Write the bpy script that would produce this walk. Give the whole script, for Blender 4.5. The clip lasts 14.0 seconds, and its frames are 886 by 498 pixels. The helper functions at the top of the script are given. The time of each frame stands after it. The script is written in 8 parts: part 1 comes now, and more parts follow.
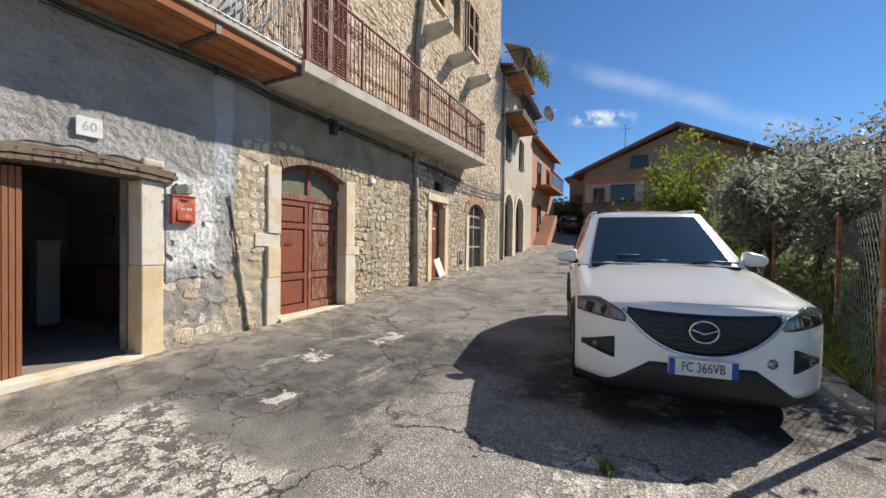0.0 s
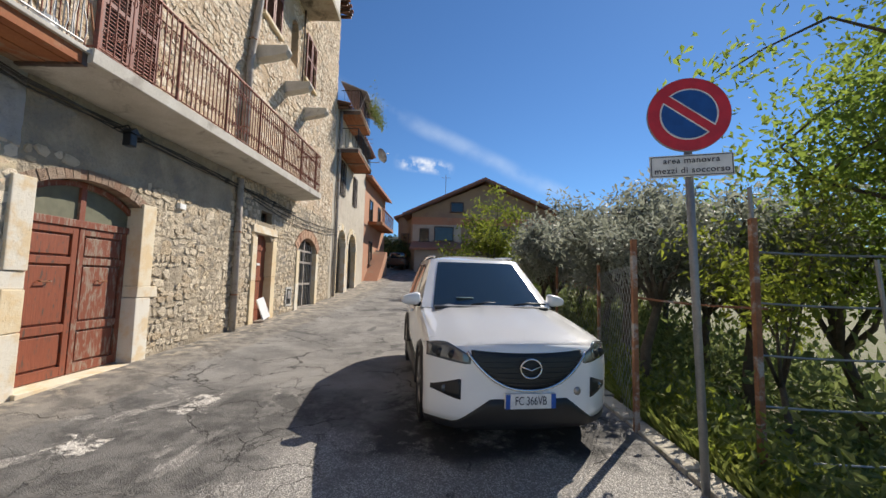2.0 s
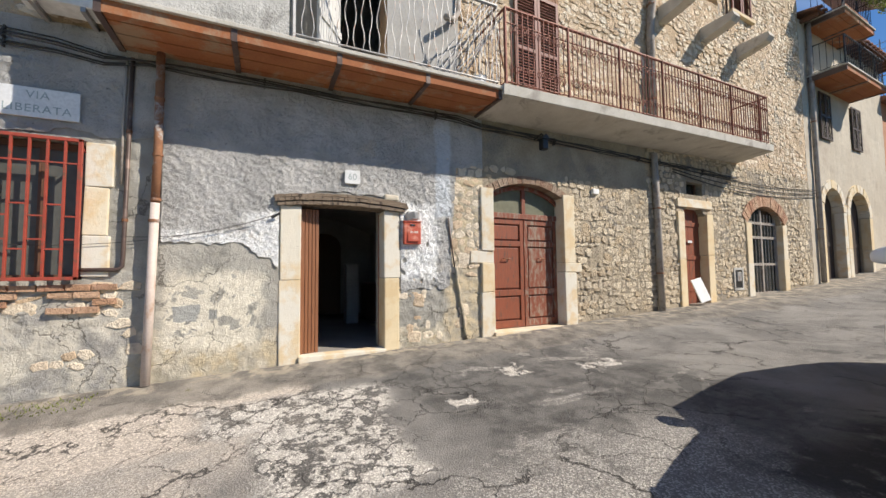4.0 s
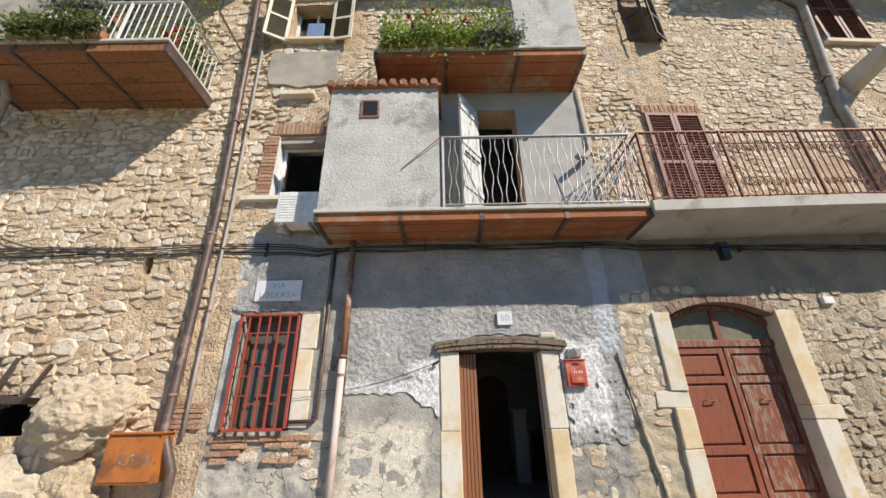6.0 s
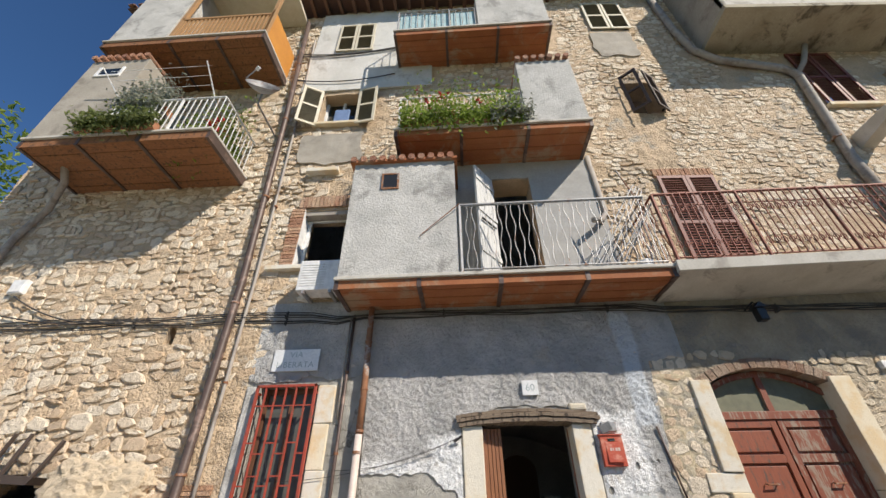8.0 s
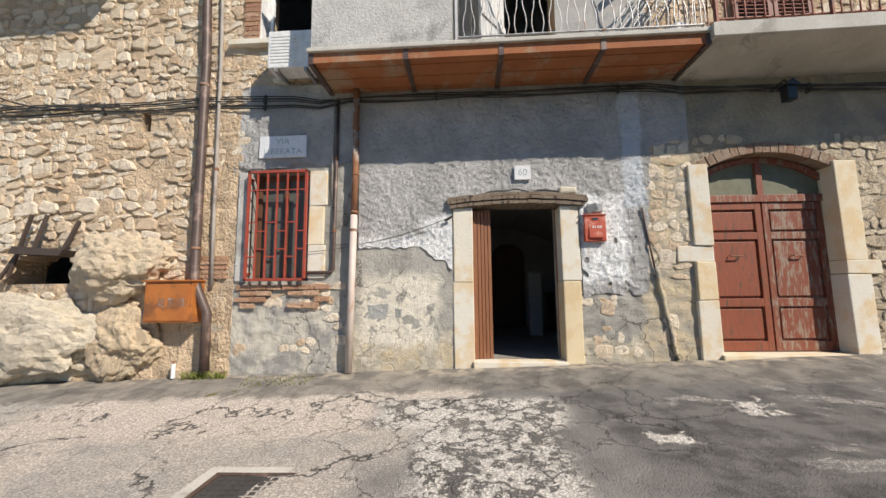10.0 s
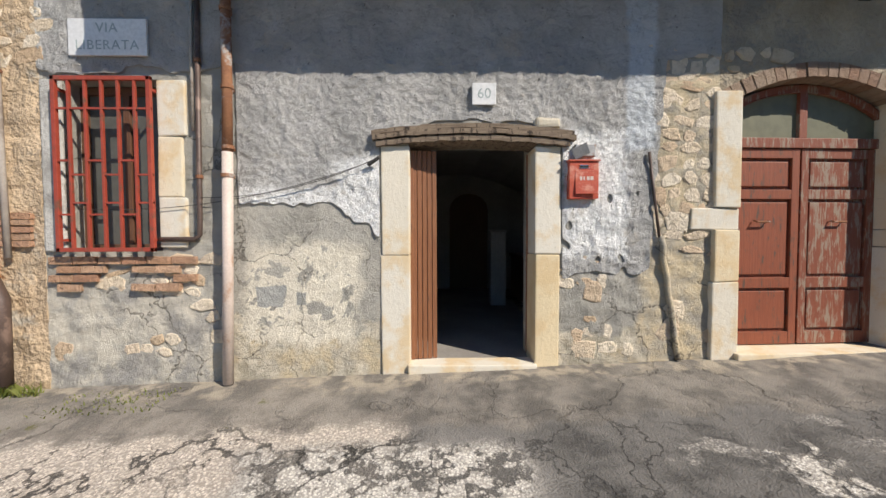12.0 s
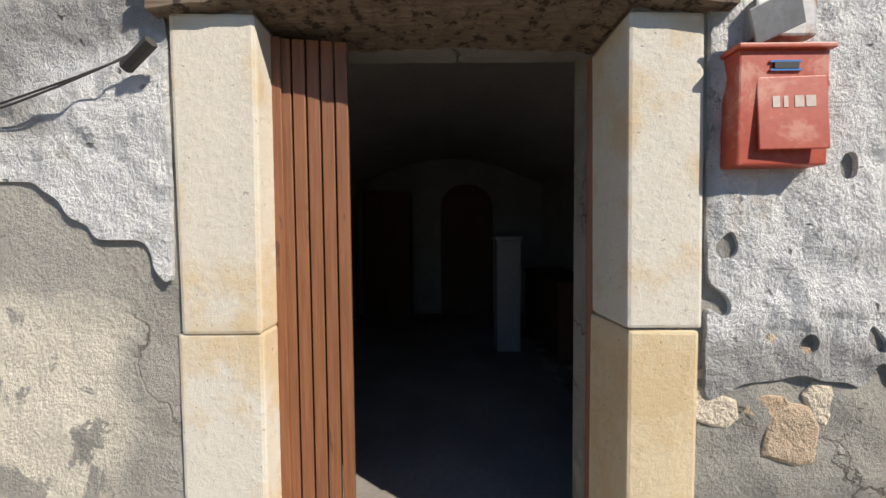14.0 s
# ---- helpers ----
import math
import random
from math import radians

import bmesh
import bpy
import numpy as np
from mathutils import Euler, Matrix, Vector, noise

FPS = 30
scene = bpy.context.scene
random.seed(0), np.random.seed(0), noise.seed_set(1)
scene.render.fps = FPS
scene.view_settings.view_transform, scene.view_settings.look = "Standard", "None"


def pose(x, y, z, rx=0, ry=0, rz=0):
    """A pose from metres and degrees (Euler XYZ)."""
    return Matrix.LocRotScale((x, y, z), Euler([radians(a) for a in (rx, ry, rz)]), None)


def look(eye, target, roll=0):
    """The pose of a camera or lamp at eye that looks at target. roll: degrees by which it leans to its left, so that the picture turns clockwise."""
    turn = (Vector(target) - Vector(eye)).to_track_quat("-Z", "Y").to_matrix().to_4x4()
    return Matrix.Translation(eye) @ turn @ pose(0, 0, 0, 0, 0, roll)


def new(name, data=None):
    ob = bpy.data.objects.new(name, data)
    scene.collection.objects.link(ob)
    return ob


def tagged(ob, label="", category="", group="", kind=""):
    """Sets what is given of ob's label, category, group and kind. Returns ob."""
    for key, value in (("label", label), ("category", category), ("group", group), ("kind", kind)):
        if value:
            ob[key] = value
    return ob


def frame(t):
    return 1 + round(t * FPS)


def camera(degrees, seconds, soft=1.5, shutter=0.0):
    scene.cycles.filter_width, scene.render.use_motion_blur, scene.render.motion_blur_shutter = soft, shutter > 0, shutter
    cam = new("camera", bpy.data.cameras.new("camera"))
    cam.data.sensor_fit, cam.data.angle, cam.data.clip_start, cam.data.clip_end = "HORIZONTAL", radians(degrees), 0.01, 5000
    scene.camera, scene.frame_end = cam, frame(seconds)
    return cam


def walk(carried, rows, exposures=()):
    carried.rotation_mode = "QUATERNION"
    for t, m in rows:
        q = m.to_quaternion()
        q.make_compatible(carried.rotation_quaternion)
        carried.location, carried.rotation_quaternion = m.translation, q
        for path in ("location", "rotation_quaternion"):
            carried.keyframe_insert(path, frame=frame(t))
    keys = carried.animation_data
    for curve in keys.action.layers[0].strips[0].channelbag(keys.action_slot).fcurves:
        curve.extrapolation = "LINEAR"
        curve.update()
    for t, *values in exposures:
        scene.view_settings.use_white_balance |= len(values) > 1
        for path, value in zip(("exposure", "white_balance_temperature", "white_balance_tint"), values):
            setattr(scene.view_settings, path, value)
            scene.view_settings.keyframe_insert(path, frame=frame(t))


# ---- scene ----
import collections

cam = camera(99.1, 14.0)
PATH = [
    (0, (-0.119, 0.128, 1.522), (-1.017, 1.914, 1.489), 0.9),
    (0.5, (-0.344, 0.049, 1.601), (-0.793, 1.998, 1.614), 1.7),
    (1, (-0.432, 0.03, 1.698), (-0.556, 2.024, 1.786), 1.7),
    (1.5, (-0.438, 0.054, 1.714), (-0.468, 2.048, 1.877), 1.5),
    (2, (-0.354, 0.157, 1.63), (-0.393, 2.15, 1.795), 1.4),
    (2.5, (-0.218, 0.304, 1.557), (-0.651, 2.252, 1.699), 1.1),
    (2.8, (-0.142, 0.353, 1.532), (-0.933, 2.184, 1.666), 1.5),
    (3, (-0.031, 0.402, 1.475), (-1.049, 2.12, 1.583), 0.5),
    (3.5, (0.173, 0.576, 1.422), (-1.273, 1.955, 1.518), -0.1),
    (4, (0.24, 0.844, 1.313), (-1.568, 1.693, 1.425), -0.6),
    (4.2, (0.273, 0.915, 1.311), (-1.619, 1.551, 1.426), -0.6),
    (6.5, (0.239, 1.053, 1.415), (-1.516, 0.98, 2.371), -0.7),
    (7.2, (0.24, 1.01, 1.428), (-1.404, 0.935, 2.565), -1.0),
    (9.3, (0.005, 1.133, 1.176), (-1.816, 0.992, 1.991), -0.2),
    (9.4, (-0.021, 1.13, 1.169), (-1.886, 0.985, 1.877), -0.4),
    (9.5, (-0.038, 1.113, 1.162), (-1.938, 0.978, 1.769), -0.4),
    (10, (-0.154, 1.184, 1.087), (-2.137, 1.056, 1.312), -0.6),
    (10.5, (-0.361, 1.252, 1.115), (-2.357, 1.126, 1.101), -0.1),
    (11, (-0.695, 1.4, 1.165), (-2.694, 1.332, 1.12), -0.2),
    (11.5, (-1.153, 1.457, 1.277), (-3.152, 1.47, 1.228), -0.2),
    (12, (-1.642, 1.489, 1.379), (-3.64, 1.528, 1.308), -0.2),
    (12.5, (-2.139, 1.679, 1.439), (-4.136, 1.727, 1.361), -0.3),
    (13, (-2.719, 1.744, 1.47), (-4.717, 1.79, 1.377), -0.3),
    (13.5, (-3.303, 1.773, 1.479), (-5.301, 1.82, 1.396), -0.6),
    (14, (-3.868, 1.815, 1.511), (-5.866, 1.821, 1.429), -0.5),
]
EXPOSURES = [(0, 0.36), (2.3, 0.38), (3.5, 0.40), (4.2, 0.38), (6.5, 0.33), (10, 0.26), (12, 0.24), (13.2, 0.18), (14, 0.20)]
walk(cam, [(t, look(eye, target, roll)) for t, eye, target, roll in PATH], EXPOSURES)

# ---- light ----
SUN_FROM = Vector((0.72, 0.87, 1.0)).normalized()
world = bpy.data.worlds.new("sky")
scene.world = world
world.use_nodes = True
wt = world.node_tree
sky = wt.nodes.new("ShaderNodeTexSky")
sky.sky_type = "NISHITA"
sky.sun_disc = False
sky.sun_elevation = math.asin(SUN_FROM.z)
sky.sun_rotation = math.atan2(SUN_FROM.x, SUN_FROM.y)
sky.altitude = 400
sky.air_density = 1.0
sky.dust_density = 0.05
sky.ozone_density = 4.0
# a thin streak of high cloud and a few small white clouds low in the sky
wcoord = wt.nodes.new("ShaderNodeTexCoord")
bg = wt.nodes["Background"]
bg.inputs["Strength"].default_value = 0.075


def cloud_band(normal, width, centre, reach, stretch, strength):
    dot = wt.nodes.new("ShaderNodeVectorMath")
    dot.operation = "DOT_PRODUCT"
    dot.inputs[1].default_value = Vector(normal).normalized()
    wt.links.new(wcoord.outputs["Generated"], dot.inputs[0])
    band = wt.nodes.new("ShaderNodeMapRange")
    band.interpolation_type = "SMOOTHSTEP"
    mag = wt.nodes.new("ShaderNodeMath")
    mag.operation = "ABSOLUTE"
    wt.links.new(dot.outputs["Value"], mag.inputs[0])
    wt.links.new(mag.outputs[0], band.inputs["Value"])
    band.inputs["From Min"].default_value = width
    band.inputs["From Max"].default_value = 0.0
    dist = wt.nodes.new("ShaderNodeVectorMath")
    dist.operation = "DISTANCE"
    dist.inputs[1].default_value = Vector(centre).normalized()
    wt.links.new(wcoord.outputs["Generated"], dist.inputs[0])
    near = wt.nodes.new("ShaderNodeMapRange")
    near.interpolation_type = "SMOOTHSTEP"
    near.inputs["From Min"].default_value = reach
    near.inputs["From Max"].default_value = reach * 0.3
    wt.links.new(dist.outputs["Value"], near.inputs["Value"])
    puff = wt.nodes.new("ShaderNodeTexNoise")
    puff.inputs["Scale"].default_value = stretch
    puff.inputs["Detail"].default_value = 6
    wt.links.new(wcoord.outputs["Generated"], puff.inputs["Vector"])
    ramp = wt.nodes.new("ShaderNodeMapRange")
    ramp.inputs["From Min"].default_value = 0.4
    ramp.inputs["From Max"].default_value = 0.75
    wt.links.new(puff.outputs["Fac"], ramp.inputs["Value"])
    out = band.outputs[0]
    for other in (near.outputs[0], ramp.outputs[0]):
        m = wt.nodes.new("ShaderNodeMath")
        m.operation = "MULTIPLY"
        wt.links.new(out, m.inputs[0])
        wt.links.new(other, m.inputs[1])
        out = m.outputs[0]
    m = wt.nodes.new("ShaderNodeMath")
    m.operation = "MULTIPLY"
    m.inputs[1].default_value = strength
    wt.links.new(out, m.inputs[0])
    return m.outputs[0]


def sky_mix(col, fac, white):
    mix = wt.nodes.new("ShaderNodeMix")
    mix.data_type = "RGBA"
    wt.links.new(fac, mix.inputs["Factor"])
    wt.links.new(col, mix.inputs[6])
    mix.inputs[7].default_value = white
    return mix.outputs[2]


streak_a, streak_b = Vector((-0.20, 1.0, 0.47)), Vector((0.37, 1.0, 0.20))
tint = wt.nodes.new("ShaderNodeMix")
tint.data_type = "RGBA"
tint.blend_type = "MULTIPLY"
tint.inputs["Factor"].default_value = 1.0
tint.inputs[7].default_value = (0.70, 0.97, 1.20, 1)
wt.links.new(sky.outputs[0], tint.inputs[6])
colour = tint.outputs[2]
colour = sky_mix(colour, cloud_band(streak_a.cross(streak_b), 0.030, (0.10, 1.0, 0.33), 0.75, 5.0, 0.6), (9.0, 10.0, 11.0, 1))
colour = sky_mix(colour, cloud_band((0.12, -0.3, 1.0), 0.024, (-0.075, 1.0, 0.31), 0.085, 30.0, 2.4), (10, 10.3, 10.8, 1))
wt.links.new(colour, bg.inputs["Color"])

sun = new("sun", bpy.data.lights.new("sun", "SUN"))
sun.data.energy = 5.0
sun.data.angle = radians(0.53)
sun.data.color = (1.0, 0.91, 0.79)
sun.matrix_world = look(SUN_FROM * 50, (0, 0, 0))


# ---- materials ----
class Graph:
    """Short calls for a node material."""

    def __init__(self, name):
        self.m = bpy.data.materials.new(name)
        self.m.use_nodes = True
        self.t = self.m.node_tree
        self.b = self.t.nodes["Principled BSDF"]
        self.pos = self.t.nodes.new("ShaderNodeNewGeometry").outputs["Position"]

    def put(self, sock, v):
        if isinstance(v, (int, float)):
            sock.default_value = v
        elif isinstance(v, (tuple, list)):
            sock.default_value = (*v, 1) if len(v) == 3 and sock.type == "RGBA" else v
        else:
            self.t.links.new(v, sock)

    def noise(self, scale, detail=4, rough=0.55, vec=None, squash=None, warp=0.0):
        n = self.t.nodes.new("ShaderNodeTexNoise")
        n.inputs["Scale"].default_value = scale
        n.inputs["Detail"].default_value = detail
        n.inputs["Roughness"].default_value = rough
        n.inputs["Distortion"].default_value = warp
        v = vec or self.pos
        if squash:
            mp = self.t.nodes.new("ShaderNodeMapping")
            mp.inputs["Scale"].default_value = squash
            self.t.links.new(v, mp.inputs["Vector"])
            v = mp.outputs[0]
        self.t.links.new(v, n.inputs["Vector"])
        return n.outputs["Fac"]

    def cells(self, scale, feature="DISTANCE_TO_EDGE", vec=None, jitter=1.0):
        n = self.t.nodes.new("ShaderNodeTexVoronoi")
        n.feature = feature
        n.inputs["Scale"].default_value = scale
        n.inputs["Randomness"].default_value = jitter
        self.t.links.new(vec or self.pos, n.inputs["Vector"])
        return n.outputs["Distance"]

    def ramp(self, v, a, b, lo=0.0, hi=1.0):
        n = self.t.nodes.new("ShaderNodeMapRange")
        n.interpolation_type = "SMOOTHSTEP"
        for k, x in (("Value", v), ("From Min", a), ("From Max", b), ("To Min", lo), ("To Max", hi)):
            self.put(n.inputs[k], x)
        return n.outputs[0]

    def op(self, kind, a, b=0.0):
        n = self.t.nodes.new("ShaderNodeMath")
        n.operation = kind
        self.put(n.inputs[0], a)
        self.put(n.inputs[1], b)
        return n.outputs[0]

    def mix(self, f, a, b, mode="MIX"):
        n = self.t.nodes.new("ShaderNodeMix")
        n.data_type = "RGBA"
        n.blend_type = mode
        self.put(n.inputs["Factor"], f)
        self.put(n.inputs[6], a)
        self.put(n.inputs[7], b)
        return n.outputs[2]

    def axes(self):
        n = self.t.nodes.new("ShaderNodeSeparateXYZ")
        self.t.links.new(self.pos, n.inputs[0])
        return n.outputs

    def warped(self, scale, amount):
        """The position, pushed about by noise."""
        n = self.t.nodes.new("ShaderNodeTexNoise")
        n.inputs["Scale"].default_value = scale
        n.inputs["Detail"].default_value = 7
        n.inputs["Roughness"].default_value = 0.62
        self.t.links.new(self.pos, n.inputs["Vector"])
        s = self.t.nodes.new("ShaderNodeVectorMath")
        s.operation = "MULTIPLY_ADD"
        self.t.links.new(n.outputs["Color"], s.inputs[0])
        s.inputs[1].default_value = (amount, amount, amount)
        self.t.links.new(self.pos, s.inputs[2])
        return s.outputs[0]

    def patch(self, y0, y1, z0, z1, soft=0.05, scale=3.0, wob=0.5, axes=(1, 2)):
        """A ragged patch between these bounds: on the facade, or on other axes."""
        n = self.t.nodes.new("ShaderNodeSeparateXYZ")
        self.t.links.new(self.warped(scale, wob), n.inputs[0])
        d = wob / 2
        u, w = n.outputs[axes[0]], n.outputs[axes[1]]
        f = self.ramp(u, y0 + d, y0 + d + soft)
        for v, a, b in ((u, y1 + d, y1 + d - soft), (w, z0 + d, z0 + d + soft), (w, z1 + d, z1 + d - soft)):
            f = self.op("MULTIPLY", f, self.ramp(v, a, b))
        return f

    def plot(self, x0, x1, y0, y1, soft=0.06, scale=2.0, wob=0.6):
        """A ragged patch on the ground."""
        return self.patch(x0, x1, y0, y1, soft, scale, wob, (0, 1))

    def pebbles(self, scale, light, dark, gap, push=0.03):
        """Aggregate of single stones, each with its tone, in a darker binder."""
        n = self.t.nodes.new("ShaderNodeTexVoronoi")
        n.inputs["Scale"].default_value = scale
        self.t.links.new(self.warped(scale * 0.4, push), n.inputs["Vector"])
        tone = self.mix(self.ramp(n.outputs["Color"], 0.25, 0.8), dark, light)
        return self.mix(self.ramp(n.outputs["Distance"], 0.38, 0.62), tone, gap), n.outputs["Distance"]

    def rnd(self):
        a = self.t.nodes.new("ShaderNodeObjectInfo").outputs["Random"]
        b = self.t.nodes.new("ShaderNodeNewGeometry").outputs["Random Per Island"]
        return self.op("FRACT", self.op("ADD", self.op("MULTIPLY", a, 7.31), self.op("MULTIPLY", b, 3.17)))

    def bump(self, h, strength=0.4, dist=0.02):
        n = self.t.nodes.new("ShaderNodeBump")
        n.inputs["Strength"].default_value = strength
        n.inputs["Distance"].default_value = dist
        self.t.links.new(h, n.inputs["Height"])
        self.t.links.new(n.outputs[0], self.b.inputs["Normal"])

    def done(self, colour, rough=0.85, metal=0.0, **more):
        self.put(self.b.inputs["Base Color"], colour)
        self.put(self.b.inputs["Roughness"], rough)
        self.put(self.b.inputs["Metallic"], metal)
        for k, v in more.items():
            self.put(self.b.inputs[k.replace("_", " ")], v)
        return self.m


def surface(name, a, b, rough=0.8, metal=0.0, scale=6.0, fine=60.0, bump=0.25, dist=0.006, stain=None, amount=0.5, squash=None, **more):
    """A surface between two colours, with a fine grain, and ragged stains of a third."""
    g = Graph(name)
    col = g.mix(g.ramp(g.noise(scale, 5, squash=squash), 0.3, 0.7), a, b)
    grain = g.noise(fine, 4, squash=squash)
    col = g.mix(g.ramp(grain, 0.3, 0.75, 0.0, 0.35), col, tuple(x * 0.55 for x in a))
    if stain:
        col = g.mix(g.ramp(g.noise(scale * 0.7, 6, 0.7, warp=0.4), 0.62 - amount * 0.25, 0.72 - amount * 0.15), col, stain)
    g.bump(grain, bump, dist)
    return g.done(col, rough, metal, **more)


def plain(name, c, rough=0.5, metal=0.0, **more):
    g = Graph(name)
    col = g.mix(g.ramp(g.noise(9, 4), 0.35, 0.7), c, tuple(x * 0.8 for x in c))
    return g.done(col, rough, metal, **more)


def stone_material(name, tones, dirt=0.5):
    g = Graph(name)
    r = g.rnd()
    col = g.mix(g.ramp(r, 0.0, 0.5), tones[0], tones[1])
    col = g.mix(g.ramp(r, 0.45, 1.0), col, tones[2])
    n = g.noise(14, 6, 0.65)
    col = g.mix(g.ramp(n, 0.46, 0.76, 0.0, 0.6), col, tuple(x * 0.55 for x in tones[0]))
    col = g.mix(g.ramp(g.noise(1.1, 4), 0.5, 0.75, 0.0, dirt), col, tones[3])
    g.bump(g.op("ADD", n, g.op("MULTIPLY", g.noise(55, 4, 0.7), 0.6)), 1.0, 0.035)
    return g.done(col, 0.92)


def limestone_material():
    """Dressed limestone, each block with its tone, chipped and stained yellow."""
    g = Graph("dressed_limestone")
    col = g.mix(g.ramp(g.rnd(), 0.1, 0.9), (0.69, 0.65, 0.56), (0.70, 0.58, 0.38))
    col = g.mix(g.ramp(g.noise(3.0, 6, 0.65), 0.44, 0.62, 0.0, 0.8), col, (0.65, 0.49, 0.28))
    n = g.noise(34, 6, 0.72)
    col = g.mix(g.ramp(n, 0.58, 0.74, 0.0, 0.55), col, (0.38, 0.32, 0.23))
    pits = g.ramp(g.cells(28, "F1", g.warped(9, 0.1)), 0.12, 0.04)
    col = g.mix(g.op("MULTIPLY", pits, 0.5), col, (0.24, 0.20, 0.15))
    g.bump(g.op("SUBTRACT", g.op("ADD", n, g.op("MULTIPLY", g.noise(6, 5, 0.6), 1.2)), pits), 0.6, 0.007)
    return g.done(col, 0.88)


def plaster_material():
    """The patched cement and bare masonry low on the house with the open door."""
    g = Graph("patched_cement")
    cement = g.mix(g.ramp(g.noise(2.2, 6, 0.6), 0.35, 0.65), (0.30, 0.288, 0.255), (0.42, 0.40, 0.355))
    sandy = g.mix(g.ramp(g.noise(6, 6, 0.65, warp=0.5), 0.36, 0.62), (0.40, 0.36, 0.28), (0.62, 0.56, 0.45))
    ax = g.axes()
    edge = g.op("ADD", ax[2], g.op("MULTIPLY", g.noise(2.4, 6, 0.65), 1.0))
    col = g.mix(g.ramp(edge, 1.10, 0.98), cement, sandy)
    # yellowish bare masonry beside the garage door and low down
    bare = g.mix(g.ramp(g.noise(5, 6, 0.65), 0.35, 0.65), (0.58, 0.48, 0.32), (0.38, 0.345, 0.285))
    col = g.mix(g.patch(3.3, 4.4, -0.5, 3.1, 0.15, 3.0, 0.5), col, bare)
    col = g.mix(g.op("MULTIPLY", g.ramp(edge, 1.0, 0.85), g.ramp(g.noise(3.1, 5), 0.42, 0.56)), col, bare)
    # cream blotches where the cement has worn, and small grey repairs
    col = g.mix(g.op("MULTIPLY", g.patch(-0.3, 0.9, 0.3, 1.4, 0.2, 2.5, 0.5), g.ramp(g.noise(3.6, 8, 0.66, warp=0.5), 0.435, 0.465)), col, g.mix(g.noise(12, 5), (0.80, 0.74, 0.61), (0.64, 0.59, 0.49)))
    col = g.mix(g.patch(-0.12, 0.14, 0.74, 0.94, 0.012, 5.0, 0.10), col, (0.37, 0.37, 0.35))
    col = g.mix(g.patch(0.24, 0.34, 0.76, 0.88, 0.012, 5.0, 0.07), col, (0.33, 0.33, 0.31))
    col = g.mix(g.patch(-2.1, -0.45, -0.5, 1.0, 0.1, 2.5, 0.7), col, g.mix(g.ramp(g.noise(3, 6, 0.65), 0.4, 0.6), (0.33, 0.315, 0.29), (0.56, 0.52, 0.44)))
    n = g.noise(30, 6, 0.7)
    col = g.mix(g.ramp(n, 0.56, 0.78, 0.0, 0.5), col, (0.20, 0.185, 0.16))
    crack = g.op("MULTIPLY", g.ramp(g.cells(1.5, vec=g.warped(2.5, 0.5)), 0.012, 0.004), g.ramp(g.noise(1.7, 4), 0.46, 0.56))
    col = g.mix(g.op("MULTIPLY", crack, 0.7), col, (0.13, 0.115, 0.095))
    g.bump(g.op("SUBTRACT", g.op("ADD", n, g.op("MULTIPLY", g.noise(90, 4, 0.75), 0.5)), g.op("SUBTRACT", crack, g.op("MULTIPLY", g.noise(7, 6, 0.65), 0.9))), 0.9, 0.016)
    return g.done(col, 0.95)


def roughcast_material():
    """The grey roughcast coat over the door, limewashed in places."""
    g = Graph("grey_roughcast")
    col = g.mix(g.ramp(g.noise(2.5, 6, 0.6), 0.34, 0.66), (0.39, 0.385, 0.375), (0.53, 0.52, 0.505))
    white = g.mix(g.ramp(g.noise(8, 5), 0.35, 0.7), (0.90, 0.90, 0.89), (0.76, 0.77, 0.77))
    chips = g.noise(17, 6, 0.72)
    col = g.mix(g.op("MULTIPLY", g.patch(-0.35, 1.15, 1.1, 1.86, 0.10, 3.5, 0.28), g.ramp(chips, 0.66, 0.58)), col, white)
    col = g.mix(g.op("MULTIPLY", g.patch(0.55, 1.15, 1.1, 2.14, 0.12, 3.5, 0.3), g.ramp(chips, 0.66, 0.58)), col, white)
    col = g.mix(g.op("MULTIPLY", g.patch(2.58, 3.28, 1.12, 2.36, 0.10, 3.5, 0.35), g.ramp(chips, 0.68, 0.59)), col, white)
    col = g.mix(g.patch(3.18, 3.50, 2.12, 3.75, 0.06, 3.0, 0.22), col, g.mix(g.noise(6, 4), (0.66, 0.69, 0.72), (0.54, 0.58, 0.62)))
    # thin tan scuffs where the coat is worn
    col = g.mix(g.ramp(g.noise(1.9, 6, 0.7), 0.60, 0.68, 0.0, 0.5), col, (0.52, 0.46, 0.37))
    n = g.noise(26, 6, 0.7)
    col = g.mix(g.ramp(n, 0.56, 0.76, 0.0, 0.5), col, (0.19, 0.185, 0.175))
    holes = g.ramp(g.cells(9, "F1", g.warped(6, 0.12)), 0.10, 0.04)
    col = g.mix(g.op("MULTIPLY", holes, 0.6), col, (0.12, 0.115, 0.105))
    h = g.op("ADD", n, g.op("MULTIPLY", g.noise(70, 4, 0.75), 0.6))
    g.bump(g.op("SUBTRACT", h, g.op("MULTIPLY", holes, 1.2)), 1.0, 0.033)
    return g.done(col, 0.95)


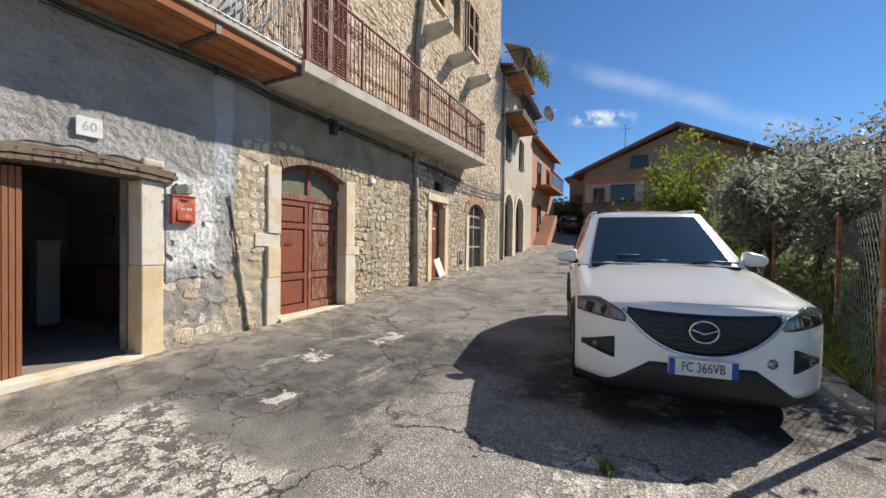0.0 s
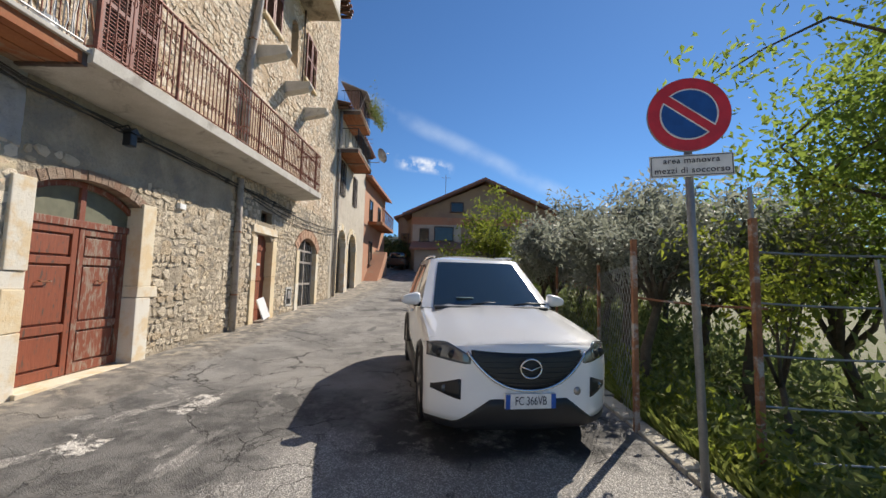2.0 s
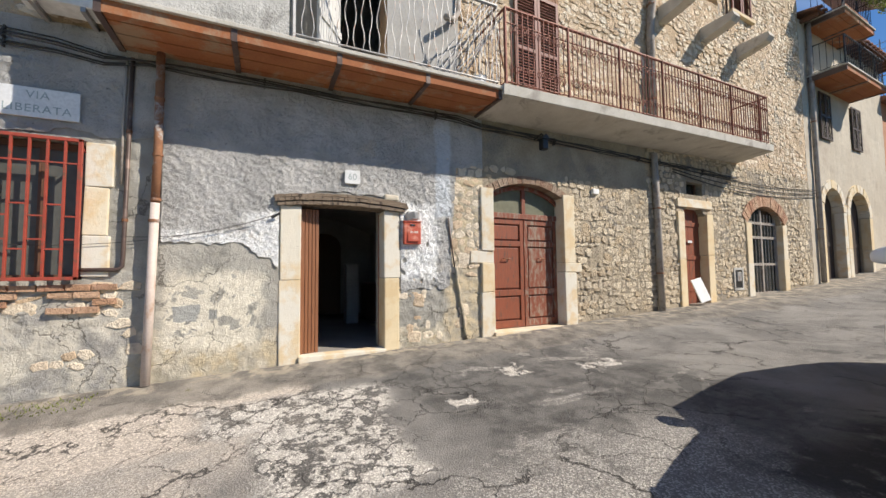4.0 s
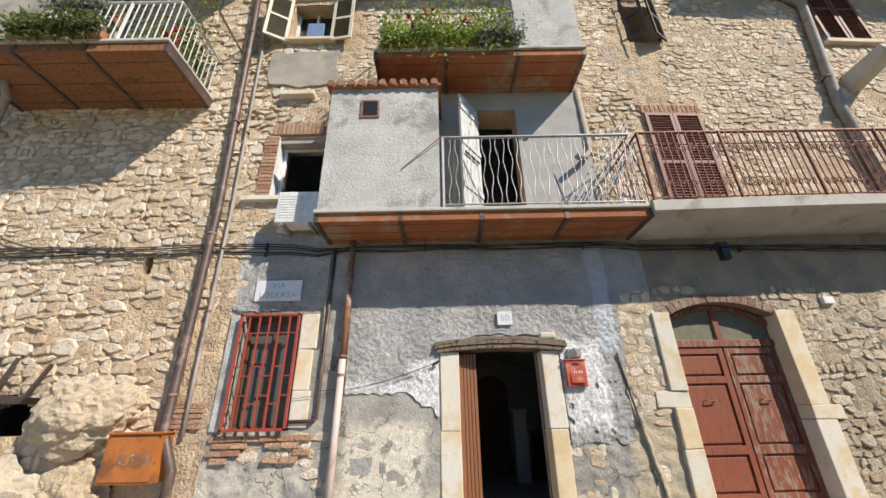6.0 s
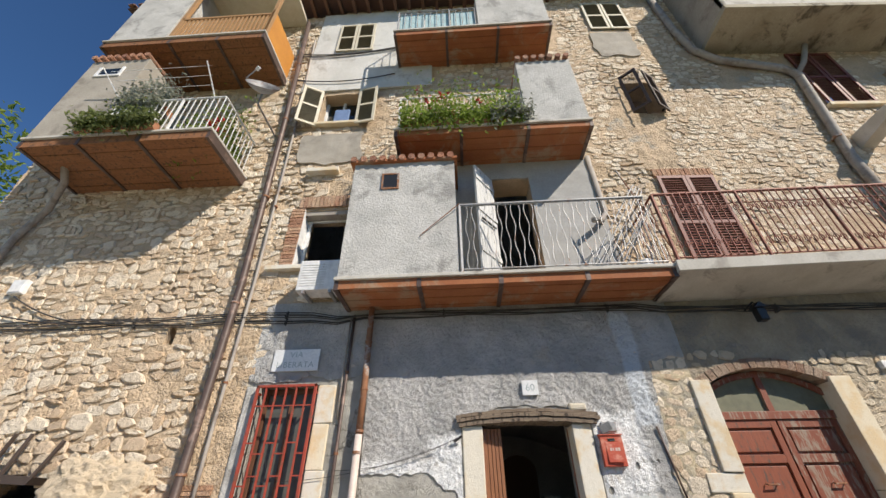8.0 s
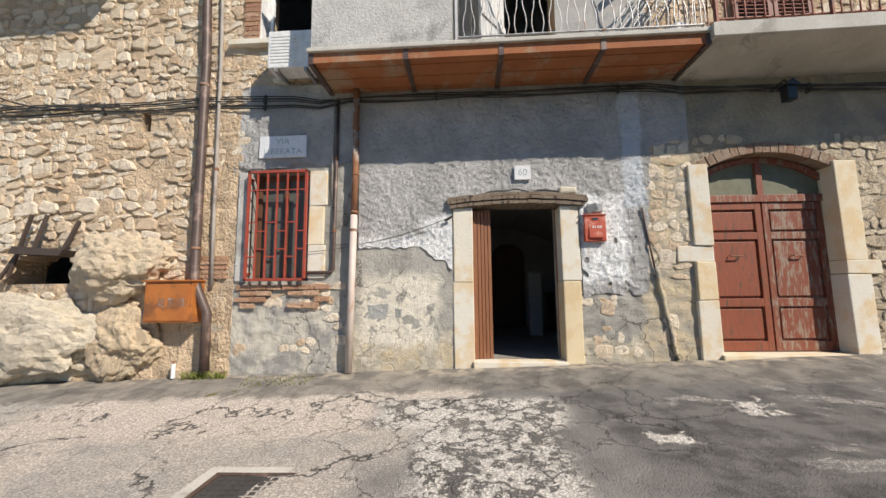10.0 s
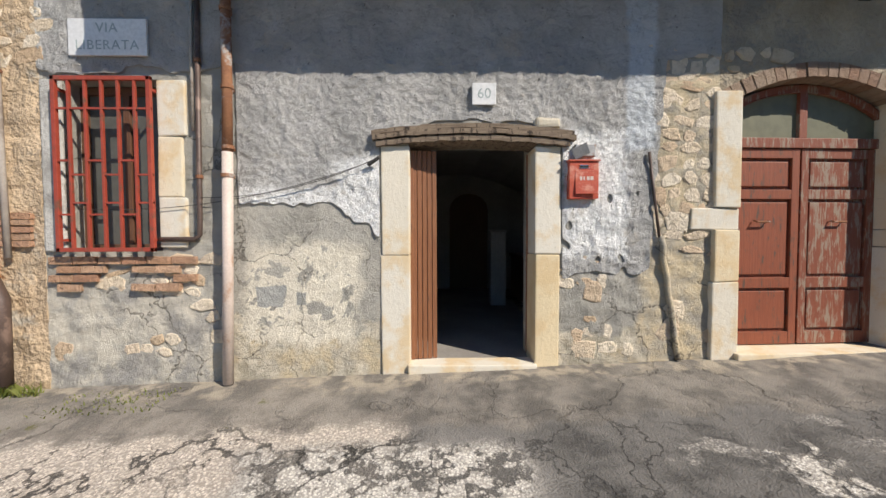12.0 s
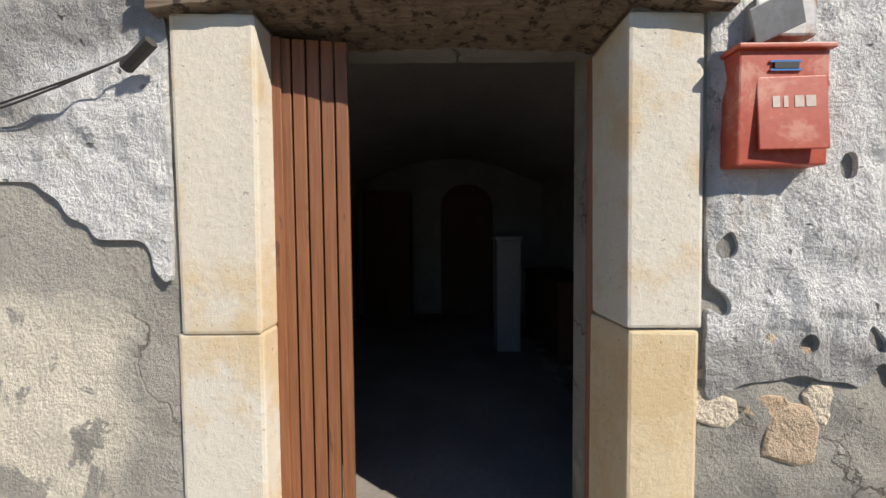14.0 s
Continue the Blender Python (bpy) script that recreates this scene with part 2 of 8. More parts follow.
def road_material():
    """Old asphalt: dark uphill, worn to pale gravel downhill, with broken white plates between."""
    g = Graph("worn_asphalt")
    ax = g.axes()
    fine = g.noise(120, 4, 0.75)
    mid = g.noise(4.0, 7, 0.68)
    big = g.noise(1.1, 6, 0.62, warp=0.5)
    grey, lump = g.pebbles(74, (0.58, 0.55, 0.50), (0.32, 0.30, 0.275), (0.21, 0.197, 0.18))
    pink, _ = g.pebbles(56, (0.78, 0.70, 0.605), (0.56, 0.495, 0.425), (0.40, 0.35, 0.30))
    white, _ = g.pebbles(62, (0.84, 0.80, 0.73), (0.62, 0.585, 0.53), (0.42, 0.39, 0.35))
    # up the lane: plain grey asphalt, mottled
    col = g.mix(g.ramp(big, 0.36, 0.64), (0.145, 0.138, 0.13), (0.25, 0.238, 0.22))
    col = g.mix(g.ramp(fine, 0.46, 0.72, 0.0, 0.5), col, (0.30, 0.285, 0.26))
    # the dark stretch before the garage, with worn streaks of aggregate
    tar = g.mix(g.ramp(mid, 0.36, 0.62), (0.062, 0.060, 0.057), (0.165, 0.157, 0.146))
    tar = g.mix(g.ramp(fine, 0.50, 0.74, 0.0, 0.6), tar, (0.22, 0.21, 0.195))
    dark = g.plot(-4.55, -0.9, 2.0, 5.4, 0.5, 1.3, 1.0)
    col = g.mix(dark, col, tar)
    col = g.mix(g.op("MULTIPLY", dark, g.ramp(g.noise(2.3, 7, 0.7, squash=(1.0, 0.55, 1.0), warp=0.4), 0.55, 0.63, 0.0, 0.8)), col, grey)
    # coarse grey aggregate in the middle and down the lane
    col = g.mix(g.op("MULTIPLY", g.plot(-2.2, 2.5, 0.6, 4.3, 0.7, 1.5, 0.9), g.ramp(mid, 0.34, 0.52, 0.45, 1.0)), col, grey)
    low = g.ramp(g.op("ADD", ax[1], g.op("MULTIPLY", g.op("SUBTRACT", g.noise(0.9, 5), 0.5), 1.6)), 0.9, 0.45)
    col = g.mix(low, col, g.mix(g.ramp(big, 0.40, 0.62, 0.35, 0.85), grey, pink))
    # pinkish worn gravel along the house
    col = g.mix(g.plot(-4.45, -3.15, -3.3, 1.35, 0.16, 2.0, 0.6), col, pink)
    # broken plates of white aggregate with dark joints
    edge = g.cells(2.2, vec=g.warped(6.0, 0.62))
    inner = g.ramp(edge, 0.02, 0.055)
    keep = g.ramp(g.op("ADD", g.op("MULTIPLY", g.noise(2.0, 8, 0.72), 0.6), g.op("MULTIPLY", g.noise(9.0, 7, 0.75), 0.4)), 0.43, 0.475)
    belt = g.op("MAXIMUM", g.plot(-4.1, -3.2, 0.2, 2.1, 0.2, 1.8, 0.6), g.plot(-3.5, -1.9, 0.7, 1.95, 0.2, 1.8, 0.6))
    col = g.mix(g.op("MULTIPLY", belt, 0.85), col, g.mix(g.ramp(fine, 0.45, 0.7), (0.085, 0.08, 0.074), (0.24, 0.225, 0.205)))
    plate = g.op("MULTIPLY", g.op("MULTIPLY", belt, inner), keep)
    # stray plates in the dark stretch
    stray = g.op("MAXIMUM", g.plot(-3.80, -3.40, 3.40, 3.75, 0.05, 5.0, 0.45), g.plot(-3.15, -2.92, 2.40, 2.72, 0.05, 5.0, 0.35))
    stray = g.op("MAXIMUM", stray, g.plot(-3.45, -3.05, 4.35, 5.0, 0.06, 4.0, 0.6))
    stray = g.op("MAXIMUM", stray, g.plot(-0.7, 0.9, 2.1, 2.95, 0.10, 3.0, 0.7))
    plate = g.op("MAXIMUM", plate, g.op("MULTIPLY", stray, g.ramp(g.noise(6, 7, 0.72), 0.43, 0.50)))
    col = g.mix(plate, col, white)
    # thin cracks and tarred seams
    cut = g.cells(0.55, vec=g.warped(1.6, 0.9))
    crack = g.op("MULTIPLY", g.ramp(cut, 0.010, 0.003), g.ramp(g.noise(0.9, 4), 0.42, 0.54))
    web = g.op("MULTIPLY", g.ramp(g.cells(1.9, vec=g.warped(3.0, 0.5)), 0.016, 0.005), g.ramp(g.noise(0.7, 4), 0.48, 0.58))
    crack = g.op("MAXIMUM", crack, g.op("MULTIPLY", web, 0.7))
    col = g.mix(g.op("MULTIPLY", crack, 0.85), col, (0.030, 0.028, 0.026))
    seam = g.op("MULTIPLY", g.ramp(g.noise(0.8, 7, 0.66, warp=0.9), 0.585, 0.60), g.ramp(ax[1], 3.6, 4.6))
    col = g.mix(g.op("MULTIPLY", seam, 0.7), col, (0.065, 0.063, 0.060))
    # shade put into the colour where the parked car's shadow falls
    car_shade = g.plot(-1.3, 1.7, 3.3, 5.2, 0.4, 1.6, 0.9)
    col = g.mix(g.op("MULTIPLY", car_shade, g.ramp(mid, 0.66, 0.46)), col, (0.040, 0.038, 0.036))
    # cement apron, dust and a little moss at the foot of the houses
    foot = g.op("ADD", ax[0], g.op("MULTIPLY", g.op("SUBTRACT", g.noise(1.7, 6, 0.65), 0.5), 0.75))
    apron = g.ramp(foot, -4.12, -4.26)
    col = g.mix(g.op("MULTIPLY", apron, 0.85), col, g.mix(g.ramp(g.noise(3.2, 6, 0.65), 0.36, 0.64), (0.115, 0.105, 0.092), (0.27, 0.245, 0.21)))
    col = g.mix(g.op("MULTIPLY", g.ramp(foot, -4.62, -4.85), g.ramp(g.noise(5, 5), 0.46, 0.62)), col, (0.40, 0.35, 0.275))
    col = g.mix(g.op("MULTIPLY", g.plot(-4.75, -4.2, -2.6, 0.2, 0.1, 2.0, 0.5), g.ramp(g.noise(3.3, 6, 0.7), 0.60, 0.66)), col, (0.13, 0.125, 0.045))
    h = g.op("ADD", g.op("MULTIPLY", fine, 0.5), g.op("SUBTRACT", g.op("MULTIPLY", plate, 1.2), g.op("MULTIPLY", lump, 0.5)))
    g.bump(g.op("SUBTRACT", h, g.op("MULTIPLY", crack, 1.4)), 0.9, 0.012)
    return g.done(col, g.ramp(mid, 0.3, 0.7, 0.72, 0.95))


def wood_material(name, a, b, worn, wear=0.5, rough=0.6, along=(30, 30, 1.2)):
    g = Graph(name)
    grain = g.noise(3, 6, 0.65, squash=along, warp=0.3)
    col = g.mix(g.ramp(grain, 0.3, 0.7), a, b)
    flake = g.op("ADD", g.op("MULTIPLY", g.noise(7, 6, 0.7, squash=(3, 3, 0.7)), 0.7), g.op("MULTIPLY", grain, 0.3))
    col = g.mix(g.ramp(flake, 0.66 - 0.22 * wear, 0.70 - 0.2 * wear), col, worn)
    g.bump(grain, 0.5, 0.004)
    return g.done(col, rough)


def leaf_material(name, a, b, gloss=0.62):
    g = Graph(name)
    r = g.rnd()
    col = g.mix(r, a, b)
    n = g.noise(1.1, 3)
    col = g.mix(g.ramp(n, 0.35, 0.65, 0.0, 0.5), col, tuple(x * 0.55 for x in a))
    out = g.t.nodes["Material Output"]
    tr = g.t.nodes.new("ShaderNodeBsdfTranslucent")
    g.t.links.new(col, tr.inputs["Color"])
    mx = g.t.nodes.new("ShaderNodeMixShader")
    mx.inputs[0].default_value = 0.58
    m = g.done(col, gloss)
    g.t.links.new(g.b.outputs[0], mx.inputs[1])
    g.t.links.new(tr.outputs[0], mx.inputs[2])
    g.t.links.new(mx.outputs[0], out.inputs[0])
    return m


M_STONE = stone_material("rubble_stone", ((0.70, 0.56, 0.40), (0.84, 0.74, 0.59), (0.60, 0.44, 0.29), (0.50, 0.42, 0.33)))
M_STONE_GREY = stone_material("grey_rubble_stone", ((0.57, 0.47, 0.34), (0.71, 0.61, 0.46), (0.50, 0.39, 0.26), (0.37, 0.33, 0.27)))
M_ROCK = stone_material("rock", ((0.58, 0.49, 0.36), (0.66, 0.58, 0.45), (0.58, 0.44, 0.28), (0.42, 0.36, 0.28)), 0.7)
M_MORTAR_GREY = surface("grey_mortar", (0.44, 0.37, 0.27), (0.30, 0.255, 0.19), 0.95, scale=1.8, fine=24, bump=1.0, dist=0.035, stain=(0.24, 0.215, 0.18), amount=0.45)
M_OLDCEMENT = surface("stained_cement", (0.36, 0.325, 0.27), (0.44, 0.40, 0.34), 0.93, scale=1.6, fine=40, bump=0.6, dist=0.012, stain=(0.24, 0.215, 0.18), amount=0.5)
M_SOFFIT = wood_material("stained_boards", (0.20, 0.085, 0.035), (0.30, 0.135, 0.055), (0.10, 0.052, 0.028), 0.6, 0.8, along=(12, 1.0, 12))
M_INFILL = surface("olive_brown_louvre", (0.25, 0.215, 0.14), (0.20, 0.17, 0.115), 0.7, fine=50, bump=0.1)
M_MORTAR = surface("lime_mortar", (0.65, 0.495, 0.335), (0.49, 0.37, 0.245), 0.95, scale=2.2, fine=26, bump=1.0, dist=0.04, stain=(0.40, 0.36, 0.30), amount=0.3)
M_PLASTER = plaster_material()
M_ROUGHCAST = roughcast_material()
M_CEMENT = surface("grey_cement", (0.47, 0.46, 0.43), (0.60, 0.585, 0.55), 0.93, scale=2.5, fine=34, bump=0.7, dist=0.018, stain=(0.30, 0.29, 0.27), amount=0.5)
M_CONCRETE = surface("pale_concrete", (0.60, 0.57, 0.51), (0.50, 0.47, 0.41), 0.9, scale=3, fine=50, bump=0.4, dist=0.008, stain=(0.34, 0.31, 0.27), amount=0.35)
M_LIMESTONE = limestone_material()
M_TERRA = surface("terracotta_slab", (0.31, 0.105, 0.040), (0.38, 0.145, 0.055), 0.85, scale=2, fine=40, bump=0.3, stain=(0.33, 0.22, 0.14), amount=0.45)
M_BRICK = stone_material("old_brick", ((0.46, 0.265, 0.16), (0.54, 0.35, 0.23), (0.40, 0.21, 0.13), (0.44, 0.36, 0.27)))
M_BRICK_DULL = stone_material("plastered_brick", ((0.30, 0.20, 0.14), (0.36, 0.27, 0.20), (0.28, 0.17, 0.115), (0.36, 0.32, 0.27)))
M_STAINED = surface("stained_concrete", (0.46, 0.41, 0.31), (0.36, 0.31, 0.22), 0.95, scale=1.5, fine=30, bump=0.5, dist=0.01, stain=(0.10, 0.085, 0.06), amount=0.5)
M_TILE = stone_material("roof_tile", ((0.38, 0.17, 0.10), (0.46, 0.24, 0.15), (0.30, 0.14, 0.09), (0.25, 0.2, 0.16)))
M_RED_WOOD = wood_material("flaking_red_paint", (0.20, 0.054, 0.026), (0.265, 0.076, 0.036), (0.095, 0.058, 0.042), 0.56)
M_RED_WORN = wood_material("worn_red_paint", (0.185, 0.052, 0.027), (0.24, 0.070, 0.036), (0.27, 0.20, 0.15), 0.70)
M_BROWN_WOOD = wood_material("varnished_brown_wood", (0.19, 0.075, 0.034), (0.27, 0.115, 0.052), (0.12, 0.055, 0.03), 0.3, 0.5)
M_BEAM = wood_material("weathered_beam", (0.125, 0.09, 0.065), (0.27, 0.21, 0.15), (0.045, 0.033, 0.025), 0.6, 0.9, along=(30, 1.5, 30))
M_TANWOOD = wood_material("sunlit_tan_wood", (0.34, 0.19, 0.08), (0.44, 0.26, 0.12), (0.22, 0.12, 0.06), 0.3, 0.6)
M_GREY_WOOD = wood_material("weathered_white_wood", (0.62, 0.62, 0.60), (0.50, 0.50, 0.49), (0.16, 0.16, 0.16), 0.5, 0.85)
M_SHUTTER = wood_material("dark_red_shutter", (0.16, 0.045, 0.030), (0.20, 0.06, 0.04), (0.10, 0.06, 0.05), 0.3)
M_DARK_SHUTTER = wood_material("dark_brown_shutter", (0.055, 0.038, 0.030), (0.075, 0.052, 0.04), (0.04, 0.03, 0.025), 0.3)
M_CREAM = surface("cream_paint", (0.62, 0.56, 0.42), (0.70, 0.65, 0.52), 0.6, fine=40, bump=0.1)
M_RAIL = surface("rusty_red_rail", (0.20, 0.062, 0.040), (0.26, 0.09, 0.055), 0.65, 0.2, 14, 70, 0.3, 0.003, (0.12, 0.06, 0.04), 0.5)
M_GRILLE = surface("red_painted_iron", (0.42, 0.075, 0.045), (0.34, 0.06, 0.035), 0.5, 0.1, 12, 70, 0.2, 0.003, (0.18, 0.08, 0.05), 0.35)
M_GREY_IRON = surface("grey_iron", (0.42, 0.42, 0.42), (0.33, 0.33, 0.33), 0.55, 0.4, 12, 70, 0.2, 0.003, (0.25, 0.15, 0.1), 0.4)
M_WHITE_IRON = surface("white_painted_iron", (0.78, 0.78, 0.76), (0.68, 0.68, 0.66), 0.5, 0.0, 10, 70, 0.15, 0.002, (0.45, 0.36, 0.3), 0.25)
M_MAILBOX = surface("red_sheet_metal", (0.46, 0.075, 0.040), (0.52, 0.10, 0.05), 0.5, 0.0, 9, 60, 0.15, 0.002, (0.58, 0.24, 0.17), 0.42)
M_RUST_BOX = surface("rusty_orange_metal", (0.48, 0.165, 0.035), (0.40, 0.13, 0.03), 0.6, 0.0, 5, 60, 0.2, 0.003, (0.22, 0.085, 0.03), 0.5)
M_RUST = surface("rusty_iron", (0.24, 0.105, 0.055), (0.33, 0.16, 0.08), 0.85, 0.1, 8, 60, 0.4, 0.004, (0.38, 0.36, 0.34), 0.45)
M_PVC = surface("dusty_pink_plastic_pipe", (0.66, 0.56, 0.50), (0.58, 0.48, 0.42), 0.55, 0, 5, 60, 0.1, 0.002, (0.45, 0.30, 0.22), 0.3)
M_DRAIN = surface("dark_brown_drainpipe", (0.085, 0.058, 0.048), (0.12, 0.08, 0.065), 0.5, 0.1, 6, 60, 0.2, 0.003, (0.22, 0.15, 0.12), 0.35)
M_GREYPIPE = surface("grey_cement_pipe", (0.42, 0.38, 0.33), (0.34, 0.30, 0.27), 0.8, 0, 5, 60, 0.3, 0.004, (0.24, 0.2, 0.17), 0.45)
M_CABLE = plain("black_cable", (0.060, 0.056, 0.052), 0.7)
M_BLACK = plain("black_plastic", (0.016, 0.016, 0.017), 0.45)
M_RUBBER = plain("tyre_rubber", (0.02, 0.02, 0.02), 0.85)
M_CAR = Graph("white_car_paint").done((0.86, 0.86, 0.86), 0.3, 0.0, Coat_Weight=1.0, Coat_Roughness=0.03)
M_CARGLASS = Graph("tinted_car_glass").done((0.018, 0.030, 0.036), 0.03, 0.0, IOR=1.95)
M_CHROME = plain("chrome", (0.75, 0.75, 0.76), 0.15, 1.0)
M_ALLOY = plain("grey_alloy", (0.35, 0.35, 0.36), 0.35, 0.9)
M_LAMP = plain("headlamp_glass", (0.13, 0.14, 0.15), 0.10, 0.4, Coat_Weight=1.0)
M_WHITE = plain("white_paint", (0.80, 0.80, 0.79), 0.55)
M_OLDWHITE = surface("old_white_rendering", (0.70, 0.69, 0.65), (0.58, 0.57, 0.53), 0.9, scale=1.6, fine=30, bump=0.4, dist=0.01, stain=(0.40, 0.38, 0.34), amount=0.35)
M_MARBLE = surface("white_marble", (0.78, 0.78, 0.77), (0.70, 0.71, 0.72), 0.4, scale=3, fine=30, bump=0.05)
M_INK = plain("dark_lettering", (0.05, 0.055, 0.075), 0.7)
M_GREYINK = plain("faded_grey_lettering", (0.36, 0.42, 0.42), 0.7)
M_SIGNRED = plain("sign_red", (0.62, 0.025, 0.035), 0.4)
M_SIGNBLUE = plain("sign_blue", (0.012, 0.085, 0.33), 0.4)
M_PLATEBLUE = plain("plate_blue", (0.01, 0.09, 0.42), 0.4)
M_GALV = surface("galvanised_steel", (0.34, 0.345, 0.35), (0.28, 0.285, 0.29), 0.5, 0.5, 12, 60, 0.1)
M_WINDOW = plain("dark_window_glass", (0.020, 0.026, 0.026), 0.06, Specular_IOR_Level=0.7)
M_DUSTY = plain("dusty_window_pane", (0.10, 0.10, 0.09), 0.45)
M_GREENGLASS = plain("dusty_green_glass", (0.15, 0.15, 0.095), 0.6)
M_ROAD = road_material()
M_DARKROOM = surface("room_wall_limewash", (0.44, 0.43, 0.41), (0.37, 0.36, 0.34), 0.9, scale=2, fine=30, bump=0.2)
M_ROOMFLOOR = surface("room_floor_cement", (0.33, 0.305, 0.275), (0.25, 0.23, 0.21), 0.8, scale=2, fine=30, bump=0.2)
M_DARKWOOD = wood_material("dark_furniture_wood", (0.10, 0.045, 0.025), (0.14, 0.065, 0.035), (0.06, 0.03, 0.02), 0.2)
M_EARTH = surface("grassy_earth", (0.24, 0.21, 0.12), (0.17, 0.19, 0.07), 0.95, scale=1.4, fine=20, bump=0.8, dist=0.05, stain=(0.22, 0.19, 0.14), amount=0.4)
M_CURB = surface("weathered_kerb_stone", (0.40, 0.36, 0.29), (0.50, 0.46, 0.38), 0.92, scale=4, fine=40, bump=0.7, dist=0.015, stain=(0.20, 0.19, 0.13), amount=0.5)
M_OLIVE = leaf_material("olive_leaf", (0.21, 0.23, 0.17), (0.40, 0.42, 0.35), 0.5)
M_LEAF = leaf_material("broad_green_leaf", (0.19, 0.28, 0.045), (0.34, 0.43, 0.09))
M_LIME = leaf_material("yellow_green_leaf", (0.20, 0.25, 0.030), (0.30, 0.33, 0.05))
M_BUSH = leaf_material("dark_green_leaf", (0.13, 0.17, 0.05), (0.27, 0.31, 0.11))
M_GRASS = leaf_material("grass_blade", (0.20, 0.25, 0.05), (0.36, 0.38, 0.11))
M_FLOWER = plain("red_petal", (0.55, 0.03, 0.03), 0.6)
M_BARK = surface("dark_bark", (0.075, 0.06, 0.045), (0.12, 0.10, 0.075), 0.95, scale=8, fine=50, bump=0.9, dist=0.02)
M_OCHRE = surface("ochre_rendering", (0.50, 0.33, 0.19), (0.42, 0.27, 0.15), 0.9, scale=0.6, fine=14, bump=0.3, stain=(0.36, 0.26, 0.18), amount=0.4)
M_SALMON = surface("salmon_rendering", (0.46, 0.22, 0.13), (0.52, 0.27, 0.16), 0.9, scale=0.7, fine=14, bump=0.3, stain=(0.40, 0.30, 0.2), amount=0.35)
M_PALE_WALL = surface("pale_rendering", (0.58, 0.52, 0.42), (0.50, 0.44, 0.35), 0.9, scale=0.6, fine=14, bump=0.3, stain=(0.40, 0.33, 0.26), amount=0.4)
M_TAN = surface("tan_rendering", (0.40, 0.30, 0.20), (0.33, 0.25, 0.17), 0.9, scale=0.6, fine=14, bump=0.3, stain=(0.28, 0.2, 0.15), amount=0.4)
M_ORANGE = surface("orange_panel", (0.62, 0.27, 0.04), (0.54, 0.22, 0.035), 0.7, scale=2, fine=30, bump=0.1)
M_HILL = surface("wooded_hill", (0.045, 0.065, 0.055), (0.065, 0.085, 0.07), 0.95, scale=0.03, fine=0.3, bump=0.4, dist=2.0)
M_TEAL = plain("pale_teal_sheet", (0.42, 0.58, 0.60), 0.7)
M_BLUECLOTH = plain("blue_cloth", (0.16, 0.24, 0.42), 0.9)
M_POT = surface("clay_pot", (0.36, 0.15, 0.07), (0.42, 0.19, 0.1), 0.85, scale=5, fine=50, bump=0.2)


# ---- mesh helpers ----
FACE_X, BEND_Y, BEND = -5.04, 4.5, 0.045
rng = random.Random(7)


def wall_x(y):
    return FACE_X - BEND * max(0.0, y - BEND_Y)


def ground_z(x, y):
    base = 0.13 + 0.036 * (y - 1) + 0.022 * max(0.0, y - 14) + 0.062 * max(0.0, min(y, 40.0) - 21)
    f = min(1.0, max(0.0, (x + 5.04) / 1.6))
    z = base - 0.13 * f * f * (3 - 2 * f)
    z += 0.012 * noise.noise(Vector((x * 0.9, y * 0.9, 0)))
    if x > 1.75:
        d = x - 1.75
        z += -0.25 * min(d, 8) - 0.12 * max(0.0, min(d, 60) - 8) + 0.10 * noise.noise(Vector((x * 0.6, y * 0.6, 3))) * min(1, d)
    if y > 40:
        z = min(z, 3.4)
    return z


def part(name, bm, material, parent=None, label="", facade=False, smooth=False):
    """Links bm as one mesh object under parent. facade: its x counts from the face of the row of houses, which bends."""
    if facade:
        for v in bm.verts:
            v.co.x += wall_x(v.co.y)
    bmesh.ops.recalc_face_normals(bm, faces=bm.faces)
    me = bpy.data.meshes.new(name)
    bm.to_mesh(me)
    bm.free()
    for p in me.polygons:
        p.use_smooth = smooth
    for m in material if isinstance(material, (list, tuple)) else [material]:
        me.materials.append(m)
    ob = new(name, me)
    ob.parent = parent
    if label:
        ob["label"] = label
    return ob


def thing(name, label, category, group="", kind="", at=None):
    ob = new(name)
    if at is not None:
        ob.matrix_world = at
    return tagged(ob, label, category, group, kind)


def box(bm, x0, x1, y0, y1, z0, z1, bevel=0.0, jitter=0.0):
    vs = [bm.verts.new((x, y, z)) for x in (x0, x1) for y in (y0, y1) for z in (z0, z1)]
    if jitter:
        for v in vs:
            v.co += Vector((rng.uniform(-jitter, jitter) for _ in range(3)))
    fs = [bm.faces.new([vs[i] for i in q]) for q in ((0, 1, 3, 2), (4, 6, 7, 5), (0, 4, 5, 1), (2, 3, 7, 6), (0, 2, 6, 4), (1, 5, 7, 3))]
    if bevel:
        es = list({e for f in fs for e in f.edges})
        bmesh.ops.bevel(bm, geom=es, offset=bevel, segments=2, affect="EDGES", profile=0.6)
    return bm


def boxes(*rows, bevel=0.0):
    bm = bmesh.new()
    for r in rows:
        box(bm, *r, bevel=bevel)
    return bm


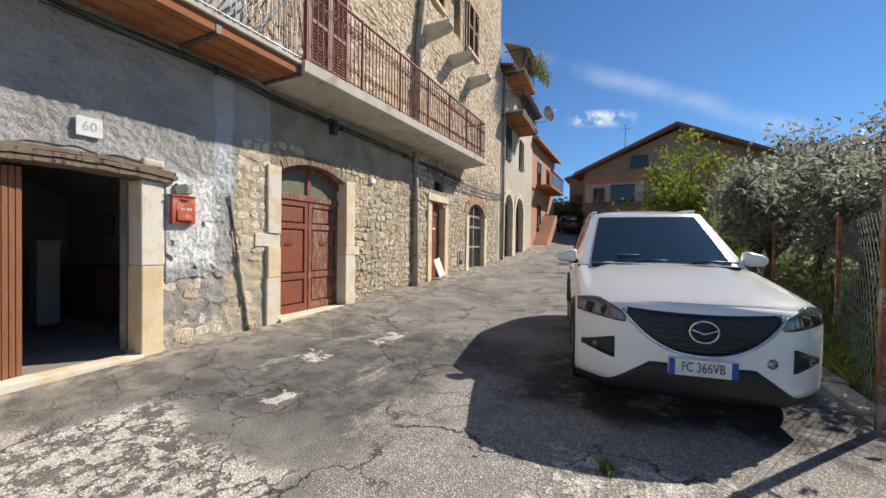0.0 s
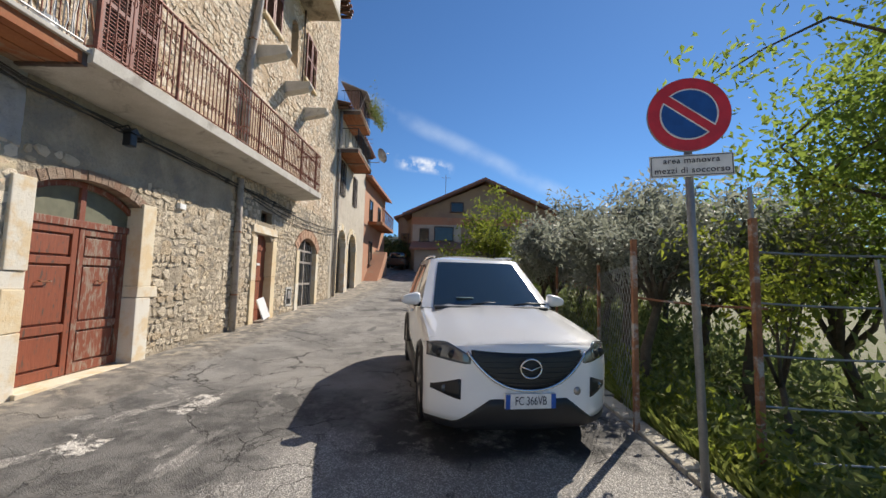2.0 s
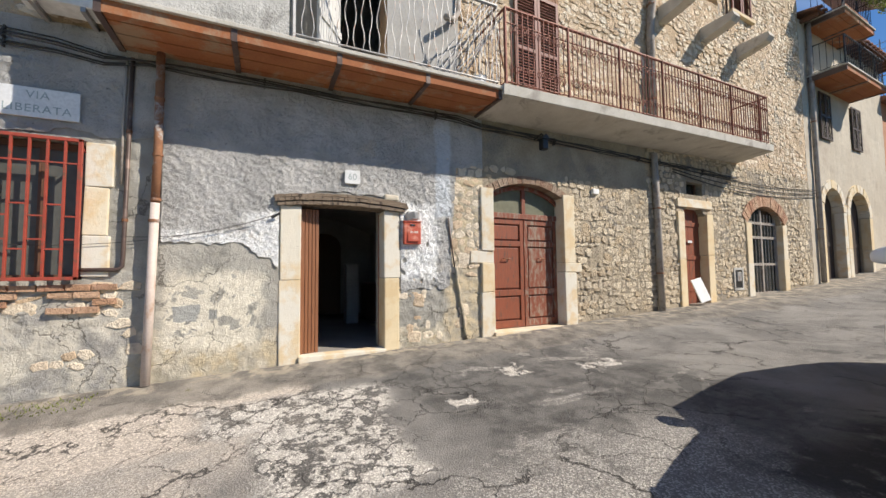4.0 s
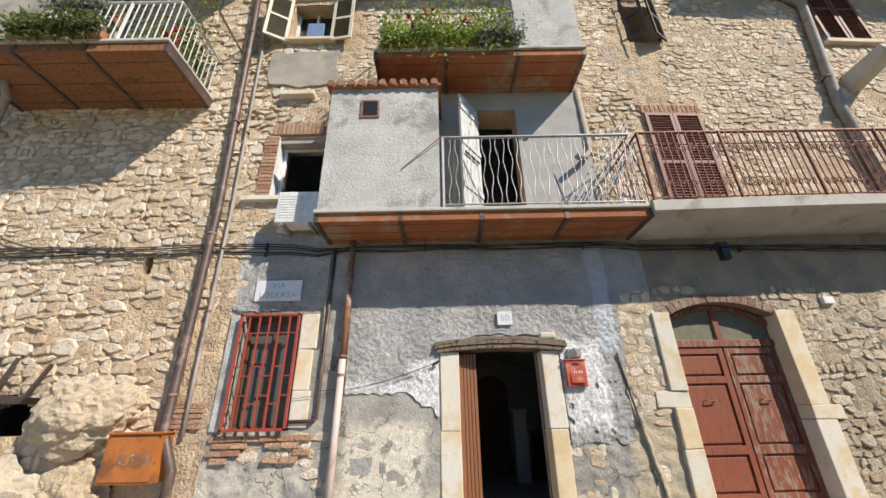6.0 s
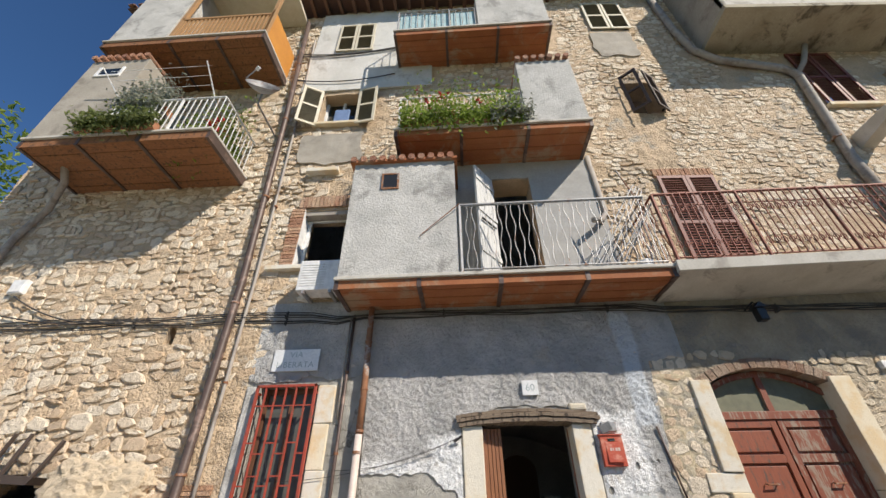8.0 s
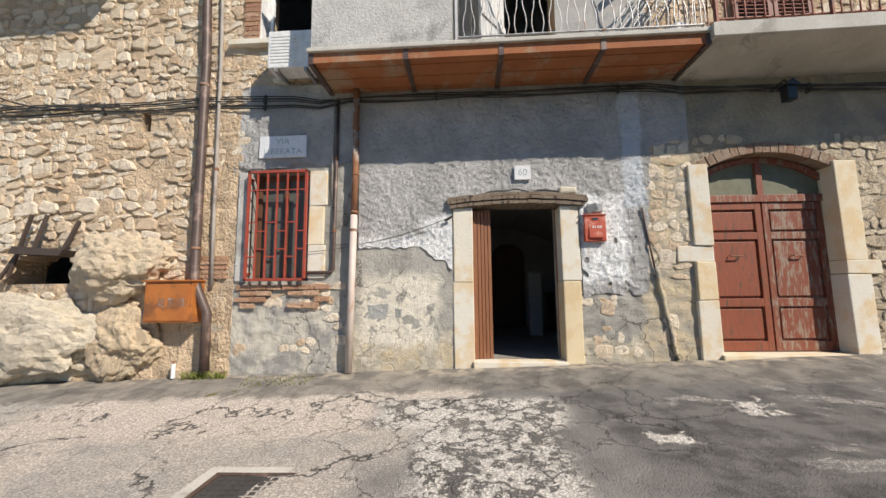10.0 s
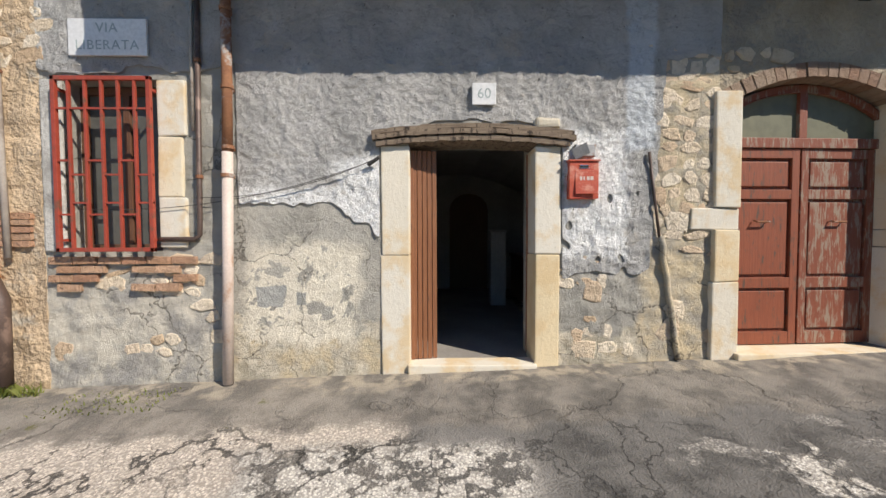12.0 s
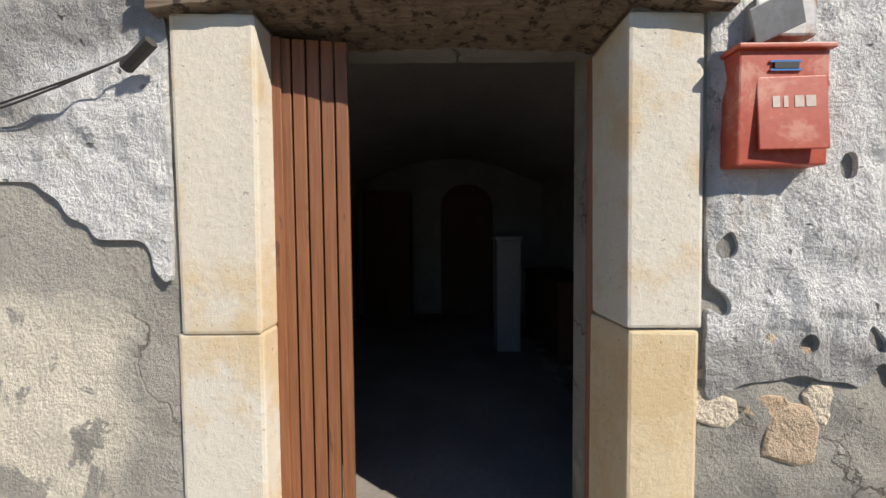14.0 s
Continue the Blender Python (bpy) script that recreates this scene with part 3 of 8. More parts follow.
def tube(bm, pts, r, n=8, r1=None, cap=True):
    """A round bar along the points, from radius r to r1."""
    pts = [Vector(p) for p in pts]
    rings = []
    side = None
    for i, p in enumerate(pts):
        d = (pts[min(i + 1, len(pts) - 1)] - pts[max(i - 1, 0)]).normalized()
        if side is None:
            side = d.orthogonal().normalized()
        side = (side - d * side.dot(d)).normalized()
        up = d.cross(side)
        rad = r if r1 is None else r + (r1 - r) * i / (len(pts) - 1)
        rings.append([bm.verts.new(p + (side * math.cos(2 * math.pi * k / n) + up * math.sin(2 * math.pi * k / n)) * rad) for k in range(n)])
    for a, b in zip(rings, rings[1:]):
        for k in range(n):
            bm.faces.new((a[k], a[(k + 1) % n], b[(k + 1) % n], b[k]))
    if cap:
        bm.faces.new(rings[0])
        bm.faces.new(rings[-1])
    return bm


def tubes(*runs, r=0.01, n=8):
    bm = bmesh.new()
    for pts in runs:
        tube(bm, pts, r, n)
    return bm


def prism(bm, outline, axis, a, b):
    """Extrudes a closed outline of 2D points along an axis (0, 1, 2) from a to b."""
    def at(p, t):
        q = list(p)
        q.insert(axis, t)
        return bm.verts.new(q)
    lo, hi = [at(p, a) for p in outline], [at(p, b) for p in outline]
    n = len(outline)
    bm.faces.new(lo)
    bm.faces.new(hi[::-1])
    for i in range(n):
        bm.faces.new((lo[i], hi[i], hi[(i + 1) % n], lo[(i + 1) % n]))
    return bm


def sag(a, b, drop, n=10, wob=0.0):
    a, b = Vector(a), Vector(b)
    return [a.lerp(b, i / n) - Vector((0, 0, drop * 4 * (i / n) * (1 - i / n) + wob * rng.uniform(-1, 1))) for i in range(n + 1)]


def words(name, text, size, m, material, parent=None, depth=0.001, spread=1.0, squeeze=1.0):
    """Lettering as a mesh, centred at m, reading along its x with y up."""
    cu = bpy.data.curves.new(name, "FONT")
    cu.body, cu.size, cu.extrude, cu.align_x, cu.align_y, cu.space_character, cu.resolution_u = text, size, depth, "CENTER", "CENTER", spread, 3
    tmp = new(name, cu)
    me = bpy.data.meshes.new_from_object(tmp.evaluated_get(bpy.context.evaluated_depsgraph_get()))
    bpy.data.objects.remove(tmp)
    me.transform(m @ Matrix.Diagonal((squeeze, 1, 1, 1)))
    me.materials.clear()
    me.materials.append(material)
    ob = new(name, me)
    ob.parent = parent
    return ob


FACING_ROAD = pose(0, 0, 0, 90, 0, 90)


def on_wall(y, z, off):
    """The frame of lettering on the facade, read from the road."""
    return Matrix.Translation((wall_x(y) + off, y, z)) @ FACING_ROAD


# ---- ground ----
def grid_mesh(xs, ys, fn):
    bm = bmesh.new()
    rows = [[bm.verts.new((x, y, fn(x, y))) for y in ys] for x in xs]
    for a, b in zip(rows, rows[1:]):
        for i in range(len(ys) - 1):
            bm.faces.new((a[i], b[i], b[i + 1], a[i + 1]))
    return bm


def steps(*cuts):
    out = []
    for a, b, d in cuts:
        n = max(1, round((b - a) / d))
        out += [a + (b - a) * i / n for i in range(n)]
    return out + [cuts[-1][1]]


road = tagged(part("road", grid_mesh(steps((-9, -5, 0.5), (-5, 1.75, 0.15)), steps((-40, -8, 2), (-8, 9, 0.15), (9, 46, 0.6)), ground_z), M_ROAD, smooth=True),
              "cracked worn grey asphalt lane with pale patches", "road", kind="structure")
ground = tagged(part("ground", grid_mesh(steps((1.75, 12, 0.5), (12, 60, 4), (60, 900, 60)), steps((-600, -40, 40), (-40, 46, 1.0), (46, 900, 50)), ground_z), M_EARTH, smooth=True),
                "rough grassy earth slope falling away beside the lane", "ground", kind="structure")
tagged(part("ground", grid_mesh(steps((-900, -60, 60), (-60, -9, 6)), steps((-600, -40, 40), (-40, 46, 4), (46, 900, 50)), lambda x, y: ground_z(-8.9, y) - 0.05), M_EARTH, smooth=True),
       "earth behind the row of houses", "ground", kind="structure")
tagged(part("ground", grid_mesh(steps((-9, 1.75, 1.5)), steps((46, 900, 50)), lambda x, y: ground_z(x, y) - 0.02), M_EARTH, smooth=True),
       "earth beyond the end of the lane", "ground", kind="structure")
tagged(part("ground", grid_mesh(steps((-9, 1.75, 1.5)), steps((-600, -40, 50)), lambda x, y: ground_z(x, y) - 0.02), M_EARTH, smooth=True),
       "earth at the low end of the lane", "ground", kind="structure")

# kerb of rough stones along the slope
kerb = thing("kerb", "low weathered stone kerb at the edge of the asphalt lane", "kerb", kind="structure")
y = -6.0
while y < 15:
    ln = rng.uniform(0.7, 1.1)
    bm = bmesh.new()
    x = 1.62 + 0.03 * noise.noise(Vector((0, y, 0)))
    gz = ground_z(1.6, y)
    box(bm, x, x + 0.2, y, y + ln - 0.015, gz - 0.15, gz + 0.045 + rng.uniform(0, 0.02), bevel=0.02, jitter=0.012)
    part("kerb_stone", bm, M_CURB, kerb)
    y += ln


# ---- facade walls ----
def arch_hole(y0, y1, z0, z1, rise):
    """An opening with a segmental head: its bounds and a test."""
    mid, half = (y0 + y1) / 2, (y1 - y0) / 2
    rad = (half * half + rise * rise) / (2 * rise) if rise else 0

    def inside(y, z, grow=0.0):
        if not (y0 - grow < y < y1 + grow and z0 - grow < z < z1 + grow):
            return False
        if not rise:
            return True
        return z < z1 - rise + grow or (y - mid) ** 2 + (z - (z1 - rad)) ** 2 < (rad + grow) ** 2
    return inside


HOLES = {
    "house_door": arch_hole(1.25, 2.39, 0.0, 2.25, 0),
    "garage": arch_hole(4.20, 5.82, 0.2, 2.87, 0.24),
    "red_door": arch_hole(9.55, 10.50, 0.3, 2.78, 0.22),
    "vent": arch_hole(9.72, 10.4, 3.02, 3.34, 0),
    "iron_gate": arch_hole(12.58, 14.42, 0.5, 3.06, 0.55),
    "grille": arch_hole(-1.76, -0.93, 1.24, 2.74, 0),
    "window_ac": arch_hole(-1.72, -0.90, 4.68, 5.92, 0),
    "balcony_door": arch_hole(1.70, 2.45, 4.18, 6.45, 0),
    "red_shutter": arch_hole(4.75, 5.75, 4.2, 6.3, 0),
    "window_up": arch_hole(-1.95, -1.10, 8.35, 9.45, 0),
    "window_top": arch_hole(-1.9, -1.0, 11.4, 12.6, 0),
    "cream_shutter": arch_hole(4.85, 5.85, 11.7, 13.1, 0),
    "dark_shutter": arch_hole(4.9, 5.6, 8.2, 9.35, 0),
    "shutter_a": arch_hole(9.2, 10.15, 8.35, 10.3, 0),
    "shutter_b": arch_hole(12.25, 13.25, 8.3, 9.9, 0),
    "niche": arch_hole(11.0, 11.6, 8.2, 9.6, 0.3),
    "putlog": arch_hole(-3.46, -3.30, 3.42, 3.68, 0),
    "cave": arch_hole(-5.25, -4.2, 1.25, 1.75, 0.25),
    "arch_a": arch_hole(17.35, 19.05, 0.6, 4.05, 0.85),
    "arch_b": arch_hole(19.55, 21.55, 0.6, 4.1, 0.95),
    "far_window_a": arch_hole(17.6, 18.5, 5.6, 7.2, 0),
    "far_window_b": arch_hole(20.4, 21.3, 5.6, 7.2, 0),
}


def in_hole(y, z, grow=0.0):
    return any(h(y, z, grow) for h in HOLES.values())


def wall_mesh(y0, y1, z0, z1, step, relief, thick=0.5, keep=None):
    """A wall face on a fine grid, uneven by relief(y, z), with the openings cut through its thickness, and only where keep(y, z) holds."""
    ny, nz = round((y1 - y0) / step), round((z1 - z0) / step)
    bm = bmesh.new()
    vs = {}

    def vert(i, k):
        if (i, k) not in vs:
            y, z = y0 + (y1 - y0) * i / ny, z0 + (z1 - z0) * k / nz
            if keep is not None and 0 < i < ny and 0 < k < nz:
                y, z = y + 0.009 * noise.noise(Vector((i * 0.9, k * 0.9, 3))), z + 0.009 * noise.noise(Vector((i * 0.9, k * 0.9, 8)))
            vs[i, k] = bm.verts.new((relief(y, z), y, z))
        return vs[i, k]
    for i in range(ny):
        for k in range(nz):
            y, z = y0 + (y1 - y0) * (i + 0.5) / ny, z0 + (z1 - z0) * (k + 0.5) / nz
            if not in_hole(y, z) and (keep is None or keep(y, z)):
                bm.faces.new((vert(i, k), vert(i + 1, k), vert(i + 1, k + 1), vert(i, k + 1)))
    rim = [e for e in bm.edges if len(e.link_faces) == 1]
    if keep is not None:
        beside = collections.defaultdict(list)
        for e in rim:
            a, b = e.verts
            beside[a].append(b)
            beside[b].append(a)
        for _ in range(3):
            to = {v: v.co.lerp(sum((w.co for w in near), Vector()) / len(near), 0.6) for v, near in beside.items() if len(near) == 2}
            for v, co in to.items():
                v.co = co
    made = bmesh.ops.extrude_edge_only(bm, edges=rim)["geom"]
    for v in made:
        if isinstance(v, bmesh.types.BMVert):
            v.co.x = -thick
    return bm


def rough_relief(amount, scale):
    return lambda y, z: amount * (noise.noise(Vector((y * scale, z * scale, 1))) + 0.6 * noise.noise(Vector((y * scale * 2.7, z * scale * 2.7, 5)))) + 0.02 * noise.noise(Vector((y * 0.7, z * 0.7, 9)))


def render_relief(y, z):
    d = 0.008 * noise.noise(Vector((y * 5, z * 5, 1))) + 0.005 * noise.noise(Vector((y * 13, z * 13, 2))) + 0.012 * noise.noise(Vector((y * 0.9, z * 0.9, 4)))
    if y > 2.5 or y < -0.4:
        d += 0.012 * noise.noise(Vector((y * 7, z * 9, 6)))
    return d


def coat_edge(y):
    """The lower edge of the roughcast coat along the wall."""
    if y < -0.24:
        return 2.82
    if y < 0.55:
        return 1.66
    if y < 1.12:
        return 1.66 - 0.62 * (y - 0.55)
    if y < 2.60:
        return 2.30 + 0.09 * math.sin(math.pi * (y - 1.0) / 1.7)
    if y < 3.42:
        return 1.02
    return 1.02 + 14.0 * (y - 3.42) if y < 3.56 else 2.98


def coated(y, z):
    ragged_by = 0.10 * noise.noise(Vector((y * 4, z * 4, 21))) + 0.05 * noise.noise(Vector((y * 13, z * 13, 23)))
    if 0.985 < y < 2.63 and z < 2.24:
        return False
    flaked = y > 2.6 and z < 2.2 and noise.noise(Vector((y * 8, z * 8, 31))) > 0.34 + 0.3 * (z - 1.2)
    return z > coat_edge(y) + ragged_by * (0.5 if 1.1 < y < 2.6 else 1.0) and not flaked


def coat_relief(y, z):
    lump = noise.noise(Vector((y * 9, z * 9, 12)))
    grit = noise.noise(Vector((y * 20, z * 20, 14)))
    return render_relief(y, z) + 0.016 + 0.009 * lump + 0.012 * grit + 0.006 * noise.noise(Vector((y * 2, z * 2, 16)))


wall_b = tagged(part("wall_house", wall_mesh(-1.95, 4.05, -0.1, 4.0, 0.025, render_relief), M_PLASTER, facade=True),
                "rough patched house wall of cement and bare masonry", "wall", kind="structure")
part("roughcast", wall_mesh(-1.95, 4.05, 0.9, 4.0, 0.02, coat_relief, 0.002, coated), M_ROUGHCAST, wall_b, "grey roughcast coat with white limewash patches", facade=True)
wall_a = tagged(part("wall_rubble", wall_mesh(-8.1, -1.95, -0.4, 13.4, 0.05, rough_relief(0.030, 5.0)), M_MORTAR, facade=True),
                "tall beige rubble stone wall with lime mortar", "wall", kind="structure")
wall_c = tagged(part("wall_stone", wall_mesh(4.05, 16.4, -0.1, 4.0, 0.06, rough_relief(0.018, 6.0)), M_MORTAR_GREY, facade=True),
                "rubble stone ground floor wall with limestone door surrounds", "wall", kind="structure")
wall_u = tagged(part("wall_upper", wall_mesh(-1.95, 16.4, 4.0, 13.6, 0.07, rough_relief(0.022, 6.0)), M_MORTAR, facade=True),
                "upper rubble stone facade of the old houses", "wall", kind="structure")
wall_d = tagged(part("wall_second", wall_mesh(16.4, 24.0, 0.2, 9.4, 0.14, rough_relief(0.015, 2.0)), M_PALE_WALL, facade=True),
                "pale rendered facade of the lower house", "wall", kind="structure")
# pale rendering high on the upper wall
bm = wall_mesh(-2.55, 0.6, 9.6, 13.4, 0.14, lambda y, z: 0.05 + 0.008 * noise.noise(Vector((y * 3, z * 3, 0))), 0.0)
tagged(part("wall_rendering", bm, M_OLDWHITE, facade=True), "white rendered top storey of the narrow house", "wall", kind="structure")

# backs, ends and roofs that close the houses
closing = bmesh.new()
box(closing, -5.5, -5.2, -8.1, 16.4, -0.4, 13.5)
box(closing, -5.2, -0.5, 16.2, 16.4, -0.4, 13.5)
box(closing, -5.2, -0.5, -8.1, -7.9, -0.4, 13.4)
tagged(part("wall_back", closing, M_CEMENT, facade=True), "plain cement back wall of the houses", "wall", kind="structure")
tagged(part("wall_back", boxes((-5.2, -0.5, 23.8, 24.0, 0, 9.4), (-5.5, -5.2, 16.4, 24.0, 0, 9.4)), M_CEMENT, facade=True), "plain cement end wall of the lower house", "wall", kind="structure")


def tiled_roof(name, y0, y1, z, over, rise, depth, label, step=0.24):
    roof = thing(name, label, "roof")
    part("roof_deck", prism(bmesh.new(), [(over, z), (over, z + 0.06), (-depth, z + rise + 0.06), (-depth, z + rise)], 1, y0, y1), M_DARKWOOD, roof, facade=True)
    y = y0 + step / 2
    bm0 = None
    while y < y1:
        bm = bmesh.new()
        out = [(0.11 * math.cos(a), 0.07 * math.sin(a)) for a in [math.pi * k / 6 for k in range(7)]] + [(-0.085, 0), (0, 0.05), (0.085, 0)][::-1]
        a = [bm.verts.new((over + 0.08, y + q[0], z + 0.06 + q[1])) for q in out]
        b = [bm.verts.new((-depth, y + q[0], z + rise + 0.06 + q[1])) for q in out]
        n = len(out)
        for i in range(n):
            bm.faces.new((a[i], a[(i + 1) % n], b[(i + 1) % n], b[i]))
        bm.faces.new(a)
        bm.faces.new(b[::-1])
        part("roof_tile", bm, M_TILE, roof, facade=True)
        y += step
    y = y0 + 0.2
    while y < y1:
        part("rafter", boxes((-0.4, over - 0.05, y, y + 0.09, z - 0.12, z)), M_DARKWOOD, roof, facade=True)
        y += 0.4
    return roof


tiled_roof("roof", -8.3, 4.2, 13.5, 0.55, 1.6, 5.4, "brown clay tile roof with wooden rafters under the eaves", 0.3)
tiled_roof("roof", 4.2, 16.5, 13.6, 0.5, 1.6, 5.4, "brown clay tile roof of the tall stone house", 0.34)
tiled_roof("roof", 16.4, 24.1, 9.4, 0.5, 1.3, 5.4, "brown clay tile roof of the lower house", 0.34)


# ---- stones of the rubble walls ----
def stone_mesh(r):
    """One rough angular stone: unit size, its back at x = 0."""
    n = r.choice((6, 7, 7, 8))
    ang = [2 * math.pi * (k + r.uniform(-0.36, 0.36)) / n for k in range(n)]
    verts, rad = [], []
    for a in ang:
        c, s = math.cos(a), math.sin(a)
        rad.append((abs(c) ** 6 + abs(s) ** 6) ** (-1 / 6) * r.uniform(0.74, 1.04))
    tilt, lean = r.uniform(-0.25, 0.25), r.uniform(-0.25, 0.25)
    for depth, k in ((-0.3, 1.0), (0.55, 0.97), (1.0, r.uniform(0.76, 0.88))):
        for a, q in zip(ang, rad):
            y, z = 0.5 * math.cos(a) * q * k, 0.5 * math.sin(a) * q * k
            verts.append((depth * r.uniform(0.8, 1.15) + (tilt * y + lean * z if depth > 0.9 else 0), y, z))
    verts.append((r.uniform(0.8, 1.15), r.uniform(-0.12, 0.12), r.uniform(-0.12, 0.12)))
    faces = [(j * n + i, j * n + (i + 1) % n, (j + 1) * n + (i + 1) % n, (j + 1) * n + i) for j in (0, 1) for i in range(n)]
    faces += [(2 * n + i, 2 * n + (i + 1) % n, 3 * n) for i in range(n)]
    return verts, faces


STONES = [stone_mesh(random.Random(i)) for i in range(24)]


def courses(y0, y1, z0, z1, hmin, hmax, lmin, lmax, skip, r, deep=0.03):
    """Places of rough coursed stones: y, z, length, height, depth, turn."""
    z = z0
    while z < z1:
        h = r.uniform(hmin, hmax)
        y = y0 + r.uniform(-0.1, 0.1)
        while y < y1:
            ln = r.uniform(lmin, lmax)
            hh = h * r.uniform(0.6, 1.2)
            if r.random() < 0.09:
                ln, hh = ln * 1.35, hh * 1.55
            yc, zc = y + ln / 2, z + h / 2 + r.uniform(-0.03, 0.03) + 0.07 * noise.noise(Vector((y * 0.8, z * 0.8, 7)))
            if y0 < yc < y1 and not skip(yc, zc, ln, hh) and not in_hole(yc, zc, 0.12):
                yield yc, zc, ln * r.uniform(0.95, 1.1), hh * 1.1, r.uniform(0.15, 1.0) * deep, r.uniform(-0.3, 0.3)
            y += ln
        z += h


def joined_stones(name, places, parent, material, label):
    verts, faces = [], []
    for i, (y, z, ln, h, d, turn) in enumerate(places):
        sv, sf = STONES[i % 24]
        base = len(verts)
        c, s = math.cos(turn), math.sin(turn)
        for a, b, e in sv:
            b, e = b * ln, e * h
            yy = y + b * c - e * s
            verts.append((wall_x(yy) + a * d, yy, z + b * s + e * c))
        faces += [tuple(base + k for k in f) for f in sf]
    me = bpy.data.meshes.new(name)
    me.from_pydata(verts, [], faces)
    me.materials.append(material)
    ob = new(name, me)
    ob.parent = parent
    return tagged(ob, label, kind="stuff")


def loose_stones(places, parent, material, name="stone"):
    shared = []
    for sv, sf in STONES:
        me = bpy.data.meshes.new(name)
        me.from_pydata(sv, [], sf)
        me.materials.append(material)
        shared.append(me)
    for i, (y, z, ln, h, d, turn) in enumerate(places):
        ob = new(name, shared[i % 24])
        ob.matrix_world = Matrix.Translation((wall_x(y), y, z)) @ Matrix.Rotation(turn, 4, "X") @ Matrix.Diagonal((d, ln, h, 1))
        ob.parent = parent


# ---- the room behind the open door ----
room = bmesh.new()
box(room, -5.0, -0.5, 0.3, 0.45, 0.0, 2.75)
box(room, -5.0, -0.5, 3.45, 3.6, 0.0, 2.75)
box(room, -5.1, -5.0, 0.3, 3.6, 0.0, 2.75)
tagged(part("wall_room", room, M_DARKROOM, facade=True), "dim limewashed walls of the room indoors", "wall", kind="structure")
tagged(part("floor_room", boxes((-5.1, -0.145, 0.3, 3.6, 0.08, 0.195)), M_ROOMFLOOR, facade=True), "dark cement floor of the room indoors", "floor", kind="structure")
vault = [(0.45, 2.3)] + [(0.45 + 3.0 * k / 10, 2.3 + 0.42 * math.sin(math.pi * k / 10)) for k in range(1, 10)] + [(3.45, 2.3), (3.45, 2.9), (0.45, 2.9)]
vb = bmesh.new()
prism(vb, [(p[0], p[1]) for p in vault], 0, -5.0, -0.5)
tagged(part("ceiling_room", vb, M_DARKROOM, facade=True), "low vaulted limewashed ceiling", "ceiling", kind="structure")
ped = thing("cabinet", "narrow dull white cabinet standing in the dim room", "cabinet")
part("body", boxes((-3.25, -2.97, 2.42, 2.68, 0.19, 1.43), bevel=0.01), M_DARKROOM, ped, facade=True)
part("cap", boxes((-3.27, -2.95, 2.40, 2.70, 1.43, 1.47), bevel=0.008), M_DARKROOM, ped, facade=True)
cab = thing("cupboard", "dark brown wooden cupboard against the room wall", "cupboard")
part("body", boxes((-4.98, -4.5, 0.62, 1.34, 0.19, 2.15), bevel=0.01), M_DARKWOOD, cab, facade=True)
for k in range(2):
    part("door", boxes((-4.5, -4.475, 0.64 + 0.345 * k, 0.975 + 0.345 * k, 0.3, 2.1), bevel=0.006), M_DARKWOOD, cab, facade=True)
side = thing("sideboard", "dark wooden sideboard under the framed pictures", "sideboard")
part("body", boxes((-3.9, -2.5, 2.95, 3.43, 0.25, 1.0), bevel=0.01), M_DARKWOOD, side, facade=True)
part("top", boxes((-3.95, -2.45, 2.92, 3.44, 1.0, 1.035), bevel=0.006), M_DARKWOOD, side, facade=True)
for k in range(4):
    part("leg", boxes((-3.88 + 1.32 * (k % 2), -3.82 + 1.32 * (k % 2), 2.97 + 0.38 * (k // 2), 3.03 + 0.38 * (k // 2), 0.19, 0.25)), M_DARKWOOD, side, facade=True)
for x, z, w, h in ((-3.3, 1.75, 0.2, 0.28), (-2.75, 1.35, 0.26, 0.34), (-2.5, 1.62, 0.16, 0.2)):
    pic = thing("picture", "small dark framed picture on the white wall", "picture", "pictures in the room")
    part("frame", boxes((x - w / 2 - 0.03, x + w / 2 + 0.03, 3.425, 3.448, z - h / 2 - 0.03, z + h / 2 + 0.03), bevel=0.006), M_DARKWOOD, pic, facade=True)
    part("print", boxes((x - w / 2, x + w / 2, 3.42, 3.43, z - h / 2, z + h / 2)), M_GREYINK, pic, facade=True)
arch_pts = [(1.8, 0.19), (1.8, 1.95)] + [(2.22 - 0.42 * math.cos(math.pi * k / 8), 1.95 + 0.35 * math.sin(math.pi * k / 8)) for k in range(1, 8)] + [(2.64, 1.95), (2.64, 0.19)]
inner = thing("inner_door", "dark arched wooden door at the back of the room", "door")
part("leaf", prism(bmesh.new(), arch_pts, 0, -5.0, -4.94), M_DARKWOOD, inner, facade=True)


# ---- the open house door ----
def rough_block(bm, x0, x1, y0, y1, z0, z1, bev=0.012, jit=0.006):
    return box(bm, x0, x1, y0, y1, z0, z1, bevel=bev, jitter=jit)


def surround(name, label, blocks, material):
    t = thing(name, label, "door surround", kind="structure")
    for b in blocks:
        part("block", rough_block(bmesh.new(), *b), material, t, facade=True)
    return t


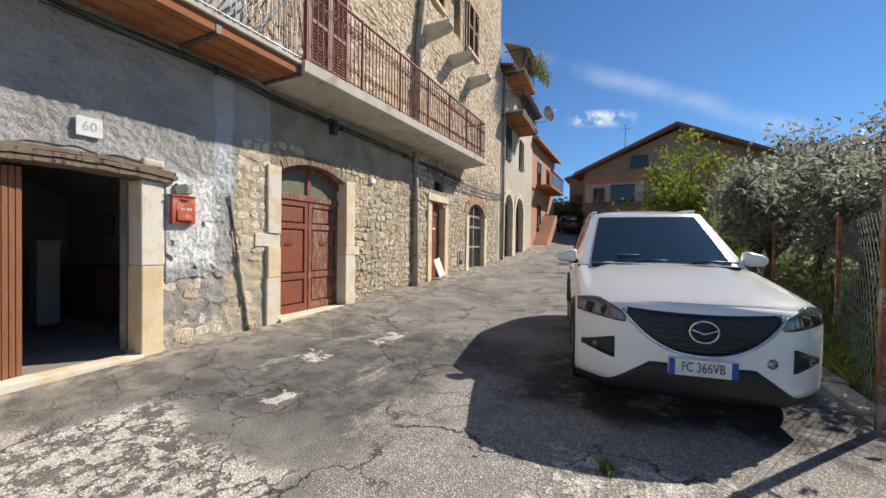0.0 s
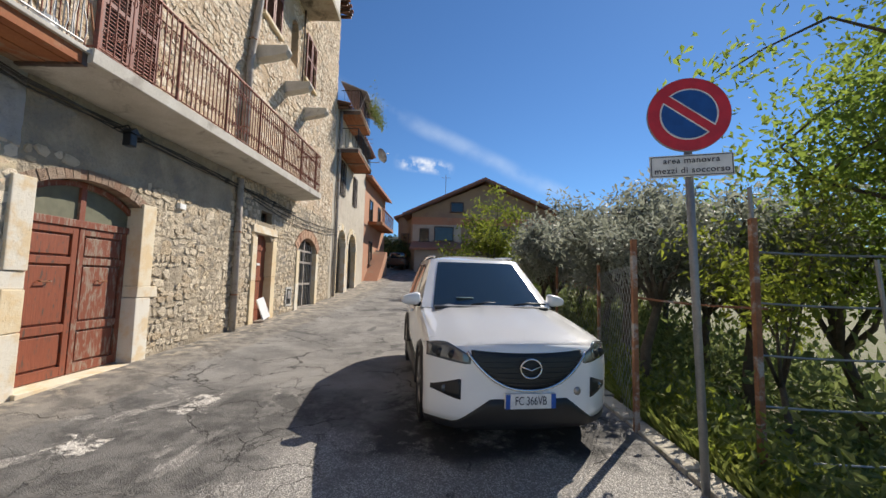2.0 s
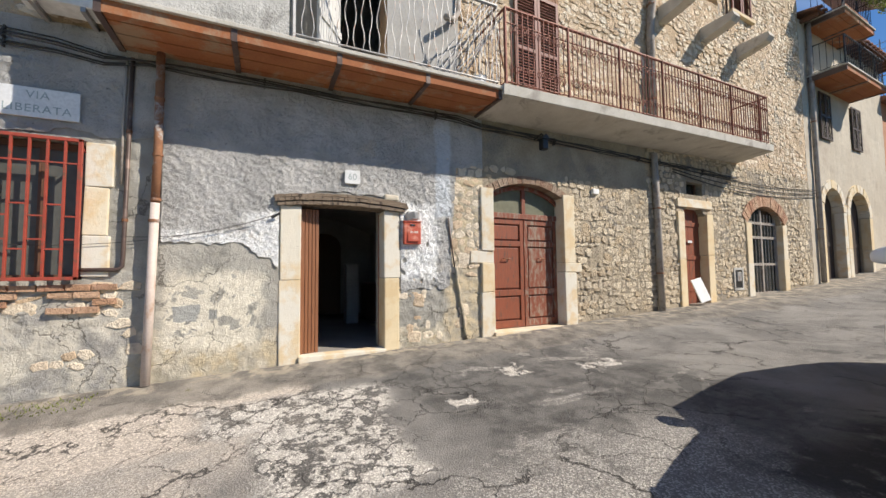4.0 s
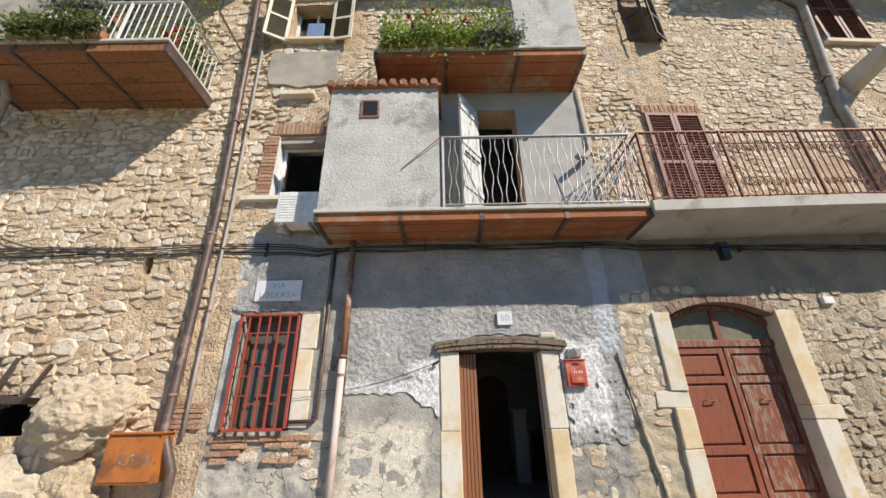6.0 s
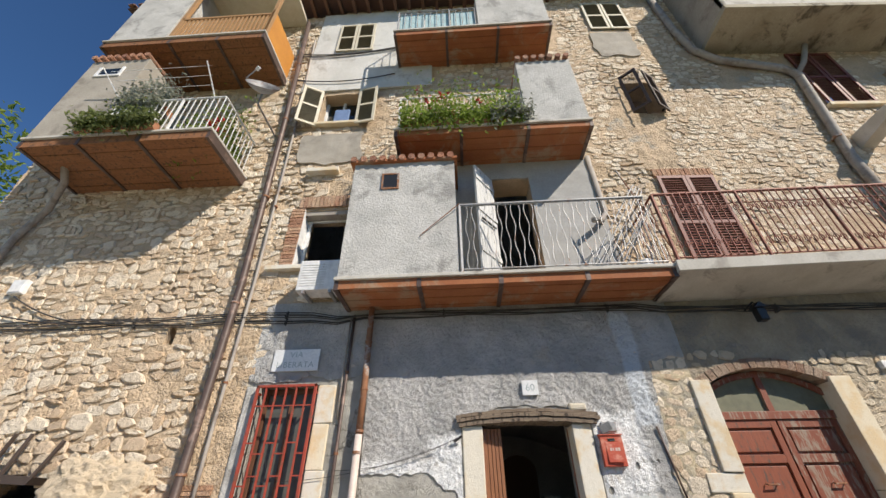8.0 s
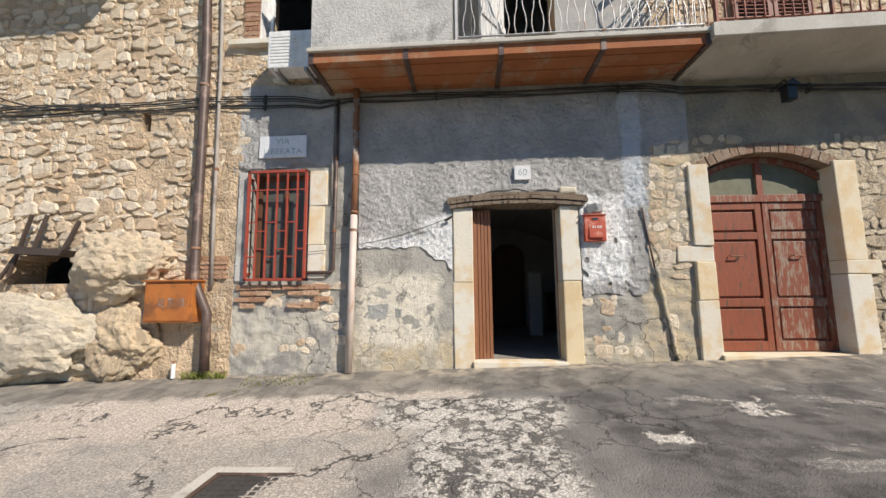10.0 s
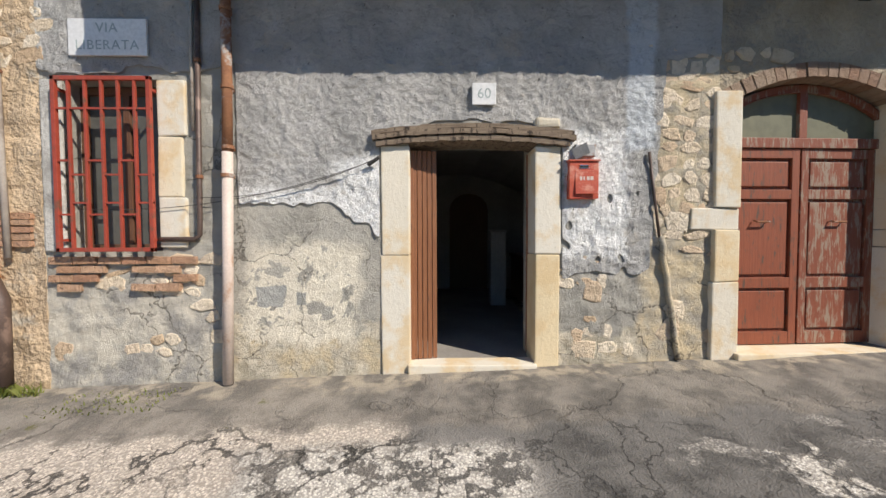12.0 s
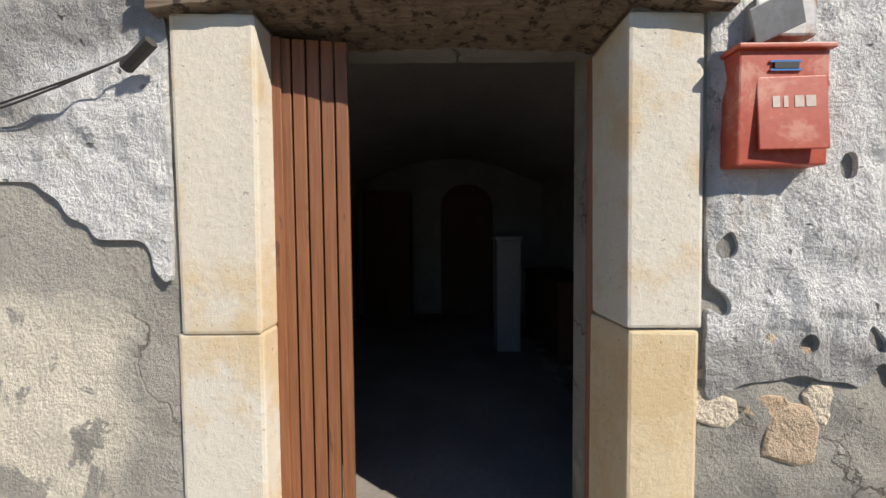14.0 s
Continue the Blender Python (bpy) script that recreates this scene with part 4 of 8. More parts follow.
surround("trim", "pale limestone jambs of the house door", [
    (-0.28, 0.018, 1.0, 1.26, 0.10, 1.205), (-0.28, 0.018, 1.01, 1.26, 1.21, 2.17),
    (-0.28, 0.018, 2.385, 2.61, 0.10, 1.205), (-0.28, 0.018, 2.385, 2.615, 1.21, 2.17)], M_LIMESTONE)
tagged(part("threshold", rough_block(bmesh.new(), -0.15, 0.06, 1.24, 2.40, 0.06, 0.215), M_LIMESTONE, facade=True), "pale worn stone threshold of the house door", "threshold", kind="structure")
lintel = tagged(new("lintel"), "weathered grey wooden lintel beam above the house door", "lintel")


def bowed(y0, y1, z0, z1, x0, x1, rise, n=14, ragged_by=0.008):
    bm = bmesh.new()
    rows = []
    for i in range(n + 1):
        t = i / n
        y = y0 + (y1 - y0) * t
        b = rise * (1 - (2 * t - 1) ** 2)
        rows.append([bm.verts.new((x, y, z + b + rng.uniform(-ragged_by, ragged_by))) for x, z in ((x0, z0), (x1, z0), (x1, z1), (x0, z1))])
    for a, b in zip(rows, rows[1:]):
        for k in range(4):
            bm.faces.new((a[k], a[(k + 1) % 4], b[(k + 1) % 4], b[k]))
    bm.faces.new(rows[0])
    bm.faces.new(rows[-1][::-1])
    return bm


part("upper_beam", bowed(0.93, 2.72, 2.262, 2.30, -0.3, 0.055, 0.065, 40, 0.005), M_BEAM, lintel, facade=True)
part("middle_beam", bowed(0.94, 2.73, 2.215, 2.259, -0.3, 0.075, 0.06, 40, 0.005), M_BEAM, lintel, facade=True)
part("lower_beam", bowed(0.97, 2.68, 2.165, 2.212, -0.3, 0.06, 0.05, 40, 0.006), M_BEAM, lintel, facade=True)
tagged(part("lintel_stone", rough_block(bmesh.new(), -0.05, 0.07, 2.38, 2.60, 2.33, 2.405, 0.025, 0.015), M_LIMESTONE, facade=True), "loose pale stone on the end of the wooden lintel", "stone")


def plank_leaf(name, label, hinge, turn, width, z0, z1, sign):
    t = thing(name, label, "door", "leaves of the house door")
    n = 5
    m = Matrix.Translation((wall_x(hinge[1]) + hinge[0], hinge[1], 0)) @ Matrix.Rotation(radians(turn), 4, "Z")
    t.matrix_world = m
    for k in range(n):
        a, b = width * k / n, width * (k + 1) / n - 0.006
        part("plank", boxes((-0.02, 0.02, sign * a, sign * b, z0, z1) if sign > 0 else (-0.02, 0.02, -b, -a, z0, z1), bevel=0.004), M_BROWN_WOOD, t)
    for z in (z0 + 0.25, (z0 + z1) / 2, z1 - 0.25):
        part("rail", boxes((-0.045, -0.02, sign * 0.02 if sign > 0 else -width + 0.02, width - 0.02 if sign > 0 else -0.02, z - 0.05, z + 0.05), bevel=0.004), M_BROWN_WOOD, t)
    part("post", boxes((-0.03, 0.03, -0.02, 0.012, z0, z1), bevel=0.004), M_BROWN_WOOD, t)
    part("lock", boxes((-0.06, -0.02, sign * width - sign * 0.1 - 0.03, sign * width - sign * 0.1 + 0.03, 1.05, 1.2), bevel=0.004), M_BLACK, t)
    return t


plank_leaf("house_door", "brown varnished plank door leaf standing open inwards", (-0.12, 1.275), 8, 0.23, 0.225, 2.16, 1)
plank_leaf("house_door", "dark brown plank door leaf standing open inwards", (-0.27, 2.40), -107, 0.56, 0.225, 2.16, -1)

# letter box, number, street name
mb = thing("letter_box", "red dented metal letter box on the rendered wall", "letter box")
part("body", boxes((0.0, 0.075, 2.67, 2.93, 1.70, 2.03), bevel=0.006), M_MAILBOX, mb, facade=True)
lid = bmesh.new()
box(lid, 0.0, 0.008, -0.09, 0.10, -0.105, 0.105, bevel=0.003)
lid_ob = part("lid", lid, M_MAILBOX, mb, "scratched red lid hanging ajar")
lid_ob.matrix_world = Matrix.Translation((wall_x(2.8) + 0.082, 2.81, 1.845)) @ pose(0, 0, 0, 0, -5, -4)
part("slot", boxes((0.073, 0.0825, 2.765, 2.835, 1.972, 1.99)), M_BLACK, mb, facade=True)
part("slot_frame", boxes((0.072, 0.0805, 2.755, 2.845, 1.99, 1.996), (0.072, 0.0805, 2.755, 2.845, 1.966, 1.972)), M_CHROME, mb, facade=True)
part("roof_edge", boxes((0.0, 0.088, 2.66, 2.94, 2.028, 2.042), bevel=0.004), M_MAILBOX, mb, facade=True)
for k, w in enumerate((0.02, 0.012, 0.024, 0.026)):
    part("lettering", boxes((0.008, 0.0092, -0.05 + 0.03 * k, -0.05 + 0.03 * k + w, 0.015, 0.048)), M_PVC, lid_ob)
mb2 = thing("junction_box", "small grey plastic junction box on the wall", "junction box")
part("body", boxes((0.0, 0.055, 2.73, 2.91, 2.075, 2.185), bevel=0.008), M_GREY_IRON, mb2, facade=True)
flap = part("cover", boxes((-0.004, 0.004, -0.07, 0.07, -0.05, 0.05), bevel=0.002), M_GALV, mb2)
flap.matrix_world = Matrix.Translation((wall_x(2.76) + 0.085, 2.765, 2.115)) @ pose(0, 0, 0, 25, 15, 0)
num = thing("house_number", "small white ceramic house number plate", "number plate")
part("plate", boxes((0.03, 0.052, 1.815, 2.025, 2.525, 2.715), bevel=0.006), M_MARBLE, num, facade=True)
words("numerals", "60", 0.125, on_wall(1.92, 2.62, 0.0525), M_GREYINK, num)
sg = thing("street_name", "white marble street name plate on the wall", "street sign")
part("plate", boxes((0.02, 0.045, -1.65, -0.985, 2.935, 3.245), bevel=0.005), M_MARBLE, sg, facade=True)
words("lettering", "VIA", 0.115, on_wall(-1.32, 3.165, 0.0455), M_GREYINK, sg, spread=1.1)
words("lettering", "LIBERATA", 0.115, on_wall(-1.32, 3.02, 0.0455), M_GREYINK, sg, spread=1.1)

# barred window
gw = thing("window_grille", "red painted iron window grille on the house wall", "window grille")
y0, y1, z0, z1 = -1.76, -0.93, 1.25, 2.74
for a in ((y0, y0 + 0.035, z0, z1), (y1 - 0.035, y1, z0, z1), (y0, y1, z1 - 0.035, z1), (y0, y1, z0, z0 + 0.035)):
    part("frame_bar", boxes((0.07, 0.105, *a), bevel=0.004), M_GRILLE, gw, facade=True)
for k in range(1, 6):
    y = y0 + (y1 - y0) * k / 6
    part("bar", boxes((0.075, 0.1, y - 0.011, y + 0.011, z0, z1), bevel=0.003), M_GRILLE, gw, facade=True)
for k in range(6):
    ya, yb = y0 + (y1 - y0) * k / 6, y0 + (y1 - y0) * (k + 1) / 6
    for z in (z0 + 0.32 + 0.1 * (k % 2), z0 + 0.78 - 0.12 * (k % 2), z0 + 1.22):
        part("cross_bar", boxes((0.08, 0.098, ya, yb, z - 0.008, z + 0.008)), M_GRILLE, gw, facade=True)
for y in (y0 + 0.02, y1 - 0.02):
    for z in (z0 + 0.1, z1 - 0.1):
        part("fixing", boxes((-0.02, 0.08, y - 0.012, y + 0.012, z - 0.012, z + 0.012)), M_GRILLE, gw, facade=True)
win = thing("window_1", "small window with dark dusty panes behind bars", "window", kind="structure")
part("window_frame", boxes((-0.22, -0.16, -1.76, -1.69, 1.24, 2.74), (-0.22, -0.16, -1.0, -0.93, 1.24, 2.74), (-0.22, -0.16, -1.69, -1.0, 2.67, 2.74), (-0.22, -0.16, -1.69, -1.0, 1.24, 1.31), (-0.22, -0.16, -1.37, -1.31, 1.31, 2.67), bevel=0.004), M_DARKWOOD, win, facade=True)
for a, b in ((-1.69, -1.37), (-1.31, -1.0)):
    part("pane", boxes((-0.2, -0.19, a, b, 1.31, 2.67)), M_DUSTY, win, facade=True)
    part("curtain", boxes((-0.26, -0.25, a, b, 1.31, 2.67)), M_GREY_WOOD, win, facade=True)
surround("trim", "limestone jamb of the barred window", [(-0.15, 0.03, -0.93, -0.70, 1.28, 1.72), (-0.15, 0.03, -0.93, -0.72, 1.73, 2.25), (-0.15, 0.03, -0.93, -0.69, 2.26, 2.74)], M_LIMESTONE)
surround("trim", "grey cement jamb of the barred window", [(-0.15, 0.025, -1.93, -1.76, 1.25, 2.74)], M_CEMENT)
brick_sill = thing("trim", "row of old red bricks under the barred window", "bricks", kind="structure")
for row, z in enumerate((1.14, 1.06, 0.98, 0.90)):
    y = -1.9 + 0.07 * (row % 2)
    while y < -0.8:
        if rng.random() < (0.95 if row < 1 or y < -1.6 or y > -1.0 else 0.25):
            part("brick", box(bmesh.new(), -0.05, 0.032 + rng.uniform(0, 0.02), y, y + 0.2, z, z + 0.062, jitter=0.006), M_BRICK, brick_sill, facade=True)
        y += 0.215


# ---- pipes and cables ----
def pipe(name, label, pts, r, material, clips=(), n=12, group=""):
    t = thing(name, label, "pipe", group)
    part("pipe", tubes(pts, r=r, n=n), material, t, facade=True, smooth=True)
    for p in clips:
        a, b = Vector(p) + Vector((0, 0, -0.015)), Vector(p) + Vector((0, 0, 0.015))
        part("clip", tubes((a, b), r=r + 0.008, n=n), M_RUST, t, facade=True)
        part("bracket", boxes((0.0, p[0], p[1] - 0.012, p[1] + 0.012, p[2] - 0.012, p[2] + 0.012)), M_RUST, t, facade=True)
    return t


pipe("drainpipe", "dusty pink plastic drainpipe below a rusty section", [(0.10, -0.33, 0.09), (0.10, -0.29, 2.1)], 0.045, M_PVC, [(0.10, -0.295, 1.9)])
pipe("drainpipe", "rusty brown iron drainpipe above the plastic one", [(0.10, -0.29, 2.1), (0.10, -0.28, 2.7), (0.10, -0.28, 3.84)], 0.043, M_RUST, [(0.10, -0.285, 2.14), (0.10, -0.28, 2.65), (0.10, -0.28, 3.3)])
pipe("drainpipe", "dark brown drainpipe running up the rubble wall", [(0.16, -2.18, 0.12), (0.14, -2.20, 0.85), (0.12, -2.36, 1.15), (0.10, -2.43, 1.32), (0.10, -2.45, 4.4), (0.10, -2.66, 8.5), (0.10, -2.95, 12.9)], 0.06, M_DRAIN,
     [(0.10, -2.43, 1.7), (0.10, -2.45, 4.0), (0.10, -2.52, 6.2), (0.10, -2.66, 8.5), (0.10, -2.8, 10.7)])
pipe("conduit", "thin pale conduit beside the drainpipe", [(0.05, -2.22, 1.2), (0.05, -2.24, 2.0), (0.05, -2.27, 4.4), (0.05, -2.42, 8.5), (0.05, -2.62, 12.0)], 0.025, M_GREYPIPE, [(0.05, -2.25, 2.8), (0.05, -2.3, 6.0)], 8)
pipe("conduit", "dark grey conduit bending under the barred window", [(0.04, -0.93, 1.355), (0.04, -0.62, 1.355), (0.04, -0.58, 1.39), (0.04, -0.575, 1.5), (0.04, -0.55, 3.75)], 0.022, M_DRAIN, [(0.04, -0.57, 1.9), (0.04, -0.56, 2.9)], 8)
pipe("conduit", "second thin grey conduit beside the window", [(0.03, -0.62, 2.3), (0.03, -0.62, 3.0), (0.03, -0.6, 3.75)], 0.014, M_GREYPIPE, n=8)
pipe("downpipe", "old brown grey downpipe between garage and red door", [(0.09, 8.52, 0.32), (0.09, 8.5, 2.6), (0.09, 8.46, 3.8)], 0.07, M_GREYPIPE, [(0.09, 8.5, 1.2), (0.09, 8.49, 2.6)])
pipe("downpipe", "grey drainpipe bending across the upper wall", [(0.10, 8.46, 4.3), (0.10, 8.5, 6.6), (0.10, 8.95, 9.35), (0.10, 8.7, 9.62), (0.10, 7.4, 10.02), (0.10, 7.0, 10.45), (0.10, 6.86, 11.4), (0.10, 6.8, 13.4)], 0.085, M_GREYPIPE,
     [(0.10, 8.55, 7.2), (0.10, 8.47, 5.0)])
pipe("downpipe", "branch drainpipe joining the grey one", [(0.12, 8.92, 9.35), (0.14, 9.3, 9.8), (0.2, 9.6, 10.4)], 0.06, M_GREYPIPE)
pipe("downpipe", "grey downpipe at the corner of the tall house", [(0.09, 16.9, 0.8), (0.09, 16.9, 5.0), (0.09, 16.95, 9.3)], 0.07, M_GREYPIPE, [(0.09, 16.9, 2.5), (0.09, 16.9, 6.0)])
pipe("downpipe", "thin dark pipe on the upper stone wall", [(0.06, 11.9, 7.6), (0.06, 11.9, 12.9)], 0.03, M_DRAIN, n=8)
pipe("drainpipe", "bent rusty drainpipe under the planted balcony", [(0.7, -6.2, 6.7), (0.5, -6.25, 6.45), (0.15, -6.7, 6.1), (0.1, -7.0, 5.6), (0.1, -7.3, 3.2)], 0.06, M_GREYPIPE)
pipe("conduit", "drain stub on the wall of the small balcony", [(0.03, 3.62, 6.9), (0.05, 3.62, 5.5), (0.1, 3.5, 5.3), (0.25, 3.3, 5.2)], 0.05, M_GREYPIPE)
# the rough ridge of an old cable channel beside the garage door
pipe("cable_channel", "broken grey cement cable channel down the wall", [(0.035 - 0.012 * (k > 9) + 0.006 * math.sin(k * 2.3), 3.40 + 0.015 * k + 0.004 * math.sin(k * 1.7), 2.12 - 0.094 * k) for k in range(8, 21)], 0.027, M_PLASTER, n=7)
# a dark raised rod added in place of the shaded groove above the ridge
pipe("cable", "dark strip in place of the groove in the broken channel", [(0.034, 3.40, 2.12), (0.034, 3.455, 1.7), (0.032, 3.505, 1.36)], 0.013, M_DRAIN, n=6)
for k in range(5):
    off, dz = 0.03 + 0.022 * (k % 3), 0.042 * k
    pts = []
    y = -8.0
    while y < 12.4:
        z = 3.84 - 0.045 * max(0.0, (y + 2.5) / 6) if y < 4 else 3.70 - 0.004 * (y - 4)
        z = min(z, 3.76) if -0.8 < y < 4.1 else z
        pts.append((off, y, z - dz * (1.0 if y < -0.5 else 0.5) + 0.018 * math.sin(y * (2.1 + k * 0.4) + k)))
        y += 0.4
    t = thing("cable", "sagging black cable clipped along the facade", "cable", "cables along the facade")
    part("wire", tubes(pts, r=0.008 + 0.003 * (k % 2), n=5), M_CABLE, t, facade=True, smooth=True)
    for q in range(8):
        p = pts[4 + q * 6]
        part("clip", boxes((0.0, p[0] + 0.015, p[1] - 0.008, p[1] + 0.008, p[2] - 0.02, p[2] + 0.02)), M_CABLE, t, facade=True)
for k in range(3):
    t = thing("cable", "thin black cable sagging along the stone wall", "cable", "cables along the facade")
    part("wire", tubes(sag((0.04, 9.2, 3.62 - 0.06 * k), (0.04, 16.8, 3.75 - 0.1 * k), 0.12 + 0.06 * k), r=0.012, n=5), M_CABLE, t, facade=True, smooth=True)
for a, b, d in (((0.05, -1.6, 1.62), (0.06, 0.98, 2.05), 0.14), ((0.05, -0.6, 1.72), (0.06, 0.98, 2.06), 0.1)):
    t = thing("cable", "thin wire sagging to the door jamb", "cable", "wires by the door")
    part("wire", tubes(sag(a, b, d, 12), r=0.0032, n=5), M_CABLE, t, facade=True, smooth=True)
part("knot", tubes(((0.05, 0.9, 2.0), (0.08, 1.0, 2.06)), r=0.018, n=6), M_CABLE, t, facade=True)
for y in (-7.5, -6.3):
    t = thing("cable", "slack cable crossing from the rubble wall", "cable", "slack cables")
    part("wire", tubes(sag((0.06, y, 4.3), (0.06, -4.3, 3.75), 0.15, 10), r=0.012, n=5), M_CABLE, t, facade=True)


# ---- garage door and the doors further up ----
def arch_bricks(name, label, y0, y1, spring, rise, size, n, material=M_BRICK, off=0.03):
    t = thing(name, label, "brick arch", kind="structure")
    mid, half = (y0 + y1) / 2, (y1 - y0) / 2
    rad = (half * half + rise * rise) / (2 * rise)
    cz = spring + rise - rad
    a0 = math.asin(half / rad)
    for k in range(n):
        a, b = -a0 + 2 * a0 * k / n, -a0 + 2 * a0 * (k + 0.9) / n
        out = [(mid + r * math.sin(q), cz + r * math.cos(q)) for q, r in ((a, rad), (b, rad), (b, rad + size), (a, rad + size))]
        part("brick", prism(bmesh.new(), out, 0, -0.25, off + rng.uniform(-0.008, 0.012)), material, t, facade=True)
    return t


surround("trim", "pale limestone jambs of the garage door", [
    (-0.3, 0.05, 3.99, 4.235, 0.16, 0.95), (-0.3, 0.05, 4.0, 4.235, 0.955, 1.42), (-0.3, 0.024, 3.80, 4.235, 1.425, 1.62), (-0.3, 0.05, 4.0, 4.235, 1.625, 2.66),
    (-0.3, 0.05, 5.785, 6.06, 0.2, 1.25), (-0.3, 0.05, 5.785, 6.2, 1.255, 1.42), (-0.3, 0.05, 5.785, 6.06, 1.425, 2.68)], M_LIMESTONE)
arch_bricks("trim", "flat arch of old bricks over the garage door", 4.12, 5.90, 2.55, 0.26, 0.13, 19, M_BRICK_DULL, 0.012)
tagged(part("doorstep", rough_block(bmesh.new(), -0.3, 0.10, 4.2, 5.85, 0.12, 0.30), M_LIMESTONE, facade=True), "pale stone step of the garage door", "doorstep", kind="structure")
gd = thing("garage_door", "flaking red panelled double door with arched fanlight", "door")
X0 = -0.20


def panel_leaf(y0, y1, material, parent):
    leaf = thing("leaf", "", "")
    leaf.parent = parent
    za, zb = 0.31, 2.20
    w = 0.075
    rows = ((za, za + 0.12), (0.86, 0.96), (1.72, 1.81), (zb - 0.09, zb))
    stile = bmesh.new()
    box(stile, X0 - 0.02, X0 + 0.025, y0, y0 + w, za, zb, bevel=0.004)
    box(stile, X0 - 0.02, X0 + 0.025, y1 - w, y1, za, zb, bevel=0.004)
    part("stile", stile, material, leaf, facade=True)
    for a, b in rows:
        part("rail", boxes((X0 - 0.02, X0 + 0.024, y0 + w, y1 - w, a, b), bevel=0.004), material, leaf, facade=True)
    for (_, a), (b, _) in zip(rows, rows[1:]):
        part("panel", boxes((X0 - 0.018, X0 - 0.010, y0 + w, y1 - w, a, b)), material, leaf, facade=True)
        part("moulding", boxes((X0 - 0.012, X0 + 0.012, y0 + w + 0.03, y1 - w - 0.03, a + 0.03, b - 0.03), bevel=0.009), material, leaf, facade=True)
    ym = (y0 + y1) / 2
    part("handle", tubes(((X0 + 0.02, ym - 0.07, 1.51), (X0 + 0.055, ym - 0.065, 1.5), (X0 + 0.055, ym + 0.065, 1.5), (X0 + 0.02, ym + 0.07, 1.51)), r=0.009, n=6), M_RUST, leaf, "rusty iron pull handle", facade=True)
    return leaf


panel_leaf(4.235, 5.0, M_RED_WOOD, gd)
panel_leaf(5.02, 5.785, M_RED_WORN, gd)
part("transom", boxes((X0 - 0.03, X0 + 0.05, 4.235, 5.785, 2.205, 2.30), bevel=0.006), M_RED_WORN, gd, facade=True)
part("mullion", boxes((X0 - 0.02, X0 + 0.04, 4.97, 5.05, 2.30, 2.82), bevel=0.005), M_RED_WORN, gd, facade=True)
mid, half, rise = 5.01, 0.79, 0.24
rad = (half * half + rise * rise) / (2 * rise)


def head(y, inset=0.0):
    return 2.80 - rad + math.sqrt(max(0, (rad - inset) ** 2 - (y - mid) ** 2))


ys = [4.235 + 1.55 * k / 16 for k in range(17)]
part("arched_frame", prism(bmesh.new(), [(y, head(y)) for y in ys] + [(y, head(y, 0.07)) for y in ys[::-1]], 0, X0 - 0.02, X0 + 0.045), M_RED_WORN, gd, facade=True)
for a, b in ((0, 8), (8, 17)):
    sub = ys[a:b + 1]
    part("pane", prism(bmesh.new(), [(sub[0], 2.29)] + [(y, head(y, 0.06)) for y in sub] + [(sub[-1], 2.29)], 0, X0 - 0.005, X0 + 0.003), M_GREENGLASS, gd, "dusty green fanlight glass", facade=True)

lan = thing("wall_lantern", "small black iron lantern and bracket above the garage", "lantern")
part("bracket", tubes(((0.0, 5.15, 3.62), (0.22, 5.15, 3.66), (0.26, 5.15, 3.6)), r=0.012, n=6), M_BLACK, lan, facade=True)
part("cage", boxes((0.2, 0.32, 5.09, 5.21, 3.36, 3.54), bevel=0.02), M_BLACK, lan, facade=True)
part("hood", prism(bmesh.new(), [(5.06, 3.54), (5.24, 3.54), (5.15, 3.62)], 0, 0.18, 0.34), M_BLACK, lan, facade=True)
sb = thing("junction_box", "small white electric box on the stone wall", "junction box")
part("body", boxes((0.0, 0.07, 6.56, 6.72, 2.76, 2.86), bevel=0.008), M_WHITE, sb, facade=True)
sb = thing("junction_box", "square pale electric box on the rubble wall", "junction box")
part("body", boxes((0.0, 0.09, -6.45, -6.2, 4.35, 4.6), bevel=0.008), M_WHITE, sb, facade=True)
part("cover", boxes((0.09, 0.1, -6.43, -6.22, 4.37, 4.58), bevel=0.004), M_WHITE, sb, facade=True)

surround("trim", "limestone surround of the narrow red door", [
    (-0.25, 0.05, 9.33, 9.565, 0.35, 1.5), (-0.25, 0.05, 9.33, 9.565, 1.505, 2.6), (-0.25, 0.05, 10.485, 10.74, 0.38, 1.6), (-0.25, 0.05, 10.485, 10.74, 1.605, 2.6),
    (-0.25, 0.05, 9.33, 10.74, 2.72, 2.92)], M_LIMESTONE)
tagged(part("doorstep", rough_block(bmesh.new(), -0.3, 0.14, 9.4, 10.7, 0.28, 0.42), M_LIMESTONE, facade=True), "stone step of the narrow red door", "doorstep", kind="structure")
rd = thing("red_door", "narrow faded red wooden door in a limestone surround", "door")
for k in range(4):
    a = 9.565 + 0.23 * k
    part("plank", boxes((-0.2, -0.16, a, a + 0.225, 0.42, 2.75), bevel=0.004), M_RED_WOOD, rd, facade=True)
for z in (0.75, 1.5, 2.3):
    part("rail", boxes((-0.16, -0.14, 9.57, 10.48, z, z + 0.1), bevel=0.004), M_RED_WOOD, rd, facade=True)
part("letter_flap", boxes((-0.14, -0.12, 9.95, 10.12, 1.9, 1.96), bevel=0.003), M_WHITE, rd, facade=True)
ls = thing("marble_slab", "broken white marble slab leaning beside the red door", "slab")
slab = part("slab", boxes((-0.012, 0.012, -0.2, 0.2, 0.0, 0.55), bevel=0.004), M_MARBLE, ls)
